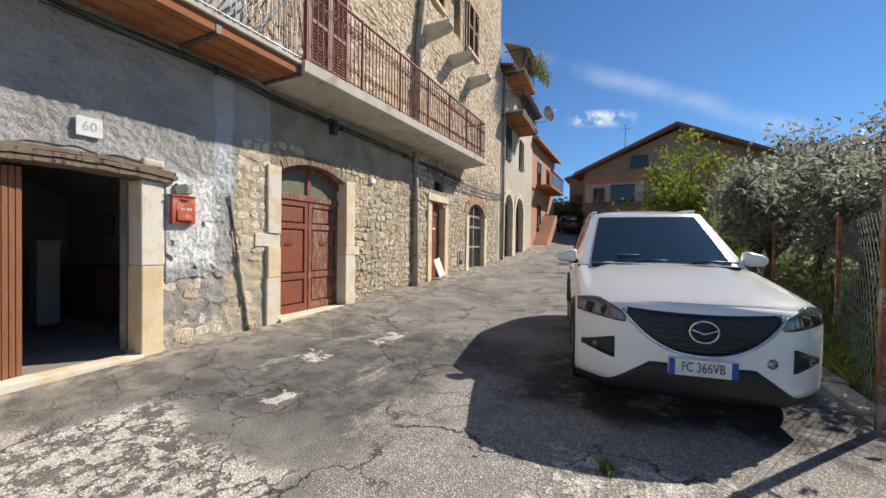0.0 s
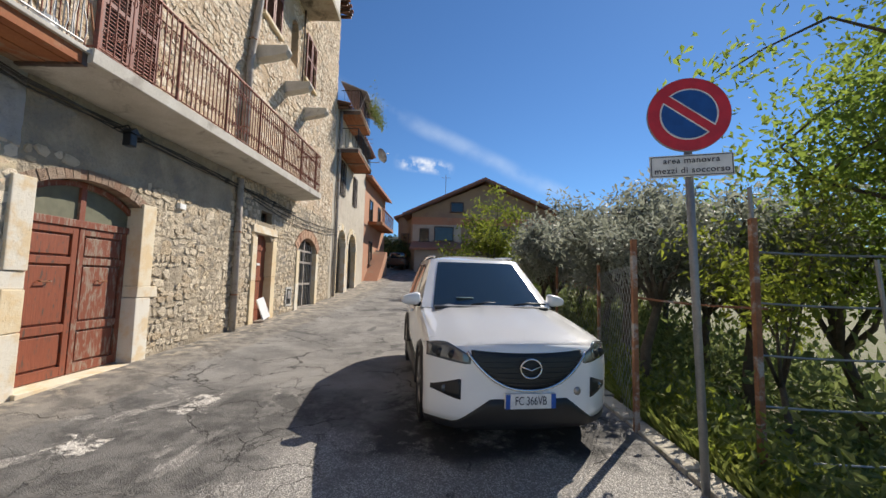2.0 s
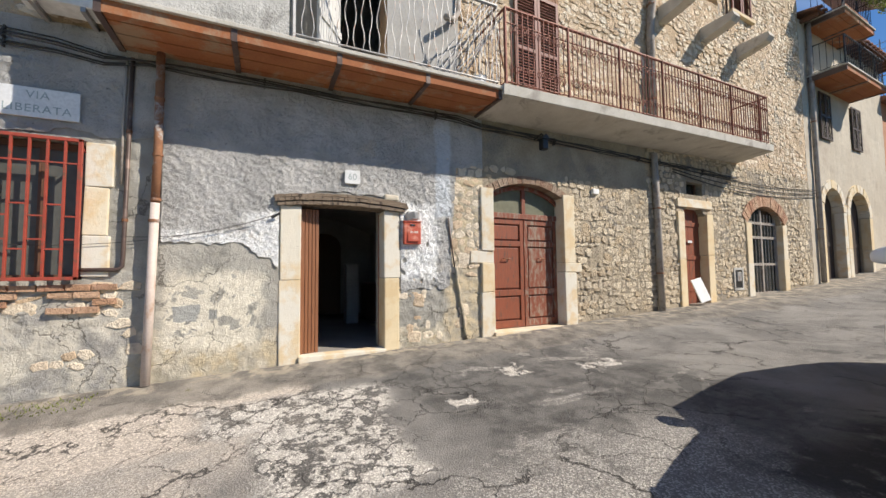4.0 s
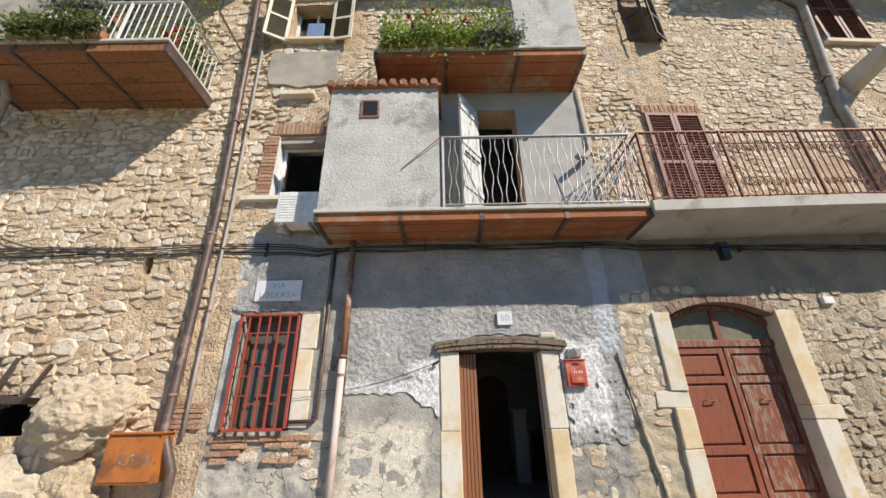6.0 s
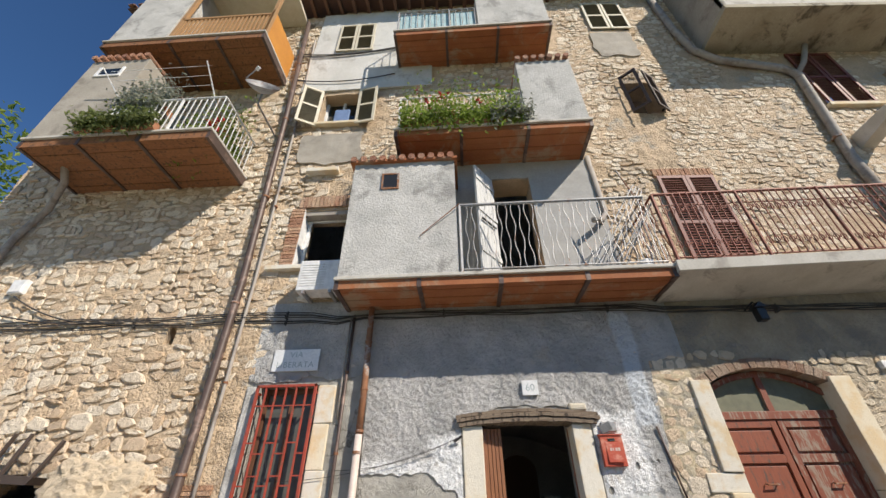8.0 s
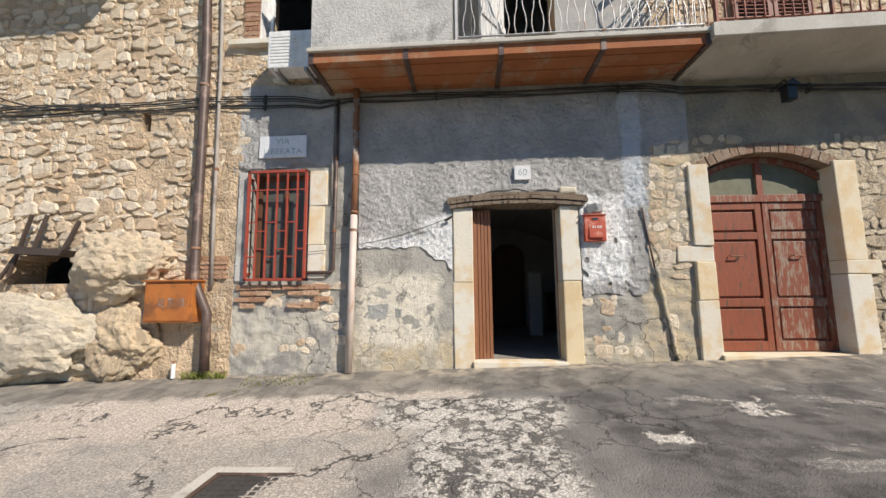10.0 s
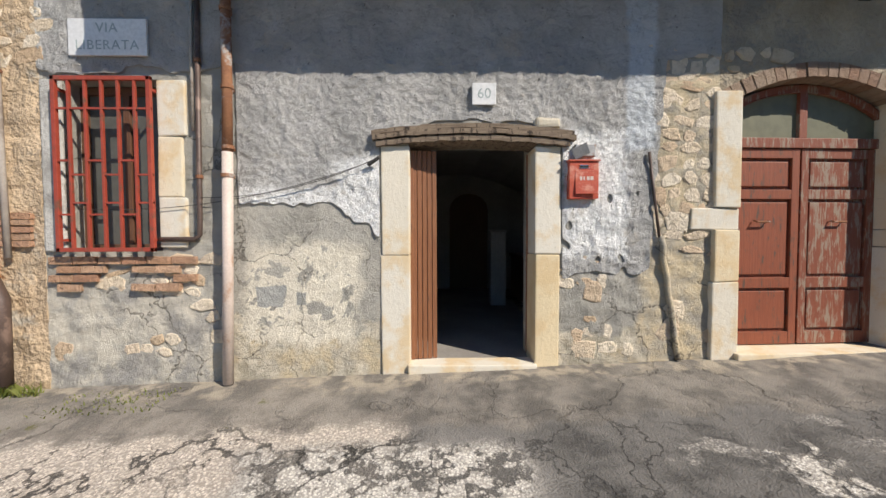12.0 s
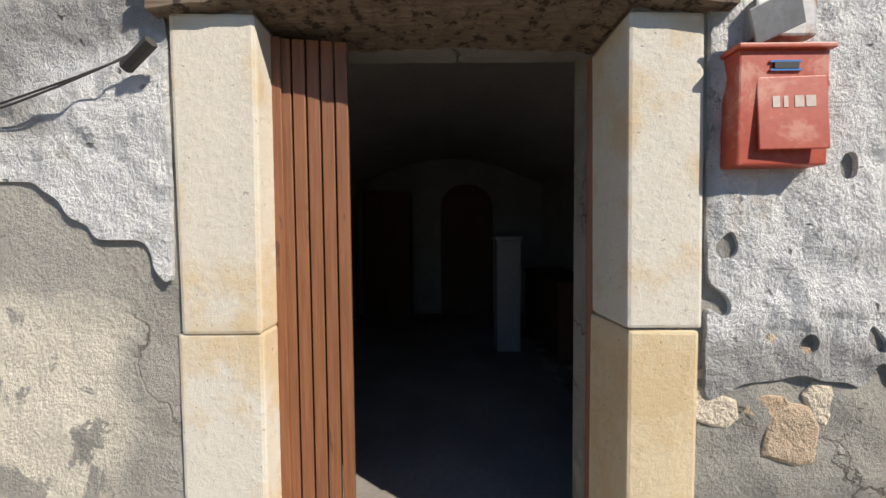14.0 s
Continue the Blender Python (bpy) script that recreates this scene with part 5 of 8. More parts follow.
slab.matrix_world = Matrix.Translation((wall_x(10.0) + 0.2, 10.0, ground_z(-5, 10) + 0.08)) @ pose(0, 0, 0, 9, -18, 0)
vent = thing("window_2", "small dark vent window above the red door", "window", kind="structure")
part("pane", boxes((-0.2, -0.18, 9.72, 10.4, 3.02, 3.34)), M_WINDOW, vent, facade=True)
part("window_frame", boxes((-0.18, -0.14, 9.72, 9.77, 3.02, 3.34), (-0.18, -0.14, 10.35, 10.4, 3.02, 3.34)), M_DARKWOOD, vent, facade=True)
mt = thing("meter_box", "open grey meter recess low in the stone wall", "meter box")
part("frame", boxes((0.0, 0.04, 11.62, 11.68, 0.72, 1.3), (0.0, 0.04, 12.02, 12.08, 0.72, 1.3), (0.0, 0.04, 11.68, 12.02, 1.24, 1.3), (0.0, 0.04, 11.68, 12.02, 0.72, 0.78), bevel=0.004), M_CEMENT, mt, facade=True)
part("panel", boxes((0.0, 0.02, 11.68, 12.02, 0.78, 1.24)), M_BLACK, mt, facade=True)
part("meter", boxes((0.02, 0.06, 11.74, 11.94, 0.95, 1.18), bevel=0.008), M_GREY_IRON, mt, facade=True)

surround("trim", "limestone surround of the arched iron gate", [
    (-0.25, 0.05, 12.35, 12.615, 0.45, 1.4), (-0.25, 0.05, 12.35, 12.615, 1.405, 2.5), (-0.25, 0.05, 14.385, 14.66, 0.5, 1.5), (-0.25, 0.05, 14.385, 14.66, 1.505, 2.5)], M_LIMESTONE)
arch_bricks("trim", "arch of old bricks over the iron gate", 12.45, 14.55, 2.5, 0.5, 0.32, 18)
ig = thing("iron_gate", "grey green iron and glass door under a brick arch", "gate")
for a, b in ((12.62, 12.7), (13.46, 13.54), (14.3, 14.38)):
    part("stile", boxes((-0.16, -0.11, a, b, 0.55, 2.9), bevel=0.004), M_GREYPIPE, ig, facade=True)
for z in (0.55, 1.35, 2.1, 2.5):
    part("rail", boxes((-0.155, -0.115, 12.7, 14.3, z, z + 0.07)), M_GREYPIPE, ig, facade=True)
for k in range(9):
    y = 12.8 + 0.18 * k
    part("bar", tubes(((-0.12, y, 0.6), (-0.12, y, 2.8)), r=0.012, n=6), M_GREYPIPE, ig, facade=True)
for a, b in ((12.7, 13.46), (13.54, 14.3)):
    part("pane", boxes((-0.15, -0.14, a, b, 0.6, 2.9)), M_WINDOW, ig, facade=True)

for nm, y0, y1, z1, rise in (("dark arched wooden door with limestone surround", 17.4, 19.0, 3.95, 0.8), ("wide arched doorway with limestone surround", 19.6, 21.5, 4.0, 0.9)):
    mid, half = (y0 + y1) / 2, (y1 - y0) / 2
    surround("trim", "limestone jambs of the tall arch", [(-0.2, 0.06, y0 - 0.28, y0 + 0.01, 0.5, 1.9), (-0.2, 0.06, y0 - 0.28, y0 + 0.01, 1.905, z1 - rise), (-0.2, 0.06, y1 - 0.01, y1 + 0.28, 0.6, 1.9), (-0.2, 0.06, y1 - 0.01, y1 + 0.28, 1.905, z1 - rise)], M_LIMESTONE)
    arch_bricks("trim", "limestone voussoirs of the tall arch", y0, y1, z1 - rise, rise, 0.28, 11, M_LIMESTONE, 0.06)
    d = thing("arched_door", nm, "door", "tall arched doors")
    for k in range(2):
        part("leaf", boxes((-0.32, -0.27, y0 + half * k, y0 + half * (k + 1) - 0.01, 0.7, z1), bevel=0.004), M_DARK_SHUTTER, d, facade=True)
        part("rail", boxes((-0.27, -0.25, y0 + half * k + 0.05, y0 + half * (k + 1) - 0.06, 2.0, 2.15)), M_DARK_SHUTTER, d, facade=True)


# ---- windows and shutters of the upper floors ----
def louvred(name, label, y0, y1, z0, z1, material, at_x=0.03, group="shutters", turn=0.0, hinge=None, infill=None):
    t = thing(name, label, "shutter", group)
    if hinge is not None:
        t.matrix_world = Matrix.Translation((wall_x(hinge) + at_x, hinge, 0)) @ Matrix.Rotation(radians(turn), 4, "Z") @ Matrix.Translation((-wall_x(hinge) - at_x, -hinge, 0))
        for z in (z0 + 0.15, z1 - 0.19):
            part("hinge", boxes((-0.05, at_x + 0.02, hinge - 0.015, hinge + 0.015, z, z + 0.04)), M_BLACK, t, facade=True)
    w = 0.06
    part("frame", boxes((at_x, at_x + 0.035, y0, y0 + w, z0, z1), (at_x, at_x + 0.035, y1 - w, y1, z0, z1), (at_x, at_x + 0.034, y0 + w, y1 - w, z1 - w, z1), (at_x, at_x + 0.034, y0 + w, y1 - w, z0, z0 + w), (at_x, at_x + 0.034, y0 + w, y1 - w, (z0 + z1) / 2 - 0.03, (z0 + z1) / 2 + 0.03)), material, t, facade=True)
    if infill:
        part("panel", boxes((at_x + 0.003, at_x + 0.012, y0 + w - 0.01, y1 - w + 0.01, z0 + w - 0.01, z1 - w + 0.01)), infill, t, facade=True)
    z = z0 + w + 0.02
    while z < z1 - w - 0.03:
        bm = bmesh.new()
        prism(bm, [(at_x + 0.002, z + 0.035), (at_x + 0.008, z + 0.04), (at_x + 0.034, z + 0.006), (at_x + 0.028, z)], 1, y0 + w, y1 - w)
        part("slat", bm, infill or material, t, facade=True)
        z += 0.055
    return t


louvred("shutter", "dark red louvred balcony shutter", 4.74, 5.25, 4.16, 6.3, M_SHUTTER)
louvred("shutter", "dark red louvred balcony shutter", 5.26, 5.77, 4.16, 6.3, M_SHUTTER)
louvred("shutter", "dark louvred shutter standing ajar", 4.88, 5.25, 8.15, 9.38, M_DARK_SHUTTER, 0.06, turn=-42, hinge=4.88)
louvred("shutter", "dark louvred shutter standing ajar", 5.26, 5.63, 8.15, 9.38, M_DARK_SHUTTER, 0.06, turn=30, hinge=5.63)
for a in (4.8, 5.35):
    louvred("shutter", "cream louvred shutter high on the stone wall", a, a + 0.52, 11.7, 13.1, M_CREAM, infill=M_INFILL)
for a in (9.15, 9.68):
    louvred("shutter", "dark brown louvred shutter of the upper floor", a, a + 0.5, 8.35, 10.3, M_SHUTTER)
for a in (12.22, 12.76):
    louvred("shutter", "dark brown louvred shutter of the upper floor", a, a + 0.5, 8.3, 9.9, M_SHUTTER)
for a in (17.6, 18.06, 20.4, 20.86):
    louvred("shutter", "brown louvred shutter of the pale house", a, a + 0.44, 5.6, 7.2, M_DARK_SHUTTER, group="shutters of the pale house")
louvred("shutter", "cream shutter folded back beside the window", -2.40, -1.95, 8.25, 9.5, M_CREAM, 0.06, turn=28, hinge=-1.95, infill=M_INFILL)
louvred("shutter", "cream shutter folded back beside the window", -1.08, -0.64, 8.25, 9.5, M_CREAM, 0.07, turn=-8, hinge=-1.1, infill=M_INFILL)
louvred("shutter", "cream shutter of the top storey", -1.95, -1.47, 11.3, 12.65, M_CREAM, 0.06, infill=M_INFILL)
louvred("shutter", "cream shutter of the top storey", -1.45, -0.97, 11.3, 12.65, M_CREAM, 0.06, infill=M_INFILL)
w3 = thing("window_3", "upper window with blue washing behind its sill", "window", kind="structure")
part("pane", boxes((-0.3, -0.29, -1.95, -1.1, 8.35, 9.45)), M_WINDOW, w3, facade=True)
part("window_frame", boxes((-0.28, -0.22, -1.95, -1.9, 8.35, 9.45), (-0.28, -0.22, -1.15, -1.1, 8.35, 9.45), (-0.28, -0.22, -1.55, -1.5, 8.35, 9.45)), M_WHITE, w3, facade=True)
part("window_sill", boxes((-0.3, 0.12, -2.05, -1.0, 8.28, 8.35), bevel=0.01), M_LIMESTONE, w3, facade=True)
cl = thing("cloth", "blue cloth hanging in the upper window", "cloth")
part("fabric", grid_mesh([0.02, 0.03], [-1.6 + 0.04 * k for k in range(10)], lambda x, y: 8.36), M_BLUECLOTH, cl, facade=True)
part("drape", boxes((-0.06, 0.0, -1.62, -1.28, 8.36, 8.9), bevel=0.02), M_BLUECLOTH, cl, facade=True)
w4 = thing("window_4", "open dark window with brick surround above the conditioner", "window", kind="structure")
part("window_frame", boxes((-0.25, -0.2, -1.72, -1.66, 4.68, 5.92), (-0.25, -0.2, -0.96, -0.9, 4.68, 5.92), (-0.25, -0.2, -1.66, -0.96, 5.78, 5.92), bevel=0.004), M_WHITE, w4, facade=True)
part("reveal", boxes((-0.22, 0.02, -1.735, -1.725, 4.68, 5.92)), M_WHITE, w4, facade=True)
part("roller_box", boxes((-0.2, -0.02, -1.72, -0.9, 5.80, 5.92), bevel=0.004), M_GREYPIPE, w4, facade=True)
part("window_sill", boxes((-0.25, 0.1, -2.15, -0.8, 4.60, 4.68), bevel=0.01), M_LIMESTONE, w4, facade=True)
bs = thing("trim", "brick jamb and flat arch of the upper window", "bricks", kind="structure")
for k in range(17):
    part("brick", box(bmesh.new(), -0.1, 0.04, -1.98 + rng.uniform(0, 0.03), -1.735, 4.70 + 0.073 * k, 4.76 + 0.073 * k, jitter=0.004), M_BRICK, bs, facade=True)
for k in range(14):
    a = -1.85 + 0.074 * k
    part("brick", box(bmesh.new(), -0.1, 0.045, a, a + 0.062, 5.95, 6.2, jitter=0.004), M_BRICK, bs, facade=True)
for a in range(13):
    part("brick", box(bmesh.new(), -0.1, 0.04, 4.72 + 0.085 * a, 4.79 + 0.085 * a, 6.32, 6.5, jitter=0.004), M_BRICK, bs, facade=True)
tagged(part("corbel_stone", rough_block(bmesh.new(), 0, 0.14, -1.85, -1.22, 6.80, 6.90), M_LIMESTONE, facade=True), "flat stone ledge jutting from the wall", "ledge")
for y in (9.1, 10.8, 12.5):
    out = [(0.0, 7.32), (0.75, 7.32), (0.78, 7.22), (0.7, 7.12), (0.45, 7.06), (0.0, 6.98)]
    bm = bmesh.new()
    lo, hi = [bm.verts.new((p[0], y - 0.14, p[1])) for p in out], [bm.verts.new((p[0], y + 0.14, p[1])) for p in out]
    bm.faces.new(lo), bm.faces.new(hi[::-1])
    for i in range(6):
        bm.faces.new((lo[i], hi[i], hi[(i + 1) % 6], lo[(i + 1) % 6]))
    tagged(part("corbel", bm, M_CONCRETE, facade=True), "pale concrete bracket of a missing balcony", "bracket", "concrete brackets")
for nm, (y0, y1, z0, z1) in {"shutter_a": (9.2, 10.15, 8.35, 10.3), "shutter_b": (12.25, 13.25, 8.3, 9.9)}.items():
    tagged(part("window_sill", boxes((-0.1, 0.1, y0 - 0.12, y1 + 0.12, z0 - 0.09, z0), bevel=0.01), M_LIMESTONE, facade=True), "limestone sill of the shuttered window", "sill", kind="structure")


for y0, y1, z0, z1, nm in ((4.6, 5.85, 10.3, 11.6, "grey cement patch under the cream shutters"), (-2.3, -0.8, 7.0, 8.1, "grey cement patch under the upper window")):
    tagged(part("wall_patch", wall_mesh(y0, y1, z0, z1, 0.05, lambda y, z: 0.045 + 0.012 * noise.noise(Vector((y * 4, z * 4, 2))), 0.0,
                                        lambda y, z, a=y0, b=y1, c=z0, d=z1: min(y - a, b - y, z - c, d - z) > 0.10 + 0.12 * noise.noise(Vector((y * 3, z * 3, 41)))), M_OLDCEMENT, facade=True), nm, "rendering", kind="structure")
for k in range(3):
    t = thing("cable", "black cable sagging under the top storey windows", "cable", "cables of the top storey")
    part("wire", tubes(sag((0.09, -2.8, 11.12 + 0.1 * k - 1.25 * (k == 2)), (0.09, -0.3, 11.25 + 0.07 * k - 1.3 * (k == 2)), 0.1 + 0.04 * k), r=0.014, n=5), M_CABLE, t, facade=True, smooth=True)

# ---- balconies ----
def slab(name, label, y0, y1, x1, z0, z1, beams, under=M_TERRA, edge=M_CONCRETE, rise=0.0):
    t = thing(name, label, "balcony", kind="structure")
    n = len(beams) + 1
    cuts = [y0, *beams, y1]
    for a, b in zip(cuts, cuts[1:]):
        for k in range(6):
            part("soffit_board", boxes(((x1 - 0.03) * k / 6, (x1 - 0.03) * (k + 1) / 6 - 0.008, a + 0.03, b - 0.03, z0 + 0.012 + 0.006 * (k % 2), z0 + 0.06)), under, t, facade=True)
        part("face_panel", boxes((x1 - 0.03, x1 - 0.012, a + 0.03, b - 0.03, z0 + 0.004, z1 - 0.05)), under, t, facade=True)
    for y in cuts:
        part("beam", boxes((0.0, x1 - 0.005, y - 0.03, y + 0.03, z0 - 0.01, z1 - 0.052)), M_DRAIN, t, facade=True)
    part("floor_slab", boxes((0.0, x1 + 0.03, y0 - 0.04, y1 + 0.04, z1 - 0.05, z1), bevel=0.008), edge, t, facade=True)
    return t


BX = 0.76
slab("balcony", "old balcony with terracotta soffit above the house door", -0.65, 3.93, BX, 3.82, 4.0, (0.5, 1.62, 2.78))
closet = thing("balcony_closet", "cement rendered closet built on the old balcony", "closet")
bm = bmesh.new()
box(bm, 0.0, BX, -0.65, 1.05, 4.002, 6.22)
bmesh.ops.subdivide_edges(bm, edges=bm.edges[:], cuts=14, use_grid_fill=True)
for v in bm.verts:
    v.co.x += 0.012 * noise.noise(v.co * 3) if v.co.x > 0.7 else 0
part("wall", bm, M_CEMENT, closet, facade=True)
part("vent_frame", boxes((BX, BX + 0.02, -0.16, -0.13, 5.62, 5.97), (BX, BX + 0.02, 0.10, 0.13, 5.62, 5.97), (BX, BX + 0.02, -0.13, 0.10, 5.94, 5.97), (BX, BX + 0.02, -0.13, 0.10, 5.62, 5.65)), M_RUST, closet, facade=True)
part("vent", boxes((BX - 0.01, BX + 0.014, -0.13, 0.10, 5.65, 5.94)), M_BLACK, closet, facade=True)
part("coping", boxes((0.0, BX + 0.06, -0.72, 1.1, 6.22, 6.27)), M_TERRA, closet, facade=True)
for k in range(11):
    a = -0.66 + 0.165 * k
    part("roof_tile", tubes(((0.0, a, 6.34), (BX + 0.09, a, 6.28)), r=0.06, n=8), M_TILE, closet, facade=True)


def bar_rail(name, label, y0, y1, x, z0, z1, material, gap=0.12, wavy=False, post=1.3, lift=0.0, scroll=False, sides=(True, True)):
    t = thing(name, label, "railing")
    def up(y):
        return lift * (y - y0)
    part("top_rail", tubes(((x, y0, z1), (x, y1, z1 + up(y1))), r=0.024, n=6), material, t, facade=True)
    part("bottom_rail", tubes(((x, y0, z0 + 0.06), (x, y1, z0 + 0.06 + up(y1))), r=0.012, n=6), material, t, facade=True)
    if scroll:
        part("bottom_rail", tubes(((x, y0, z1 - 0.22), (x, y1, z1 - 0.22 + up(y1))), r=0.010, n=6), material, t, facade=True)
    for y, on in ((y0, sides[0]), (y1, sides[1])):
        if on:
            part("top_rail", tubes(((0.0, y, z1 + up(y)), (x, y, z1 + up(y))), r=0.019, n=6), material, t, facade=True)
            part("bottom_rail", tubes(((0.0, y, z0 + 0.06 + up(y)), (x, y, z0 + 0.06 + up(y))), r=0.012, n=6), material, t, facade=True)
            k = 1
            while k * gap < x:
                part("baluster", tubes(((k * gap, y, z0 + 0.06 + up(y)), (k * gap, y, z1 + up(y))), r=0.008, n=5), material, t, facade=True)
                k += 1
    n = round((y1 - y0) / gap)
    for k in range(n + 1):
        y = y0 + (y1 - y0) * k / n
        h = up(y)
        if wavy:
            pts = [(x + 0.01 * math.sin(j * 1.3), y + 0.022 * math.sin(j * 1.26 + k % 2 * math.pi), z0 + 0.06 + (z1 - z0 - 0.06) * j / 10) for j in range(11)]
        else:
            pts = [(x, y, z0 + 0.06 + h), (x, y, z1 + h)]
        big = abs((y - y0) / post - round((y - y0) / post)) < gap / post / 2
        part("post" if big else "baluster", tubes(pts if not big else [(x, y, z0 + h), (x, y, z1 + h)], r=0.024 if big else 0.006 if wavy else 0.0095, n=5), material, t, facade=True)
        if scroll and not big:
            for zc, s in ((z1 - 0.33, 1), (z0 + 0.26, -1)):
                ring = [(x, y + s * (1 if k % 2 else -1) * 0.045 * math.cos(q) * (1 - q / 14), zc + h + 0.075 * math.sin(q) * (1 - q / 14)) for q in [0.7 * j for j in range(10)]]
                part("scroll", tubes(ring, r=0.007, n=4), material, t, facade=True)
    return t


bar_rail("balcony_railing", "grey iron railing with wavy bars on the old balcony", 1.1, 3.9, BX - 0.02, 4.0, 5.22, M_GREY_IRON, 0.10, True, 9.0, sides=(False, True))
pole = thing("clothes_rack", "leaning metal clothes rack on the old balcony", "clothes rack")
for k in range(4):
    part("rod", tubes(((BX - 0.05 - 0.1 * k, 2.9 + 0.12 * k, 4.1), (BX - 0.05 - 0.1 * k, 3.85 + 0.1 * k, 5.5 + 0.05 * k)), r=0.011, n=5), M_GREY_IRON, pole, facade=True)
part("crossbar", tubes(((BX - 0.05, 3.75, 5.4), (0.2, 4.1, 5.4)), r=0.011, n=5), M_GREY_IRON, pole, facade=True)
part("rod", tubes(((BX + 0.02, 0.5, 4.65), (BX + 0.05, 1.1, 5.2)), r=0.008, n=5), M_RUST, pole, facade=True)
part("rod", tubes(((BX - 0.1, 4.1, 4.2), (BX - 0.1, 3.7, 5.9)), r=0.012, n=5), M_RUST, pole, facade=True)
wd = thing("balcony_door", "weathered whitish plank door open on the balcony", "door")
wd.matrix_world = Matrix.Translation((FACE_X + 0.10, 1.72, 0)) @ Matrix.Rotation(radians(-127), 4, "Z")
for k in range(5):
    part("plank", boxes((-0.02, 0.02, 0.11 * k, 0.11 * k + 0.106, 4.08, 6.32), bevel=0.004), M_GREY_WOOD, wd)
for z in (4.5, 5.3, 6.0):
    part("batten", boxes((-0.04, -0.02, 0.0, 0.55, z, z + 0.09), bevel=0.004), M_GREY_WOOD, wd)
part("bolt", boxes((-0.06, -0.04, 0.1, 0.5, 5.12, 5.15)), M_BLACK, wd)
dr = thing("wall_patch", "whitewashed rendering round the balcony door", "rendering", kind="structure")
part("rendering", wall_mesh(1.05, 3.62, 4.0, 6.85, 0.1, lambda y, z: 0.03 + 0.01 * noise.noise(Vector((y * 5, z * 5, 0))), 0.0), M_DARKROOM, dr, facade=True)
bk = thing("bucket", "small white plastic bucket on the balcony", "bucket")
part("body", tubes(((0.5, 3.72, 4.0), (0.5, 3.72, 4.2)), r=0.11, n=12), M_WHITE, bk, facade=True)

b2 = thing("balcony", "long pale concrete balcony with a red iron railing", "balcony", kind="structure")


def lifted(y):
    return 0.034 * (y - 3.95)


bm = bmesh.new()
rows = []
for y in (3.95, 6.0, 8.0, 10.0, 12.1):
    h = lifted(y)
    rows.append([bm.verts.new(p) for p in ((0, y, 3.78 + h), (0.80, y, 3.86 + h), (0.82, y, 3.87 + h), (0.83, y, 4.02 + h), (0, y, 4.04 + h))])
for a, b in zip(rows, rows[1:]):
    for k in range(5):
        bm.faces.new((a[k], a[(k + 1) % 5], b[(k + 1) % 5], b[k]))
bm.faces.new(rows[0])
bm.faces.new(rows[-1][::-1])
part("slab", bm, M_CONCRETE, b2, facade=True)
bar_rail("balcony_railing", "rusty red wrought iron railing with scrolls", 4.02, 12.0, 0.77, 4.03, 5.22, M_RAIL, 0.105, False, 1.26, 0.034, True)
# dark red double rail at the step between the balconies
for k in range(3):
    t = thing("brace", "slanting grey iron brace between the balconies", "brace", "slanting braces")
    part("rod", tubes(((BX - 0.12 - 0.12 * k, 3.2 + 0.1 * k, 4.05), (BX - 0.05 - 0.1 * k, 4.05, 5.15)), r=0.012, n=5), M_GREY_IRON, t, facade=True)

ac = thing("air_conditioner", "white outdoor air conditioner under the upper window", "air conditioner")
part("case", boxes((0.10, 0.38, -1.40, -0.70, 4.03, 4.55), bevel=0.015), M_WHITE, ac, facade=True)
for k in range(9):
    part("louvre", boxes((0.379, 0.386, -1.36, -0.98, 4.10 + 0.045 * k, 4.12 + 0.045 * k), bevel=0.002), M_WHITE_IRON, ac, facade=True)
    part("side_slot", boxes((0.14, 0.34, -1.404, -1.398, 4.10 + 0.045 * k, 4.115 + 0.045 * k)), M_GREY_IRON, ac, facade=True)
part("bracket", boxes((0.0, 0.38, -1.3, -1.26, 3.98, 4.03), (0.0, 0.38, -0.9, -0.86, 3.98, 4.03)), M_GREY_IRON, ac, facade=True)

UX = 0.84
slab("balcony", "flowered balcony with terracotta soffit", 0.02, 3.5, UX, 6.84, 7.02, (1.2, 2.4))
cx = thing("balcony_closet", "cement closet with clay tiles on the flowered balcony", "closet")
part("wall", boxes((0.0, UX, 2.40, 3.5, 7.022, 8.95), bevel=0.01), M_CEMENT, cx, facade=True)
for k in range(7):
    part("roof_tile", tubes(((0.0, 2.45 + 0.165 * k, 9.08), (UX + 0.08, 2.45 + 0.165 * k, 9.0)), r=0.06, n=8), M_TILE, cx, facade=True)
bar_rail("balcony_railing", "white iron railing of the flowered balcony", 0.06, 2.38, UX - 0.03, 7.02, 7.95, M_WHITE_IRON, 0.14)
slab("balcony", "top balcony with terracotta soffit and blue screen", -0.2, 3.4, UX, 10.4, 10.6, (1.0, 2.2))
bar_rail("balcony_railing", "thin grey railing of the top balcony", -0.15, 1.7, UX - 0.03, 10.6, 11.5, M_GREY_IRON, 0.16)
sc = thing("screen", "pale teal sheet tied behind the top railing", "screen")
for a in (-0.12, 0.5, 1.12):
    part("sheet", boxes((UX - 0.09, UX - 0.07, a, a + 0.58, 10.66, 11.45)), M_TEAL, sc, facade=True)
cx = thing("balcony_closet", "cement closet on the top balcony", "closet")
part("wall", boxes((0.0, UX, 1.75, 3.4, 10.602, 12.2), bevel=0.01), M_CEMENT, cx, facade=True)
LX = 1.22
slab("balcony", "planted balcony with timber boarded soffit", -6.55, -3.15, LX, 6.62, 6.85, (-5.5, -4.4), M_SOFFIT)
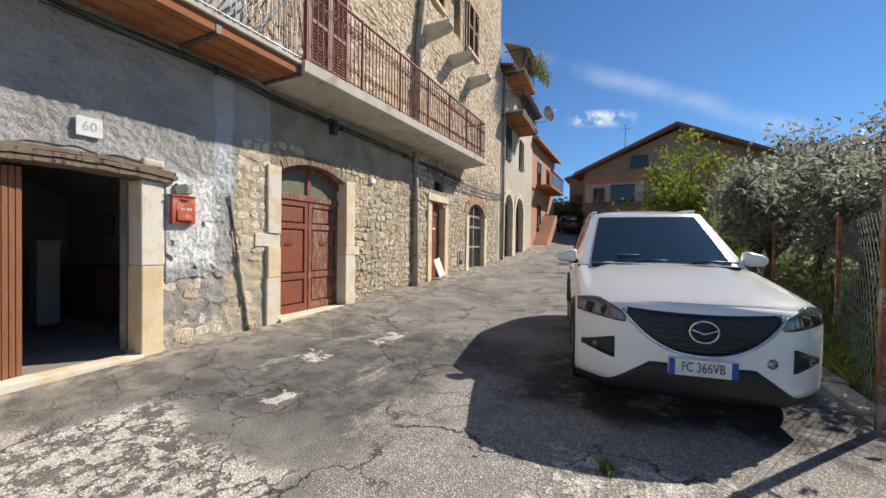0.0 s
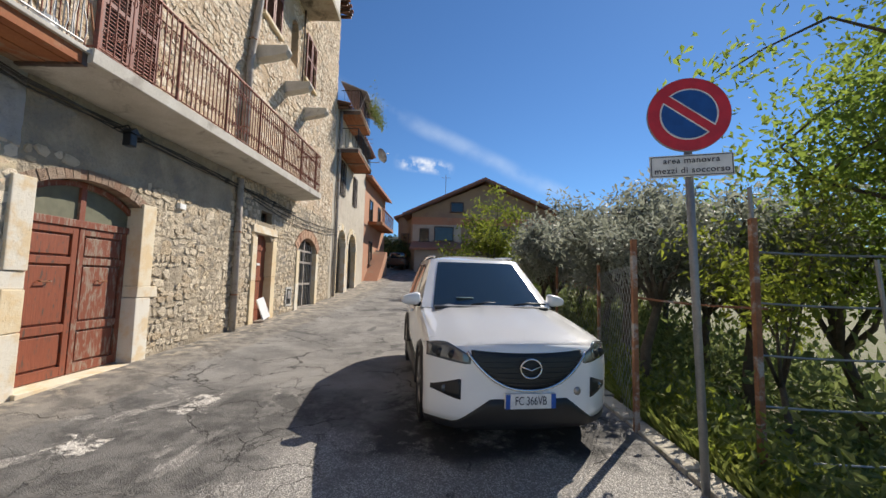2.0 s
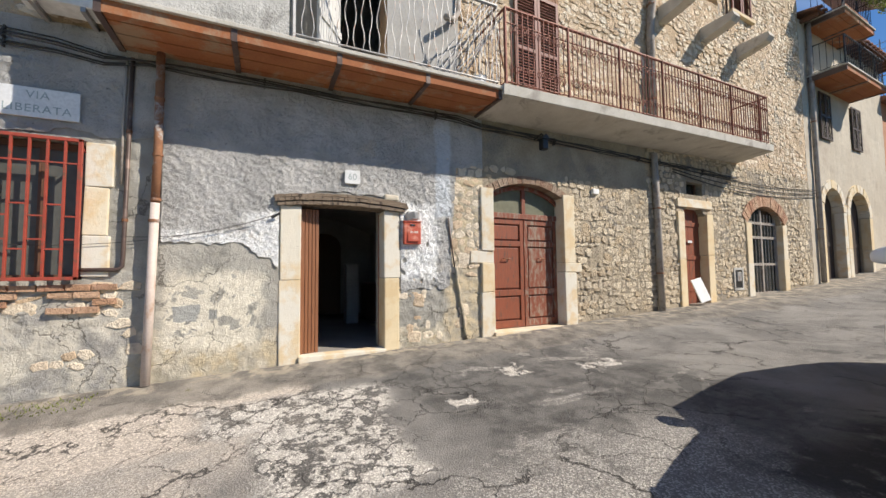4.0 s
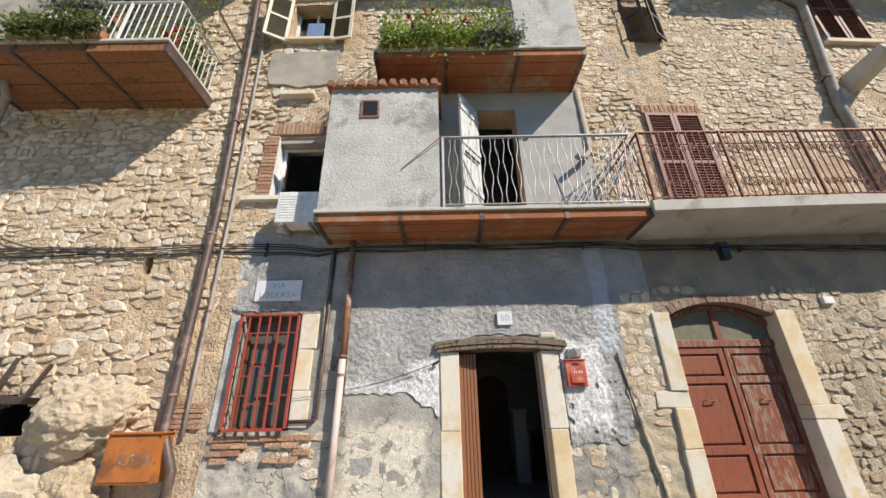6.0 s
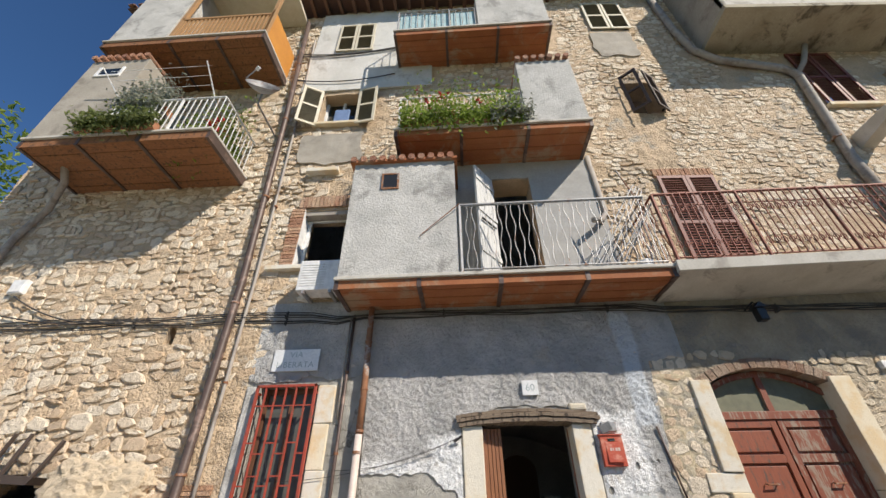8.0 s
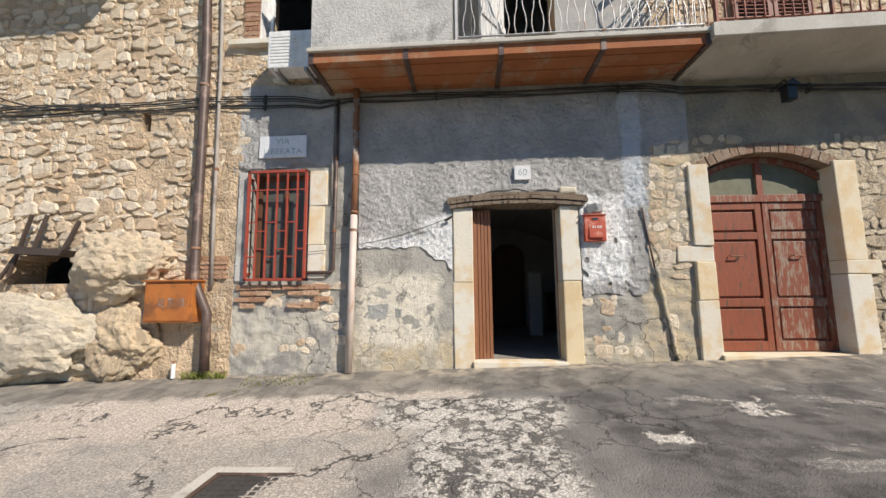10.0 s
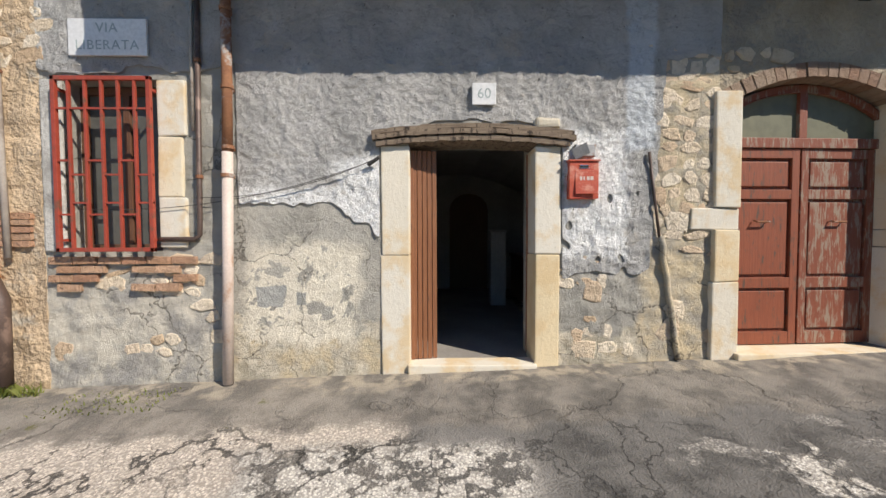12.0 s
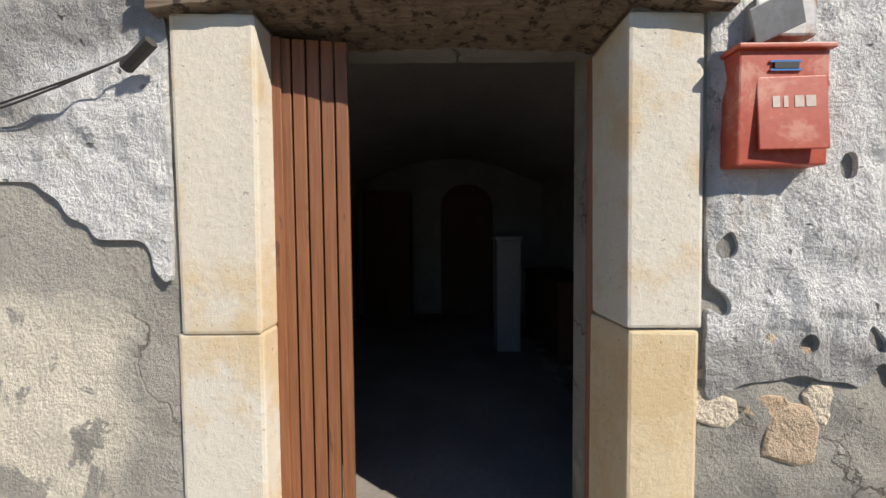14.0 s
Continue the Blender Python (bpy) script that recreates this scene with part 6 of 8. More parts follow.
cx = thing("balcony_closet", "cement closet with clay tiles on the planted balcony", "closet")
part("wall", boxes((0.0, LX, -6.55, -5.3, 6.852, 9.3), bevel=0.01), M_OLDCEMENT, cx, facade=True)
part("vent", boxes((LX - 0.01, LX + 0.01, -6.2, -5.75, 8.75, 8.98)), M_WINDOW, cx, facade=True)
part("vent_frame", boxes((LX, LX + 0.025, -6.25, -6.2, 8.7, 9.02), (LX, LX + 0.025, -5.75, -5.7, 8.7, 9.02), (LX, LX + 0.025, -6.2, -5.75, 8.7, 8.75)), M_WHITE, cx, facade=True)
for k in range(8):
    part("roof_tile", tubes(((0.0, -6.5 + 0.165 * k, 9.45), (LX + 0.08, -6.5 + 0.165 * k, 9.35)), r=0.06, n=8), M_TILE, cx, facade=True)
bar_rail("balcony_railing", "white iron railing of the planted balcony", -5.28, -3.18, LX - 0.03, 6.85, 7.78, M_WHITE_IRON, 0.12)
cr = thing("clothes_rack", "white clothes line rods above the planted balcony", "clothes rack")
part("rod", tubes(((LX - 0.1, -5.2, 7.7), (LX + 0.35, -5.6, 8.4)), r=0.012, n=5), M_WHITE_IRON, cr, facade=True)
part("rod", tubes(((LX - 0.1, -3.4, 7.7), (LX + 0.35, -3.55, 8.4)), r=0.012, n=5), M_WHITE_IRON, cr, facade=True)
for k in range(3):
    part("line", tubes(((LX + 0.1 + 0.1 * k, -5.35 - 0.05 * k, 8.0 + 0.16 * k), (LX + 0.1 + 0.1 * k, -3.45, 8.0 + 0.16 * k)), r=0.004, n=4), M_WHITE_IRON, cr, facade=True)
slab("balcony", "upper balcony with timber soffit and wooden railing", -6.75, -3.05, LX, 9.95, 10.18, (-5.2, -4.1), M_SOFFIT)
cx = thing("balcony_closet", "cement closet on the upper wooden balcony", "closet")
part("wall", boxes((0.0, LX, -6.7, -5.35, 10.182, 12.9), bevel=0.01), M_CEMENT, cx, facade=True)
wr = thing("balcony_railing", "brown wooden balcony railing with an orange end panel", "railing")
part("top_rail", boxes((LX - 0.06, LX, -5.25, -3.05, 10.98, 11.05), bevel=0.005), M_TANWOOD, wr, facade=True)
for k in range(22):
    part("slat", boxes((LX - 0.045, LX - 0.015, -5.2 + 0.1 * k, -5.15 + 0.1 * k, 10.2, 10.98)), M_TANWOOD, wr, facade=True)
part("end_panel", boxes((0.05, LX, -3.07, -3.04, 10.18, 11.2)), M_ORANGE, wr, "bright orange end panel", facade=True)
tagged(part("balcony_roof", boxes((0.02, LX + 0.25, -6.9, -3.0, 12.9, 13.02), bevel=0.01), M_CREAM, facade=True), "cream boarded roof over the upper balcony", "roof")
for y in (-5.25, -3.05):
    part("post", boxes((LX - 0.08, LX, y - 0.04, y + 0.04, 10.18, 12.9)), M_TANWOOD, wr, facade=True)
big = thing("balcony", "heavy concrete balcony with a solid parapet", "balcony", kind="structure")
part("slab", boxes((0.0, 1.08, 7.22, 12.4, 10.42, 10.56), bevel=0.012), M_STAINED, big, facade=True)
part("parapet", boxes((0.96, 1.06, 7.24, 12.38, 10.56, 11.6), (0.0, 0.96, 12.28, 12.38, 10.56, 11.6), bevel=0.01), M_CONCRETE, big, facade=True)
part("end_wall", boxes((0.0, 1.06, 7.24, 7.34, 10.562, 13.3), bevel=0.01), M_OLDCEMENT, big, "tall cement end wall of the balcony", facade=True)
part("coping", boxes((0.93, 1.10, 7.36, 12.42, 11.6, 11.66), bevel=0.01), M_CONCRETE, big, facade=True)

# balconies of the next house
for z, y0, y1, m in ((7.35, 16.9, 20.4, M_TERRA), (9.2, 17.0, 19.6, M_TERRA)):
    slab("balcony", "small balcony with orange soffit on the pale house", y0, y1, 0.95, z, z + 0.2, ((y0 + y1) / 2,), m)
    bar_rail("balcony_railing", "dark iron railing of the small balcony", y0 + 0.05, y1 - 0.05, 0.9, z + 0.2, z + 1.15, M_BLACK, 0.16)
aw = thing("awning", "grey sheet awning over the small balcony", "awning")
part("sheet", prism(bmesh.new(), [(0.0, 10.7), (1.25, 10.2), (1.25, 10.24), (0.0, 10.75)], 1, 16.9, 20.2), M_GREY_IRON, aw, facade=True)
part("strut", tubes(((0.9, 17.0, 9.4), (1.2, 17.0, 10.2)), r=0.02, n=5), M_GREY_IRON, aw, facade=True)


def dish(y, z, x, size, turn, label):
    t = thing("satellite_dish", label, "satellite dish")
    t.matrix_world = Matrix.Translation((wall_x(y) + x, y, z)) @ Matrix.Rotation(radians(turn), 4, "Z") @ Matrix.Rotation(radians(62), 4, "Y")
    bm = bmesh.new()
    rings = []
    for k in range(6):
        r = size * k / 5
        rings.append([bm.verts.new((r * math.cos(a), r * math.sin(a) * 0.92, 0.5 * r * r / size)) for a in [2 * math.pi * j / 20 for j in range(20)]] if k else [bm.verts.new((0, 0, 0))])
    for k in range(1, 6):
        for j in range(20):
            if k == 1:
                bm.faces.new((rings[0][0], rings[1][j], rings[1][(j + 1) % 20]))
            else:
                bm.faces.new((rings[k - 1][j], rings[k][j], rings[k][(j + 1) % 20], rings[k - 1][(j + 1) % 20]))
    bmesh.ops.solidify(bm, geom=bm.faces[:], thickness=0.012)
    part("reflector", bm, M_GREY_IRON, t, smooth=True)
    part("arm", tubes(((0, -size * 0.9, 0.2), (0, -size * 0.4, size * 1.2)), r=0.012, n=5), M_GREY_IRON, t)
    part("receiver", tubes(((0, -size * 0.42, size * 1.15), (0, -size * 0.3, size * 1.35)), r=0.035, n=8), M_WHITE, t)
    mast = thing("dish_mast", "grey iron mast holding the satellite dish", "mast")
    part("mast", tubes(((0.0, y, z - 0.35), (x, y, z - 0.35), (x, y, z)), r=0.02, n=6), M_GREY_IRON, mast, facade=True)


dish(-2.85, 8.45, 0.8, 0.36, 25, "grey satellite dish fixed beside the drainpipe")
dish(20.9, 8.5, 1.3, 0.42, 40, "beige satellite dish on the small balcony")


# ---- rock, cabinet and clutter at the foot of the rubble wall ----
def boulder(name, label, at, size, seed, rough=0.3):
    bm = bmesh.new()
    bmesh.ops.create_icosphere(bm, subdivisions=5, radius=1)
    for v in bm.verts:
        p = v.co.copy()
        k = 1 + rough * noise.noise(p * 1.3 + Vector((seed, 0, 0))) + 0.16 * noise.noise(p * 3.1 + Vector((0, seed, 0))) + 0.10 * noise.noise(p * 7 + Vector((0, 0, seed))) - 0.22 * max(0.0, 0.22 - abs(noise.noise(p * 2.2 + Vector((seed, seed, 0)))))  + 0.04 * noise.noise(p * 17)
        v.co = Vector((p.x * size[0], p.y * size[1], p.z * size[2])) * k + Vector(at)
    return tagged(part(name, bm, M_ROCK, facade=True), label, "rock")


boulder("boulder", "big pale limestone boulder bulging from the rubble wall", (0.02, -3.5, 1.5), (0.34, 0.66, 0.46), 2)
boulder("boulder", "low pale rock at the foot of the rubble wall", (0.0, -4.8, 0.45), (0.36, 1.3, 0.6), 5)
boulder("boulder", "low pale rock at the foot of the rubble wall", (0.0, -6.9, 0.35), (0.42, 1.5, 0.75), 9)
boulder("boulder", "small rock beside the rusty cabinet", (0.0, -3.4, 0.5), (0.26, 0.5, 0.5), 12)
oc = thing("metal_cabinet", "rusty orange metal meter cabinet on the wall", "cabinet")
part("body", boxes((0.0, 0.24, -2.98, -2.34, 0.73, 1.26), bevel=0.006), M_RUST_BOX, oc, facade=True)
part("door", boxes((0.24, 0.252, -2.95, -2.37, 0.755, 1.225), bevel=0.004), M_RUST_BOX, oc, facade=True)
part("rim", boxes((0.0, 0.275, -3.0, -2.32, 1.255, 1.275), bevel=0.004), M_RUST_BOX, oc, facade=True)
for k in range(3):
    part("lettering", boxes((0.2515, 0.254, -2.78 + 0.13 * k, -2.69 + 0.13 * k, 0.93, 1.04)), M_RUST, oc, facade=True)
rp = thing("brick_patch", "orange brick patch behind the drainpipe", "bricks", kind="structure")
for k in range(5):
    part("brick", box(bmesh.new(), -0.02, 0.03, -2.5 + 0.05 * (k % 2), -2.05, 1.3 + 0.06 * k, 1.35 + 0.06 * k, jitter=0.008), M_BRICK, rp, facade=True)
ch = thing("broken_chair", "dark broken wooden chair lying in the wall hollow", "chair")
part("seat", prism(bmesh.new(), [(-5.0, 1.66), (-4.25, 1.62), (-4.2, 1.70), (-4.95, 1.76)], 0, -0.15, 0.22), M_DARK_SHUTTER, ch, facade=True)
for a, b in (((0.1, -5.1, 1.35), (0.14, -4.8, 2.2)), ((0.15, -4.72, 1.7), (0.1, -4.62, 2.2)), ((0.1, -4.35, 1.68), (0.06, -4.18, 2.12)), ((0.12, -5.2, 1.32), (0.1, -4.95, 1.75))):
    part("leg", tubes((a, b), r=0.028, n=6), M_DARK_SHUTTER, ch, facade=True)
bt = thing("garden_tap", "small white tap and bottle at the wall foot", "tap")
part("bottle", tubes(((0.12, -2.62, 0.02), (0.12, -2.62, 0.16), (0.12, -2.62, 0.2)), r=0.026, n=10), M_WHITE, bt, facade=True)
part("cap", tubes(((0.12, -2.62, 0.2), (0.12, -2.62, 0.24)), r=0.016, n=8), M_RUST, bt, facade=True)

mh = thing("manhole_cover", "square dark iron manhole cover in a concrete frame", "manhole cover")
MZ = ground_z(-2.4, -0.25)
mh.matrix_world = Matrix.Translation((-2.33, -0.14, MZ)) @ Matrix.Rotation(radians(2), 4, "Z")
part("collar", boxes((-0.36, 0.36, -0.36, -0.27, -0.1, 0.010), (-0.36, 0.36, 0.27, 0.36, -0.1, 0.010), (-0.36, -0.27, -0.27, 0.27, -0.1, 0.010), (0.27, 0.36, -0.27, 0.27, -0.1, 0.010), bevel=0.008), M_CONCRETE, mh)
part("frame", boxes((-0.27, 0.27, -0.27, -0.24, -0.1, 0.013), (-0.27, 0.27, 0.24, 0.27, -0.1, 0.013), (-0.27, -0.24, -0.24, 0.24, -0.1, 0.013), (0.24, 0.27, -0.24, 0.24, -0.1, 0.013)), M_DRAIN, mh)
lid = boxes((-0.235, 0.235, -0.235, 0.235, -0.08, 0.006))
for i in range(8):
    for k in range(8):
        box(lid, -0.21 + 0.055 * i, -0.175 + 0.055 * i, -0.21 + 0.055 * k, -0.175 + 0.055 * k, 0.006, 0.010)
part("lid", lid, M_CABLE, mh)


# ---- no-parking sign and fence ----
sp = thing("road_sign", "round blue and red no parking sign with panel", "road sign")
SX, SY = 1.60, 3.12
sgz = ground_z(SX, SY)
sp.matrix_world = Matrix.Translation((SX, SY, 0)) @ Matrix.Rotation(radians(-12), 4, "Z") @ Matrix.Rotation(radians(-1.2), 4, "Y")
part("pole", tubes(((0, 0.05, sgz - 0.2), (0, 0.05, 3.27)), r=0.03, n=12), M_GALV, sp, smooth=True)


def disc(r, y, d, cx=0.0, cz=0.0, n=48):
    return prism(bmesh.new(), [(cx + r * math.cos(2 * math.pi * k / n), cz + r * math.sin(2 * math.pi * k / n)) for k in range(n)], 1, y, y + d)


CZ = 3.01
part("disc", disc(0.30, -0.004, 0.02, 0, CZ), M_SIGNRED, sp)
part("white_ring", disc(0.212, -0.0065, 0.003, 0, CZ), M_WHITE, sp)
part("blue_field", disc(0.20, -0.009, 0.003, 0, CZ), M_SIGNBLUE, sp)
bar = bmesh.new()
c, s, h = math.cos(radians(-40)), math.sin(radians(-40)), 0.032
prism(bar, [(x * c - z * s, CZ + x * s + z * c) for x, z in ((-0.212, -h), (0.212, -h), (0.212, h), (-0.212, h))], 1, -0.0115, -0.008)
part("red_bar", bar, M_SIGNRED, sp)
for q in (h + 0.005, -h - 0.005):
    b2m = bmesh.new()
    prism(b2m, [(x * c - z * s, CZ + x * s + z * c) for x, z in ((-0.208, q - 0.005), (0.208, q - 0.005), (0.208, q + 0.005), (-0.208, q + 0.005))], 1, -0.0112, -0.0085)
    part("white_edge", b2m, M_WHITE, sp)
part("disc_rim", disc(0.305, 0.0, 0.02, 0, CZ), M_GALV, sp)
part("panel", boxes((-0.30, 0.30, 0.0, 0.015, 2.50, 2.68), bevel=0.004), M_WHITE, sp)
part("panel_edge", boxes((-0.292, 0.292, -0.0025, 0.002, 2.508, 2.514), (-0.292, 0.292, -0.0025, 0.002, 2.666, 2.672), (-0.292, -0.286, -0.0025, 0.002, 2.514, 2.666), (0.286, 0.292, -0.0025, 0.002, 2.514, 2.666)), M_INK, sp)
for text, z in (("area manovra", 2.632), ("mezzi di soccorso", 2.552)):
    words("lettering", text, 0.068, Matrix.Translation((0, -0.004, z)) @ pose(0, 0, 0, 90, 0, 0), M_INK, sp, 0.002, 1.08)
for z in (CZ + 0.1, CZ - 0.1, 2.6):
    part("clamp", boxes((-0.045, 0.045, 0.016, 0.09, z - 0.015, z + 0.015)), M_GALV, sp)

fence = thing("fence", "rusty iron fence posts with sagging wire netting", "fence")
posts = [(1.62, 4.25, 2.12), (2.34, 3.55, 2.25), (2.55, 7.6, 2.0), (2.7, 11.0, 2.1)]
for x, y, z in posts:
    part("post", boxes((x - 0.026, x + 0.026, y - 0.026, y + 0.026, ground_z(x, y) - 0.3, z), bevel=0.006), M_RUST, fence)
part("pole", tubes(((2.4, 3.6, 1.6), (2.38, 3.62, 2.55)), r=0.02, n=6), M_GALV, fence)
part("pole", tubes(((3.62, 3.55, -0.6), (3.35, 3.5, 1.9)), r=0.018, n=6), M_GALV, fence)
for z in (1.95, 1.5, 1.05, 0.62, 0.18):
    part("rail", tubes(sag((2.34, 3.55, z), (3.45, 3.52, z - 0.02), 0.01, 4), r=0.010, n=5), M_GALV, fence)
part("rail", tubes(sag((1.62, 4.25, 1.5), (2.45, 3.56, 1.45), 0.02, 4), r=0.012, n=5), M_RUST, fence)
net = bmesh.new()
for (xa, ya, za), (xb, yb, zb) in (((1.62, 4.25, 2.0), (2.55, 7.6, 1.95)), ((2.55, 7.6, 1.95), (2.7, 11.0, 2.0))):
    a, b = Vector((xa, ya, 0)), Vector((xb, yb, 0))
    n = round((b - a).length / 0.19)
    for k in range(-10, n):
        for s in (1, -1):
            p, q = (k, k + 10) if s > 0 else (k + 10, k)
            pts = []
            for j in range(7):
                f = p + (q - p) * j / 6
                if 0 <= f <= n:
                    pts.append(a.lerp(b, f / n) + Vector((0.02 * math.sin(j), 0, 1.95 - 1.95 * j / 6 - 0.1)))
            if len(pts) > 1:
                tube(net, pts, 0.0024, 3, cap=False)
tagged(part("netting", net, M_GALV, fence), "rusty grey wire netting", kind="stuff")


# ---- trees, bushes and grass ----
def leaves(centres, size, seed, fold=0.25, long=2.4, droop=0.2):
    """Small folded leaves at the given places."""
    r = np.random.RandomState(seed)
    c = np.asarray(centres)
    n = len(c)
    d = r.normal(size=(n, 3))
    d[:, 2] -= droop
    d /= np.linalg.norm(d, axis=1)[:, None]
    w = np.cross(d, r.normal(size=(n, 3)))
    w /= np.linalg.norm(w, axis=1)[:, None]
    up = np.cross(d, w)
    s = size * r.uniform(0.6, 1.3, (n, 1))
    v = np.stack([c, c + s * (d * 0.5 * long / 2 + w * 0.5 + up * fold), c + s * d * long / 1.2, c + s * (d * 0.5 * long / 2 - w * 0.5 + up * fold)], 1).reshape(-1, 3)
    i = np.arange(n)[:, None] * 4
    f = np.concatenate([i + np.array([0, 1, 2]), i + np.array([0, 2, 3])])
    return v.tolist(), f.tolist()


def leaf_part(name, centres, size, seed, material, parent, **more):
    v, f = leaves(centres, size, seed, **more)
    me = bpy.data.meshes.new(name)
    me.from_pydata(v, [], f)
    me.materials.append(material)
    ob = new(name, me)
    ob.parent = parent
    return ob


def tree(label, base, height, spread, count, size, material, seed, trunk=0.12, lean=(0.0, 0.0), fork=0.35, limbs=7, category="tree", long=2.4, clump=0.45):
    r = random.Random(seed)
    t = thing("tree", label, category)
    b = Vector((base[0], base[1], ground_z(base[0], base[1]) - 0.15))
    top = b + Vector((lean[0], lean[1], height * fork))
    bm = bmesh.new()
    mid = b.lerp(top, 0.5) + Vector((r.uniform(-0.12, 0.12), r.uniform(-0.12, 0.12), 0))
    tube(bm, [b, b.lerp(mid, 0.5) + Vector((0.03, 0.02, 0)), mid, top], trunk, 9, trunk * 0.62)
    part("trunk", bm, M_BARK, t, smooth=True)
    tips = []
    for k in range(limbs):
        a = 2 * math.pi * k / limbs + r.uniform(-0.4, 0.4)
        rad = spread * r.uniform(0.45, 1.0)
        end = top + Vector((math.cos(a) * rad, math.sin(a) * rad, height * (1 - fork) * r.uniform(0.3, 0.98)))
        pts = [top - Vector((0, 0, 0.1))]
        for j in range(1, 5):
            p = top.lerp(end, j / 4) + Vector((0, 0, 0.18 * height * (1 - fork) * math.sin(math.pi * j / 4) * 0.6))
            pts.append(p + Vector((r.uniform(-1, 1), r.uniform(-1, 1), r.uniform(-1, 1))) * 0.09 * spread)
        bm = bmesh.new()
        tube(bm, pts, trunk * 0.42, 6, trunk * 0.1)
        tips += [(p, 1.0) for p in pts[2:]]
        for q in range(5):
            s = pts[2 + q % 3]
            e = s + Vector((r.uniform(-1, 1), r.uniform(-1, 1), r.uniform(-0.5, 0.9))) * spread * 0.42
            tube(bm, [s, s.lerp(e, 0.5) + Vector((0, 0, 0.05)), e], trunk * 0.13, 4, trunk * 0.04)
            tips += [(e, 0.8), (s.lerp(e, 0.6), 0.7)]
        part("limb", bm, M_BARK, t, smooth=True)
    nr = np.random.RandomState(seed)
    pick = nr.randint(0, len(tips), count)
    cen = np.array([tips[i][0] for i in pick]) + np.clip(nr.normal(size=(count, 3)), -1.9, 1.9) * np.array([clump, clump, clump * 0.75]) * spread * 0.33
    leaf_part("crown", cen, size, seed, material, t, long=long)
    return t


OL = "silvery olive tree with a gnarled dark trunk"
tree(OL + " behind the fence", (2.9, 6.6), 3.4, 0.95, 4200, 0.036, M_OLIVE, 21, 0.11, (0.4, 0.3), 0.45, 8, long=3.4, clump=0.5)
for k, (x, y, h, s, n) in enumerate(((3.7, 9.2, 4.2, 1.7, 5000), (5.2, 7.4, 4.4, 1.7, 4600), (4.6, 12.4, 4.5, 1.9, 4600), (6.4, 10.5, 5.0, 2.0, 4600), (2.9, 12.6, 3.5, 1.3, 3200), (7.6, 14.5, 5.6, 2.2, 4200), (5.4, 17.0, 5.3, 2.2, 4200), (9.5, 18.0, 6.5, 2.5, 4200), (7.2, 23.0, 6.0, 2.5, 3600), (11.5, 14.0, 7.0, 2.6, 3800), (3.4, 16.0, 3.6, 1.6, 3200), (12.5, 25.0, 8.0, 3.0, 3600))):
    tree(OL, (x, y), h, s, round(n * 1.5), 0.046 + 0.0020 * y, M_OLIVE, 30 + k, 0.14, (0.2, 0.1), 0.38, 8, long=3.2, clump=0.5)
BL = "tall broadleaf tree with bright green sunlit leaves"
tree(BL + " beside the lane", (5.7, 3.9), 6.6, 2.1, 12000, 0.058, M_LEAF, 51, 0.13, (-0.1, 0.2), 0.30, 10, clump=0.5)
tree(BL + " above the fence", (7.0, 7.2), 5.2, 2.0, 8000, 0.062, M_LEAF, 52, 0.14, (-0.3, 0.0), 0.35, 9, clump=0.5)
tree(BL, (8.9, 4.2), 7.5, 2.4, 6500, 0.08, M_LEAF, 53, 0.14, (-0.3, 0.3), 0.3, 9, clump=0.55)
tree("young elder with pale green leaves by the fence", (3.3, 4.7), 3.2, 0.9, 1500, 0.05, M_LIME, 54, 0.05, (0.2, 0.0), 0.3, 6)
tree("yellow green young tree in the garden", (1.9, 20.5), 5.6, 1.5, 3000, 0.10, M_LIME, 61, 0.1, (0, 0), 0.25, 9, clump=0.55)
tree("yellow green bush in the garden", (0.2, 20.8), 2.8, 1.7, 2200, 0.10, M_LIME, 62, 0.08, (0, 0), 0.15, 8, "bush")
tree("green bush in the garden", (3.6, 21.5), 3.0, 1.7, 2200, 0.10, M_LEAF, 63, 0.08, (0, 0), 0.15, 8, "bush")
tree("green bush against the distant wall", (-6.2, 37.0), 3.4, 2.0, 1800, 0.16, M_BUSH, 64, 0.08, (0, 0), 0.15, 8, "bush")
tree("dark tree at the low end of the row", (-7.4, -11.6), 10.5, 2.6, 9000, 0.10, M_LEAF, 65, 0.16, (0, 0), 0.3, 11)


def undergrowth(name, label, spots, size, material, seed, category="undergrowth"):
    nr = np.random.RandomState(seed)
    cen = []
    for x, y, w, h, n in spots:
        p = nr.normal(size=(n, 3)) * (w * 0.45, w * 0.45, h * 0.3)
        p[:, 0] += x
        p[:, 1] += y
        p[:, 2] = np.abs(p[:, 2]) + np.array([ground_z(a, b) for a, b in p[:, :2]])
        cen.append(p[p[:, 0] > 1.86])
    ob = leaf_part(name, np.concatenate(cen), size, seed, material, None, droop=-0.6)
    return tagged(ob, label, category, kind="stuff")


spots = [(2.3 + rng.uniform(0, 3.2), 2.2 + rng.uniform(0, 12), rng.uniform(0.5, 1.0), rng.uniform(0.5, 1.3), 330) for _ in range(40)]
undergrowth("undergrowth", "dense green weeds and brambles below the fence", spots, 0.05, M_BUSH, 71)
spots = [(2.0 + rng.uniform(0, 2.0), 1.5 + rng.uniform(0, 9), 0.5, rng.uniform(0.3, 0.8), 240) for _ in range(44)]
undergrowth("undergrowth", "sunlit pale green weeds along the kerb", spots, 0.045, M_LIME, 72)
spots = [(5 + rng.uniform(0, 9), 5 + rng.uniform(0, 24), 1.8, rng.uniform(1.4, 3.2), 420) for _ in range(56)]
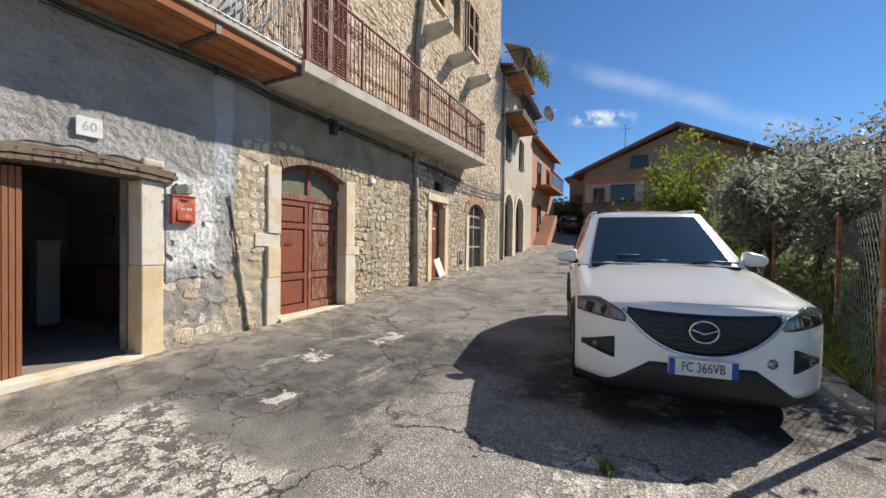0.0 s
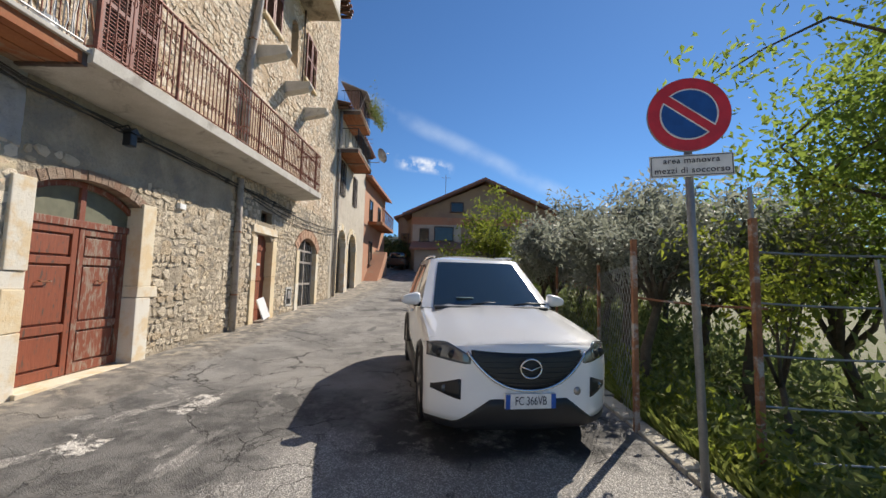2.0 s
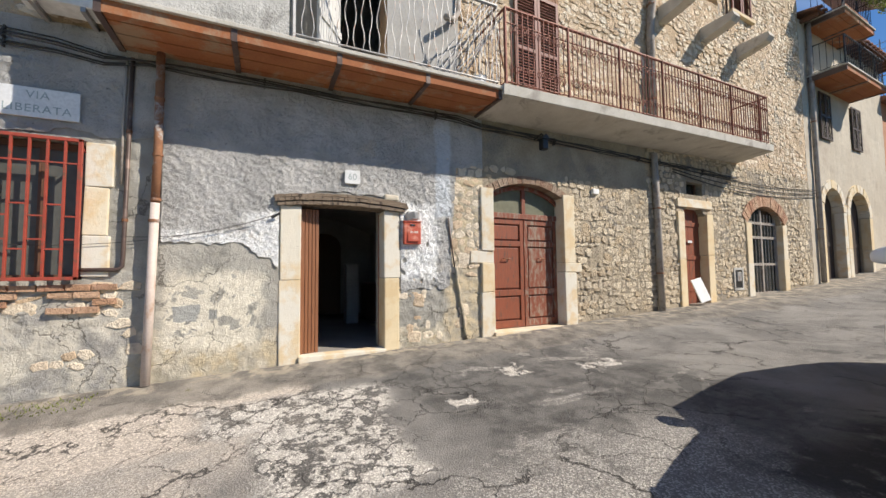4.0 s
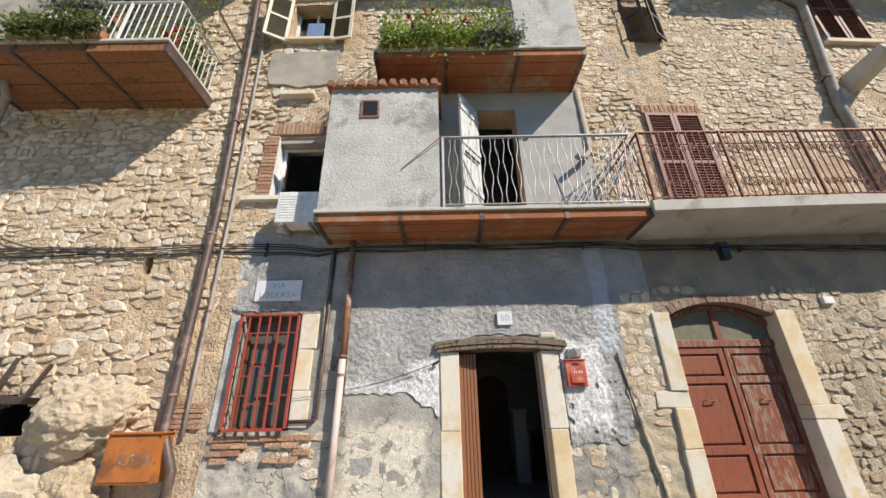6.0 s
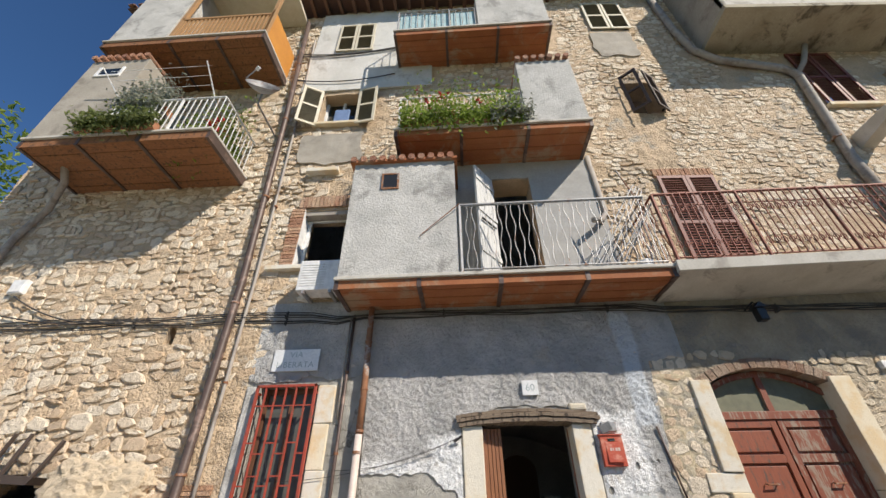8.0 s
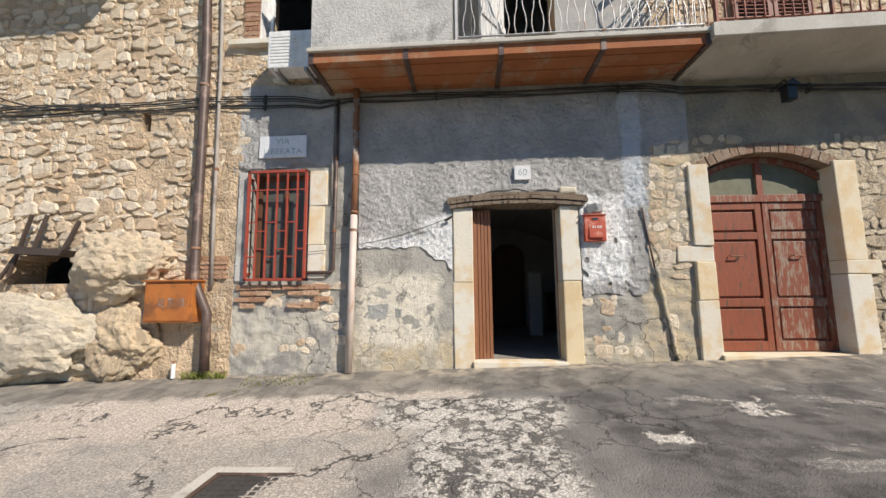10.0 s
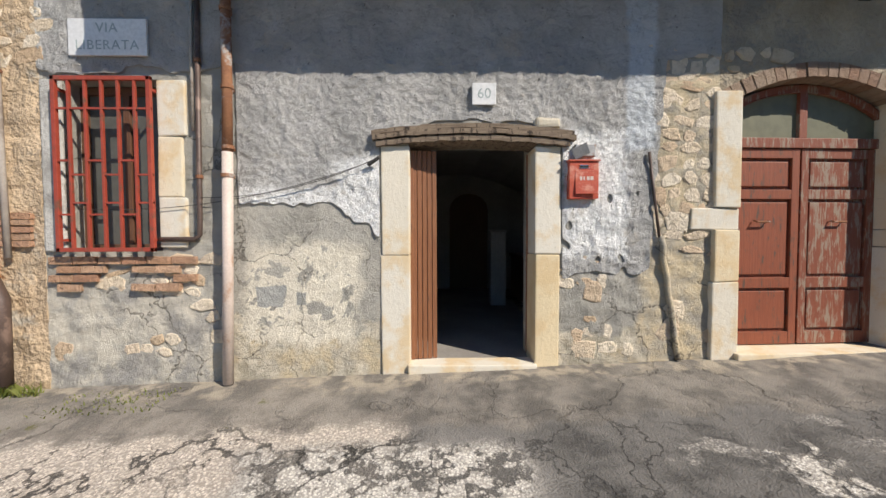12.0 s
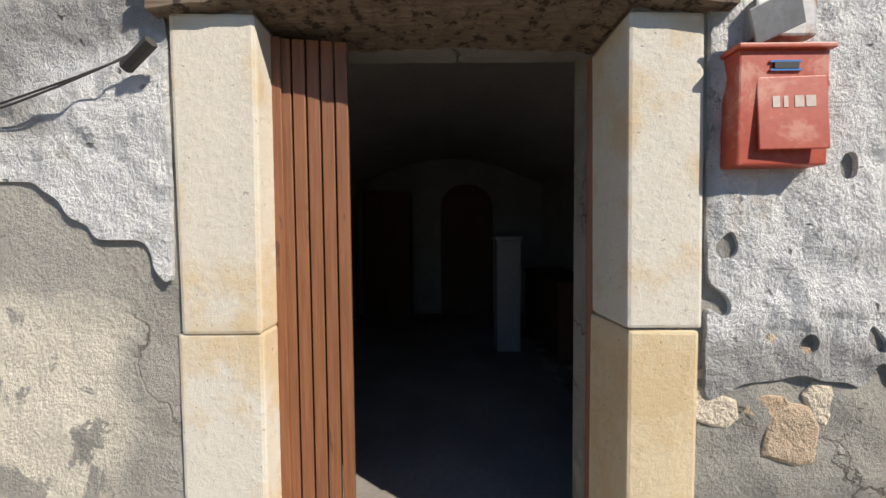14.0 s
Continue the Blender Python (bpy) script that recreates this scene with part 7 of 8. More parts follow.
undergrowth("undergrowth", "dark green thicket down the slope", spots, 0.11, M_BUSH, 73)


def grass(label, area, n, tall, seed, facade_side=False):
    r = random.Random(seed)
    verts, faces = [], []
    for _ in range(n):
        x, y = r.uniform(area[0], area[1]), r.uniform(area[2], area[3])
        z = ground_z(x, y)
        a, h, w = r.uniform(0, 6.3), tall * r.uniform(0.4, 1.2), 0.006
        dx, dy = math.cos(a), math.sin(a)
        b = len(verts)
        verts += [(x - dy * w, y + dx * w, z), (x + dy * w, y - dx * w, z), (x + dx * h * 0.3 + dy * w * 0.6, y + dy * h * 0.3 - dx * w * 0.6, z + h * 0.7), (x + dx * h * 0.7, y + dy * h * 0.7, z + h)]
        faces += [(b, b + 1, b + 2), (b, b + 2, b + 3)]
    me = bpy.data.meshes.new("grass")
    me.from_pydata(verts, [], faces)
    me.materials.append(M_GRASS)
    return tagged(new("grass", me), label, "grass", kind="stuff")


grass("sunlit grass blades along the kerb", (1.85, 3.4, 1.0, 9.0), 14000, 0.24, 5)
grass("small tuft of grass in a crack of the asphalt", (-0.28, -0.2, 2.72, 2.85), 70, 0.05, 6)
grass("small weeds at the foot of the rubble wall", (-4.95, -4.85, -2.5, -1.9), 120, 0.10, 7)
grass("moss and weeds at the edge of the wall", (-4.9, -4.5, -1.6, -0.7), 160, 0.03, 8)


# ---- plants on the balconies ----
def balcony_plants(label, x, y0, y1, z, count, high, seed, material, flowers=0, floor=None, pots=True):
    t = thing("balcony_plants", label, "plants")
    r = random.Random(seed)
    y = y0
    if floor is not None:
        part("stand", boxes((x - 0.18, x + 0.04, y0, y1, z - 0.03, z), (x - 0.16, x - 0.12, y0 + 0.03, y0 + 0.07, floor, z - 0.03), (x - 0.02, x + 0.02, y0 + 0.03, y0 + 0.07, floor, z - 0.03), (x - 0.16, x - 0.12, y1 - 0.07, y1 - 0.03, floor, z - 0.03), (x - 0.02, x + 0.02, y1 - 0.07, y1 - 0.03, floor, z - 0.03)), M_GREY_IRON, t, facade=True)
    while pots and y < y1 - 0.2:
        w = r.uniform(0.3, 0.5)
        bm = boxes((x - 0.16, x + 0.02, y, min(y + w, y1), z, z + 0.17), bevel=0.01)
        part("planter", bm, M_POT, t, facade=True)
        y += w + 0.03
    nr = np.random.RandomState(seed)
    cen = np.stack([nr.normal(x - 0.02, 0.13, count), nr.uniform(y0, y1, count), z + 0.1 + np.abs(nr.normal(0, high, count)) * (0.6 + 0.4 * np.sin(nr.uniform(0, 6, count)))], 1)
    hang = nr.rand(count) < 0.1
    cen[hang, 2] = z + 0.1 - np.abs(nr.normal(0, 0.14, hang.sum()))
    cen[hang, 0] = x + 0.04 + nr.rand(hang.sum()) * 0.08
    cen[:, 0] += FACE_X
    leaf_part("foliage", cen, 0.045, seed, material, t)
    if flowers:
        fc = np.stack([nr.normal(x + 0.05, 0.08, flowers), nr.uniform(y0 + 0.2, y1 - 0.2, flowers), z + 0.2 + np.abs(nr.normal(0, high * 0.8, flowers))], 1)
        fc[:, 0] += FACE_X
        leaf_part("flowers", np.repeat(fc, 7, 0) + nr.normal(size=(flowers * 7, 3)) * 0.02, 0.05, seed + 1, M_FLOWER, t)


balcony_plants("leafy potted plants with red flowers on the balcony", UX + 0.02, 0.1, 2.35, 7.02, 3600, 0.50, 81, M_LEAF, 14)
balcony_plants("trailing plants spilling over the balcony edge", UX + 0.10, 1.75, 2.5, 7.0, 700, 0.16, 86, M_OLIVE, pots=False)
balcony_plants("low green plants in pots on the balcony edge", LX + 0.06, -5.6, -4.15, 6.85, 2400, 0.22, 82, M_BUSH)
balcony_plants("bushy grey green plants on the planted balcony", LX - 0.15, -5.28, -4.4, 7.6, 3000, 0.45, 83, M_OLIVE, 2, floor=6.85)
balcony_plants("potted plants behind the balcony rail", 0.6, -4.5, -3.3, 6.85, 2000, 0.55, 84, M_LEAF, 3)
balcony_plants("red flowering plants beside the balcony rail", 0.75, -3.6, -3.25, 6.85, 500, 0.4, 87, M_BUSH, 26)
balcony_plants("climbing plants at the back of the balcony", 0.3, -4.4, -3.3, 6.85, 2200, 0.95, 88, M_LEAF)
balcony_plants("plants spilling over the small balcony", 0.9, 17.2, 19.4, 9.4, 1600, 0.6, 85, M_BUSH)


# ---- the parked car ----
CAR = Matrix.Translation((0.0, 5.69, 0)) @ Matrix.Rotation(radians(9.5), 4, "Z")
cz0 = ground_z(0.0, 5.7)
CAR = Matrix.Translation((0, 0, cz0 + 0.04)) @ CAR @ Matrix.Rotation(radians(1.6), 4, "X") @ Matrix.Diagonal((0.96, 0.96, 1.055, 1))
car = thing("car", "white parked sport utility car facing down the lane", "car")
car.matrix_world = CAR


def clamp01(v):
    return max(0.0, min(1.0, v))


def front_y(x, z):
    u = abs(x) / 0.92
    y = -2.27 + 0.16 * u ** 2.2 + 0.34 * max(0.0, u - 0.62) ** 1.6 * 2.2
    if z > 0.6:
        y += 0.55 * (z - 0.6) ** 2 + 0.18 * max(0.0, z - 0.82)
    if z < 0.42:
        y += 0.9 * (0.42 - z) ** 2
    return y


def car_part(name, bm, material, label="", parent=None, sharp=False):
    ob = part(name, bm, material, parent or car, label)
    for p in ob.data.polygons:
        p.use_smooth = not sharp
    return ob


def front_strip(x0, x1, lo, hi, off, nx=24, nz=5, thick=0.02):
    """A curved piece on the nose between the heights lo(x) and hi(x)."""
    bm = bmesh.new()
    rows = []
    for i in range(nx + 1):
        x = x0 + (x1 - x0) * i / nx
        rows.append([bm.verts.new((x, front_y(x, z) - off, z)) for z in [lo(x) + (hi(x) - lo(x)) * k / nz for k in range(nz + 1)]])
    for a, b in zip(rows, rows[1:]):
        for k in range(nz):
            bm.faces.new((a[k], b[k], b[k + 1], a[k + 1]))
    rim = [e for e in bm.edges if len(e.link_faces) == 1]
    for v in bmesh.ops.extrude_edge_only(bm, edges=rim)["geom"]:
        if isinstance(v, bmesh.types.BMVert):
            v.co.y += thick
    return bm


def hood_z(x, y):
    t = clamp01((y + 2.12) / 1.25)
    u = abs(x) / 0.88
    return 0.885 + 0.215 * t ** 0.75 - 0.075 * u ** 2.4 + 0.018 * math.exp(-((u - 0.62) / 0.1) ** 2) * t


car_part("front_bumper", front_strip(-0.92, 0.92, lambda x: 0.25, lambda x: 0.885 - 0.06 * (abs(x) / 0.92) ** 2, 0.0, 36, 12, 0.25), M_CAR)
bm = bmesh.new()
rows = []
for i in range(25):
    x = -0.88 + 1.76 * i / 24
    ya = front_y(x, 0.86) + 0.012
    rows.append([bm.verts.new((x, ya + (-0.86 - ya) * k / 12, hood_z(x, ya + (-0.86 - ya) * k / 12) + 0.004)) for k in range(13)])
for a, b in zip(rows, rows[1:]):
    for k in range(12):
        bm.faces.new((a[k], b[k], b[k + 1], a[k + 1]))
bmesh.ops.solidify(bm, geom=bm.faces[:], thickness=0.02)
car_part("bonnet", bm, M_CAR)
# body sides from the front wings to the tail
ring_rows = []
bm = bmesh.new()
for y, w, zb, belt in ((-2.02, 0.86, 0.25, 0.80), (-1.85, 0.895, 0.24, 0.86), (-1.5, 0.915, 0.24, 0.93), (-1.0, 0.92, 0.24, 1.0), (-0.6, 0.92, 0.25, 1.03), (0.6, 0.92, 0.25, 1.05), (1.5, 0.915, 0.27, 1.07), (2.0, 0.88, 0.32, 1.07), (2.24, 0.80, 0.42, 1.04), (2.28, 0.70, 0.5, 0.95)):
    half = [(0, zb), (w * 0.8, zb), (w * 0.96, zb + 0.1), (w, zb + 0.3), (w * 0.995, belt - 0.14), (w * 0.965, belt), (w * 0.9, belt + 0.035), (0, belt + 0.03)]
    pts = half + [(-a, b) for a, b in half[-2:0:-1]]
    ring_rows.append([bm.verts.new((a, y, b)) for a, b in pts])
for a, b in zip(ring_rows, ring_rows[1:]):
    n = len(a)
    for k in range(n):
        bm.faces.new((a[k], b[k], b[(k + 1) % n], a[(k + 1) % n]))
bm.faces.new(ring_rows[0])
bm.faces.new(ring_rows[-1][::-1])
car_part("body", bm, M_CAR)


def cabin_ring(v):
    """The outline of the cabin at a height from the belt (0) to the roof's edge (1)."""
    hw = 0.865 - 0.185 * v - 0.02 * v * v
    yf, yr, z = -0.98 + 0.93 * v, 2.16 - 0.42 * v, 1.055 + 0.575 * v
    bow = 0.20 - 0.06 * v
    out = []
    for k in range(13):
        u = -1 + 2 * k / 12
        out.append((hw * u, yf + bow * abs(u) ** 2.2, z))
    for k in range(1, 12):
        t = k / 12
        out.append((hw * (1 + 0.02 * math.sin(math.pi * t)), yf + bow + (yr - 0.1 - yf - bow) * t, z))
    for k in range(13):
        u = 1 - 2 * k / 12
        out.append((hw * u, yr - 0.1 * abs(u) ** 2.2, z))
    for k in range(1, 12):
        t = 1 - k / 12
        out.append((-hw * (1 + 0.02 * math.sin(math.pi * t)), yf + bow + (yr - 0.1 - yf - bow) * t, z))
    return out


RN = 48


def cabin_piece(cols, v0, v1, off=0.0, nv=5):
    bm = bmesh.new()
    rings = []
    for j in range(nv + 1):
        ring = cabin_ring(v0 + (v1 - v0) * j / nv)
        row = []
        for i in cols:
            x, y, z = ring[i % RN]
            d = Vector((x, (y - 0.7) * 0.7, 0)).normalized() * off
            row.append(bm.verts.new((x + d.x, y + d.y, z + off * 0.3)))
        rings.append(row)
    for a, b in zip(rings, rings[1:]):
        for k in range(len(cols) - 1):
            bm.faces.new((a[k], a[k + 1], b[k + 1], b[k]))
    return bm


car_part("cabin", cabin_piece(list(range(49)), 0.0, 1.0), M_CAR)
car_part("windscreen", cabin_piece(list(range(1, 12)), 0.02, 0.93, 0.008), M_CARGLASS, "dark tinted windscreen reflecting the sky")
for cols in (list(range(14, 18)), list(range(18, 22)), list(range(38, 42)), list(range(42, 46))):
    car_part("side_window", cabin_piece(cols, 0.08, 0.86, 0.006), M_CARGLASS, "dark side window")
car_part("rear_window", cabin_piece(list(range(26, 35)), 0.1, 0.85, 0.006), M_CARGLASS, "dark rear window")
bm = bmesh.new()
edge = [bm.verts.new(p) for p in cabin_ring(1.0)]
prev = edge
for j in (0.75, 0.45, 0.15):
    row = []
    for p in cabin_ring(1.0):
        x, y = p[0] * j, 0.83 + (p[1] - 0.83) * j
        row.append(bm.verts.new((x, y, 1.63 + 0.075 * (1 - j * j))))
    for k in range(RN):
        bm.faces.new((prev[k], prev[(k + 1) % RN], row[(k + 1) % RN], row[k]))
    prev = row
bm.faces.new(prev)
car_part("roof", bm, M_CAR)
for s in (1, -1):
    car_part("roof_rail", tubes([(s * 0.6, 0.1 + 0.15 * k, 1.665 + 0.02 * math.sin(math.pi * k / 10)) for k in range(11)], r=0.016, n=6), M_CAR)
car_part("cowl", boxes((-0.72, 0.72, -1.02, -0.84, 1.05, 1.085), bevel=0.01), M_BLACK)
for s, ln in ((-0.25, 0.55), (0.3, 0.5)):
    car_part("wiper", tubes(((s, -0.93, 1.10), (s + 0.2, -0.88, 1.12), (s + ln * 0.9, -0.86, 1.11)), r=0.011, n=5), M_BLACK)
car_part("dash_card", boxes((-0.42, -0.2, -0.82, -0.70, 1.168, 1.172)), M_TEAL)

# nose: grille, chrome wing, lamps, plate
car_part("grille", front_strip(-0.53, 0.53, lambda x: 0.525 + 0.25 * (abs(x) / 0.53) ** 2.4, lambda x: 0.815 + 0.02 * (abs(x) / 0.53) ** 2, 0.006, 30, 6, 0.03), M_BLACK, "black slatted radiator grille")
for k in range(6):
    z = 0.57 + 0.042 * k
    half = 0.53 * clamp01((z - 0.515) / 0.25) ** 0.42 - 0.03
    car_part("grille_slat", front_strip(-half, half, lambda x: z - 0.006, lambda x: z + 0.006, 0.016, 20, 1, 0.012), M_BLACK, sharp=True)
edge_pts = [(x, front_y(x, 0.525 + 0.25 * (abs(x) / 0.53) ** 2.4) - 0.014, 0.522 + 0.25 * (abs(x) / 0.53) ** 2.4) for x in [-0.57 + 1.14 * k / 28 for k in range(29)]]
car_part("chrome_wing", tubes(edge_pts, r=0.013, n=6), M_CHROME)
ring = [(0.098 * math.cos(a), front_y(0, 0.7) - 0.03, 0.70 + 0.076 * math.sin(a)) for a in [2 * math.pi * k / 28 for k in range(29)]]
car_part("badge", tubes(ring, r=0.009, n=6), M_CHROME, "plain oval chrome badge")
car_part("badge_bar", tubes(((-0.085, front_y(0, 0.7) - 0.03, 0.715), (0.0, front_y(0, 0.7) - 0.035, 0.685), (0.085, front_y(0, 0.7) - 0.03, 0.715)), r=0.008, n=5), M_CHROME)
for s in (1, -1):
    def lo(x):
        return 0.725 + 0.03 * clamp01((abs(x) - 0.60) / 0.3)
    def hi(x):
        return 0.775 + 0.105 * clamp01((abs(x) - 0.53) / 0.2) ** 0.8 - 0.02 * clamp01((abs(x) - 0.8) / 0.1)
    xa, xb = sorted((s * 0.54, s * 0.912))
    lamp = car_part("headlight", front_strip(xa, xb, lo, hi, 0.008, 14, 5, 0.03), M_LAMP, "clear headlight with dark inside")
    for c, r in ((0.70, 0.034), (0.80, 0.038)):
        zc = 0.79 + 0.02 * (c - 0.7)
        car_part("lens", tubes(((s * c, front_y(c, zc) - 0.002, zc), (s * c, front_y(c, zc) - 0.016, zc)), r=r, n=16), M_BLACK, parent=lamp)
    xa, xb = sorted((s * 0.62, s * 0.875))
    car_part("fog_recess", front_strip(xa, xb, lambda x: 0.435 + 0.05 * clamp01((abs(x) - 0.64) / 0.22), lambda x: 0.60 - 0.075 * clamp01((abs(x) - 0.64) / 0.22), 0.005, 8, 3, 0.03), M_BLACK, "black fog lamp recess")
    car_part("fog_lamp", tubes(((s * 0.76, front_y(0.76, 0.51) - 0.004, 0.51), (s * 0.76, front_y(0.76, 0.51) - 0.012, 0.51)), r=0.03, n=14), M_LAMP)
car_part("lower_bumper", front_strip(-0.91, 0.91, lambda x: 0.19, lambda x: 0.25 + 0.20 * (1 - clamp01((abs(x) - 0.36) / 0.3)), 0.006, 40, 4, 0.2), M_BLACK, "unpainted black lower bumper")
car_part("tow_cap", tubes(((0.47, front_y(0.47, 0.5) - 0.002, 0.50), (0.47, front_y(0.47, 0.5) - 0.008, 0.50)), r=0.035, n=16), M_ALLOY)
PY = front_y(0, 0.44) - 0.02
plate = car_part("number_plate", boxes((-0.235, 0.235, PY - 0.008, PY + 0.03, 0.38, 0.50), bevel=0.004), M_WHITE, "white plate with blue end bands", sharp=True)
for a in (-0.235, 0.190):
    car_part("blue_band", boxes((a + 0.001, a + 0.044, PY - 0.0105, PY - 0.006, 0.382, 0.498)), M_PLATEBLUE, parent=plate, sharp=True)
wd2 = words("lettering", "FC 366VB", 0.098, Matrix.Translation((0.0, PY - 0.0105, 0.442)) @ pose(0, 0, 0, 90, 0, 0), M_INK, plate, 0.0015, 1.0, 0.74)


def wheel(x, y, s):
    w = thing("wheel", "", "")
    w.parent = car
    w.matrix_local = Matrix.Translation((x, y, 0.345))
    bm = bmesh.new()
    prof = [(0.235, -0.1), (0.31, -0.112), (0.338, -0.095), (0.345, -0.06), (0.345, 0.06), (0.338, 0.095), (0.31, 0.112), (0.235, 0.1)]
    n = 32
    rings = [[bm.verts.new((d, r * math.cos(2 * math.pi * k / n), r * math.sin(2 * math.pi * k / n))) for k in range(n)] for r, d in prof]
    for a, b in zip(rings, rings[1:] + rings[:1]):
        for k in range(n):
            bm.faces.new((a[k], a[(k + 1) % n], b[(k + 1) % n], b[k]))
    part("tyre", bm, M_RUBBER, w, smooth=True)
    bm = bmesh.new()
    tube(bm, ((-0.09, 0, 0), (0.05, 0, 0)), 0.236, 28)
    rim = part("rim", bm, M_BLACK, w)
    for k in range(5):
        a = 2 * math.pi * k / 5
        sp_bm = bmesh.new()
        tube(sp_bm, ((s * 0.075, 0, 0), (s * 0.09, 0.12 * math.cos(a), 0.12 * math.sin(a)), (s * 0.08, 0.225 * math.cos(a), 0.225 * math.sin(a))), 0.03, 6)
        part("spoke", sp_bm, M_ALLOY, w)
    return w


for x, s in ((0.815, 1), (-0.815, -1)):
    for y in (-1.37, 1.33):
        wheel(x, y, s)
        arch = bmesh.new()
        pts = [(x + s * 0.085, y + 0.40 * math.cos(a), 0.345 + 0.40 * math.sin(a)) for a in [math.pi * k / 14 for k in range(-1, 16)]]
        tube(arch, pts, 0.045, 6)
        car_part("wheel_arch", arch, M_BLACK, "black plastic wheel arch trim")
        car_part("arch_lining", tubes(((x - 0.05 * s, y, 0.38), (x + s * 0.106, y, 0.38)), r=0.385, n=24), M_BLACK)
    car_part("sill", boxes((min(s * 0.86, s * 0.93), max(s * 0.86, s * 0.93), -0.95, 0.95, 0.24, 0.38), bevel=0.02), M_BLACK)
    bm = bmesh.new()
    bmesh.ops.create_uvsphere(bm, u_segments=16, v_segments=10, radius=1)
    for v in bm.verts:
        q = Vector([math.copysign(abs(c) ** 0.62, c) for c in v.co])
        taper = 1.0 - 0.28 * s * q.x
        v.co = Vector((s * 0.99 + q.x * 0.125, -0.62 + (q.y * 0.085 if q.y < 0 else q.y * 0.03) * taper, 1.135 + q.z * 0.068 * taper - 0.012 * s * q.x))
    mir = car_part("mirror", bm, M_CAR)
    car_part("mirror_foot", boxes((min(s * 0.86, s * 0.95), max(s * 0.86, s * 0.95), -0.65, -0.58, 1.05, 1.10), bevel=0.01), M_BLACK, parent=mir)
    car_part("mirror_glass", boxes((s * 0.985 - 0.09, s * 0.985 + 0.09, -0.6, -0.586, 1.09, 1.175), bevel=0.005), M_CHROME, parent=mir)
    for y in (0.05, 1.0):
        car_part("door_handle", boxes((min(s * 0.915, s * 0.94), max(s * 0.915, s * 0.94), y, y + 0.18, 0.92, 0.95), bevel=0.008), M_CAR)

# the small dark car far up the lane
fc = thing("car", "small dark red car parked far up the lane", "car")
fc.matrix_world = Matrix.Translation((-5.0, 34.0, ground_z(-4.5, 34) + 0.02))
part("body", boxes((-0.8, 0.8, -1.9, 1.9, 0.28, 0.85), bevel=0.12), M_DARKWOOD, fc, smooth=True)
part("cabin", boxes((-0.68, 0.68, -0.9, 1.5, 0.85, 1.42), bevel=0.18), M_CARGLASS, fc, smooth=True)
for x in (-0.7, 0.7):
    for y in (-1.2, 1.2):
        part("wheel", tubes(((x - 0.1, y, 0.3), (x + 0.1, y, 0.3)), r=0.3, n=16), M_RUBBER, fc)
    part("headlight", boxes((x * 0.8 - 0.14, x * 0.8 + 0.14, -1.94, -1.86, 0.6, 0.72), bevel=0.02), M_LAMP, fc)


# ---- houses up the lane and beyond ----
def window_at(t, x, y, z, w, h, nx, material=M_WINDOW, frame_material=M_DARK_SHUTTER, depth=0.06):
    """A framed window on a wall facing -y (nx = 0) or +x (nx = 1)."""
    if nx:
        win = part("window", boxes((x, x + depth, y - w / 2, y - w / 2 + 0.08, z, z + h), (x, x + depth, y + w / 2 - 0.08, y + w / 2, z, z + h), (x, x + depth, y - w / 2, y + w / 2, z + h - 0.08, z + h), (x, x + depth * 2.5, y - w / 2 - 0.1, y + w / 2 + 0.1, z - 0.08, z)), frame_material, t)
        part("pane", boxes((x, x + 0.02, y - w / 2 + 0.08, y + w / 2 - 0.08, z, z + h - 0.08)), material, win)
    else:
        win = part("window", boxes((x - w / 2, x - w / 2 + 0.08, y - depth, y, z, z + h), (x + w / 2 - 0.08, x + w / 2, y - depth, y, z, z + h), (x - w / 2, x + w / 2, y - depth, y, z + h - 0.08, z + h), (x - w / 2 - 0.1, x + w / 2 + 0.1, y - depth * 2.5, y, z - 0.08, z)), frame_material, t)
        part("pane", boxes((x - w / 2 + 0.08, x + w / 2 - 0.08, y - 0.02, y, z, z + h - 0.08)), material, win)
    return win


oh = thing("house", "salmon rendered house with a balcony up the lane", "house")
part("wall", boxes((-12, -6.0, 24.1, 32.0, 0.5, 8.2)), M_SALMON, oh)
part("roof", prism(bmesh.new(), [(-12.2, 9.8), (-5.5, 8.1), (-5.5, 8.28), (-12.2, 10.0)], 1, 24.0, 32.2), M_TILE, oh)
part("balcony", boxes((-6.0, -5.0, 25.5, 30.5, 5.3, 5.5), bevel=0.02), M_TERRA, oh)
for k in range(18):
    part("baluster", tubes(((-5.05, 25.55 + 0.29 * k, 5.5), (-5.05, 25.55 + 0.29 * k, 6.4)), r=0.02, n=4), M_RAIL, oh)
part("balcony_rail", boxes((-5.1, -5.0, 25.5, 30.5, 6.4, 6.46)), M_RAIL, oh)
for y, z in ((26.3, 5.5), (29.3, 5.5), (26.5, 2.6)):
    window_at(oh, -6.0, y, z, 1.0, 1.6, 1)
part("door", boxes((-6.0, -5.95, 28.6, 29.8, 1.6, 3.8)), M_DARK_SHUTTER, oh)
part("stair_wall", prism(bmesh.new(), [(24.6, 1.3), (28.4, 1.3), (28.4, 3.6), (27.8, 3.6)], 0, -6.0, -5.1), M_SALMON, oh)
mast = thing("aerial", "thin rooftop television aerial", "aerial")
part("mast", tubes(((-6.6, 27.0, 8.3), (-6.6, 27.0, 12.0)), r=0.025, n=5), M_GREY_IRON, mast)
for k in range(4):
    part("rod", tubes(((-7.0, 27.0, 10.9 + 0.3 * k), (-6.2, 27.0, 10.9 + 0.3 * k)), r=0.015, n=4), M_GREY_IRON, mast)
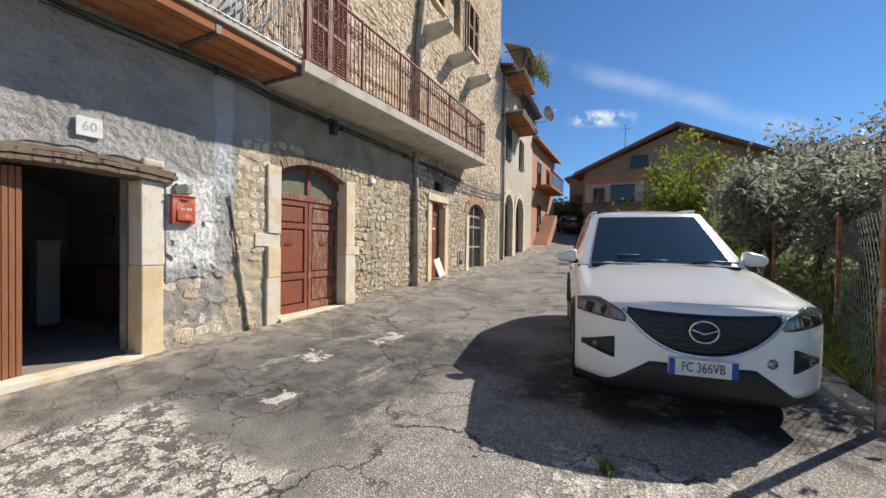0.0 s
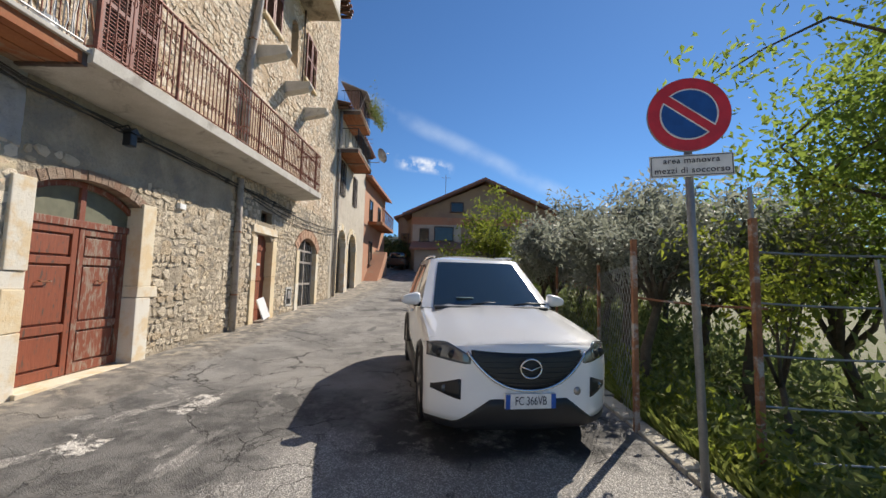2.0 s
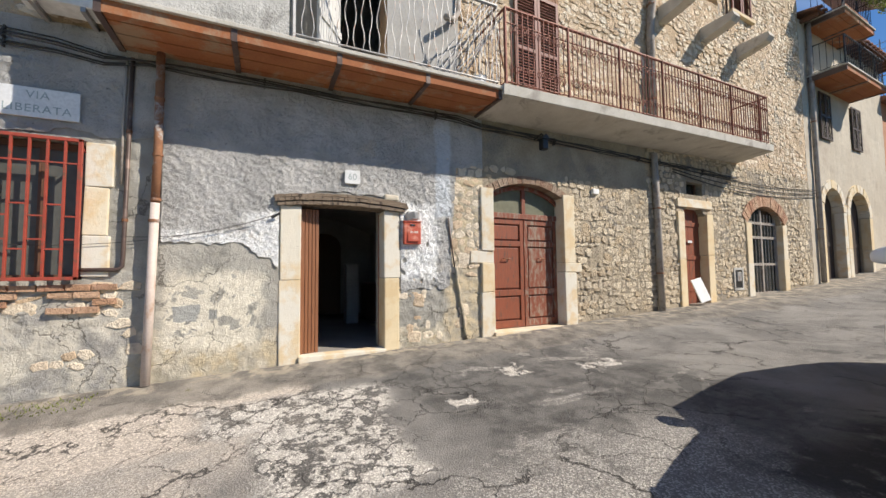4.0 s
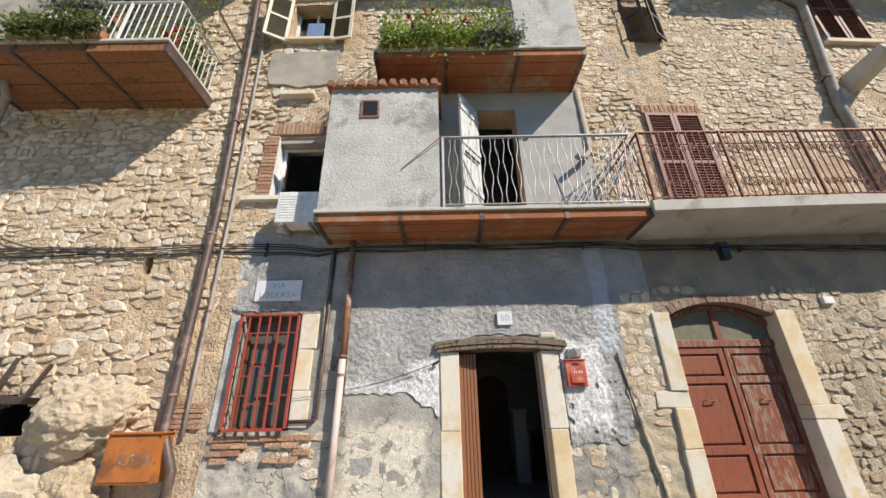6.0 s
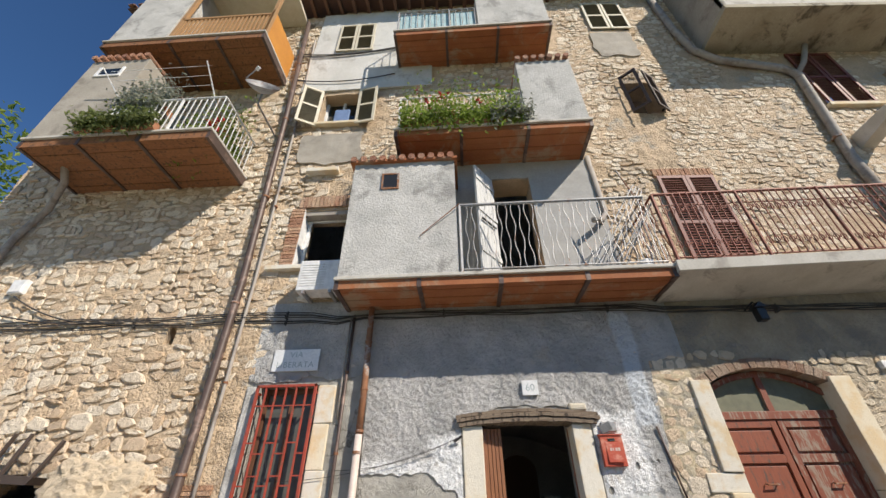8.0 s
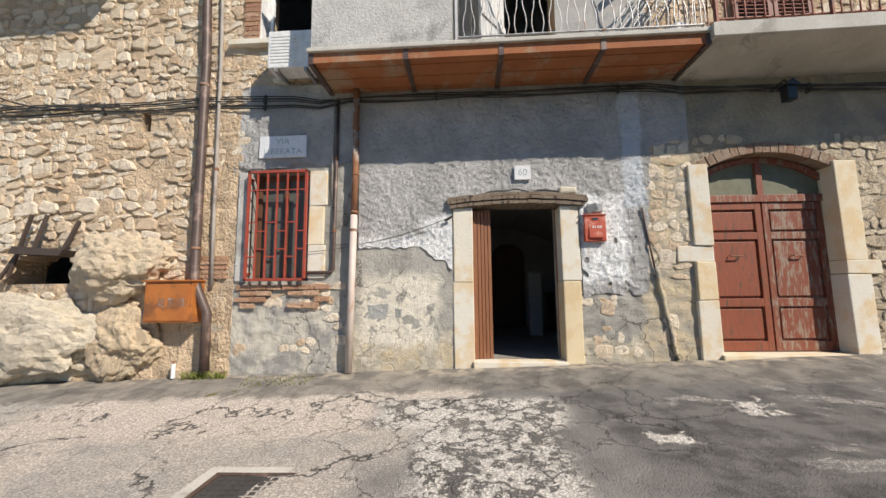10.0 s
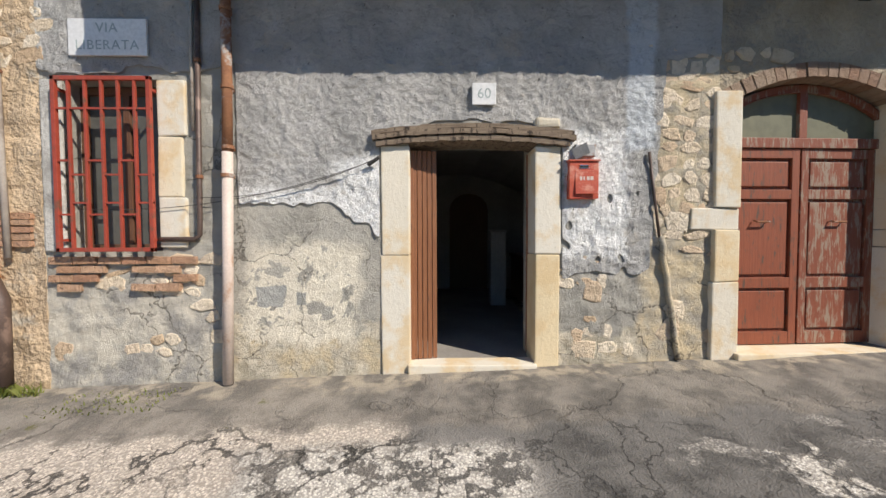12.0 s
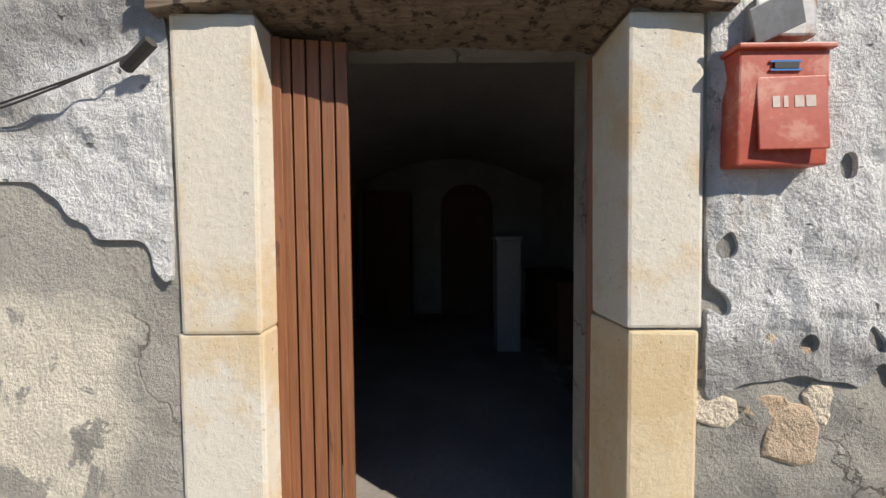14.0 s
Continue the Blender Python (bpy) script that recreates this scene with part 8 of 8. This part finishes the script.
ew = tagged(part("garden_wall", boxes((-8.5, -3.2, 40.0, 40.5, 1.0, 5.2), bevel=0.03), M_PALE_WALL), "pale rendered wall closing the far end of the lane", "wall", kind="structure")

gh = thing("house", "wide tan house with a low gable roof", "house")
HX0, HX1, HY, APX, EAV, TOP = -4.0, 9.0, 35.0, 2.7, 8.1, 10.9
part("gable_wall", prism(bmesh.new(), [(HX0, 0.5), (HX1, 0.5), (HX1, EAV), (APX, TOP - 0.25), (HX0, EAV - 0.3)], 1, HY, HY + 12), M_TAN, gh)
part("salmon_band", boxes((HX0 - 0.02, HX1 + 0.02, HY - 0.05, HY, 6.75, 7.45)), M_SALMON, gh)
part("pale_wall", boxes((HX0 + 0.1, 0.6, HY - 0.06, HY, 4.9, 6.75)), M_PALE_WALL, gh)
for a, b, za, zb in ((HX0 - 0.8, APX, EAV - 0.65, TOP), (HX1 + 0.8, APX, EAV - 0.4, TOP)):
    part("roof", prism(bmesh.new(), [(a, za), (b, zb), (b, zb + 0.22), (a, za + 0.22)], 1, HY - 0.9, HY + 12.5), M_TILE, gh)
    part("fascia", prism(bmesh.new(), [(a, za - 0.12), (b, zb - 0.12), (b, zb), (a, za)], 1, HY - 0.92, HY - 0.8), M_DARKWOOD, gh)
for x, z, w, h in ((-1.0, 5.3, 1.8, 1.3), (3.8, 5.6, 2.6, 0.9), (7.0, 5.6, 2.4, 0.9), (0.2, 8.0, 1.2, 0.9), (-2.8, 5.2, 0.9, 1.2)):
    window_at(gh, x, HY - 0.06, z, w, h, 0)
# no opening here: a flat dark board gives the shade of a recess
part("recess", boxes((0.8, 8.8, HY - 0.06, HY, 4.0, 5.0)), M_DARKWOOD, gh)
part("lean_to_roof", prism(bmesh.new(), [(HY - 2.4, 4.2), (HY, 5.0), (HY, 5.2), (HY - 2.4, 4.4)], 0, -3.9, 1.2), M_TILE, gh)
part("lean_to", boxes((-3.5, 1.0, HY - 2.0, HY, 0.5, 4.3)), M_PALE_WALL, gh)
window_at(gh, -2.0, HY - 2.0, 2.6, 0.9, 1.1, 0)
part("chimney", boxes((4.2, 4.8, HY + 3, HY + 3.6, 10.0, 11.0), bevel=0.02), M_TAN, gh)
sh = thing("house", "small tan house beside the wide gabled one", "house")
part("wall", boxes((-5.6, -4.2, 37.5, 44, 0.5, 7.8)), M_TAN, sh)
part("roof", prism(bmesh.new(), [(-6.0, 7.6), (-3.9, 8.3), (-3.9, 8.5), (-6.0, 7.8)], 1, 37.0, 44.2), M_TILE, sh)
window_at(sh, -4.9, 37.5, 5.0, 0.8, 1.2, 0)
fh = thing("house", "distant flat roofed salmon house among trees", "house")
part("wall", boxes((13.0, 20.0, 50, 58, -2, 9.9)), M_SALMON, fh)
part("roof", boxes((12.6, 20.4, 49.6, 58.4, 9.9, 10.4), bevel=0.05), M_TILE, fh)
for x in (14.5, 16.5, 18.5):
    window_at(fh, x, 50, 6.8, 1.1, 1.4, 0)
pa2 = thing("aerial", "thin rooftop aerial on the gabled house", "aerial")
part("mast", tubes(((-1.0, 40, 9.0), (-1.0, 40, 13.0)), r=0.03, n=5), M_GREY_IRON, pa2)
part("rod", tubes(((-1.5, 40, 12.6), (-0.5, 40, 12.6)), r=0.02, n=4), M_GREY_IRON, pa2)


def ridge(seed, y, x0, x1, high, base):
    def h(x, yy):
        t = (yy - y) / 160
        return base + high * math.sin(math.pi * clamp01(t)) * (0.75 + 0.5 * noise.noise(Vector((x * 0.006, seed, 0)))) + 3 * noise.noise(Vector((x * 0.03, yy * 0.03, seed)))
    return grid_mesh(steps((x0, x1, 12)), steps((y, y + 160, 10)), h)


tagged(part("hill", ridge(3.0, 330, -260, 520, 62, -6), M_HILL, smooth=True), "dark wooded hills on the horizon", "hill", kind="structure")
tagged(part("hill", ridge(8.0, 560, -500, 800, 78, -6), M_HILL, smooth=True), "blue wooded hills far on the horizon", "hill", kind="structure")


# ---- the stones themselves, last ----
def ragged(y, z, k=1.5, s=0.0):
    return noise.noise(Vector((y * k, z * k, 11 + s)))


def skip_a(y, z, ln, h):
    bare = z < 0.9 and ragged(y, z, 0.8) < 0.2
    return bare or (y > -2.6 and z < 2.9) or ragged(y, z, 0.9, 4) > 0.38 or ragged(y * 3, z * 3, 1.2) > 0.45


def skip_c(y, z, ln, h):
    return (z > 3.0 + 0.25 * ragged(y, z) and y < 8.3) or ragged(y, z, 1.1) > 0.47 or z < ground_z(-4.9, y) + 0.08


def skip_u(y, z, ln, h):
    if -2.6 < y < 0.7 and z > 9.5:
        return True
    if -1.0 < y < 3.7 and z < 7.2:
        return True
    return ragged(y, z, 0.7) > 0.36 or ragged(y * 3, z * 3, 1.1) > 0.48


pa = list(courses(-8.05, -1.85, 0.2, 13.2, 0.06, 0.19, 0.08, 0.34, skip_a, random.Random(3), 0.036))
near_a = [p for p in pa if -4.6 < p[0] and 1.6 < p[1] < 4.6][:300]
loose_stones(near_a, wall_a, M_STONE)
near_ids = set(near_a)
joined_stones("rubble", [p for p in pa if p not in near_ids], wall_a, M_STONE, "beige rubble stones")
pc = list(courses(4.1, 16.3, 0.1, 4.0, 0.06, 0.16, 0.07, 0.28, skip_c, random.Random(4), 0.024))
near_c = [p for p in pc if 5.9 < p[0] < 8.6][:300]
near_ids = set(near_c)
loose_stones(near_c, wall_c, M_STONE_GREY)
joined_stones("rubble", [p for p in pc if p not in near_ids], wall_c, M_STONE_GREY, "grey beige rubble stones")
pu = list(courses(-1.9, 16.3, 4.05, 13.4, 0.06, 0.15, 0.07, 0.27, skip_u, random.Random(5), 0.022))
joined_stones("rubble", pu, wall_u, M_STONE, "beige rubble stones")
pb = list(courses(2.65, 4.0, 0.25, 1.25, 0.08, 0.16, 0.1, 0.26, lambda y, z, a, b: ragged(y, z, 2.2) > -0.1, random.Random(6)))
pb += list(courses(3.45, 4.05, 1.2, 3.0, 0.08, 0.15, 0.1, 0.24, lambda y, z, a, b: ragged(y, z, 2.0) > 0.25, random.Random(8)))
pb += list(courses(-1.9, -0.4, 0.3, 1.2, 0.07, 0.14, 0.12, 0.3, lambda y, z, a, b: ragged(y, z, 2.0) > 0.0, random.Random(9)))
loose_stones([(y, z, ln, h, d * 0.25 + 0.004, t) for y, z, ln, h, d, t in pb], wall_b, M_STONE)
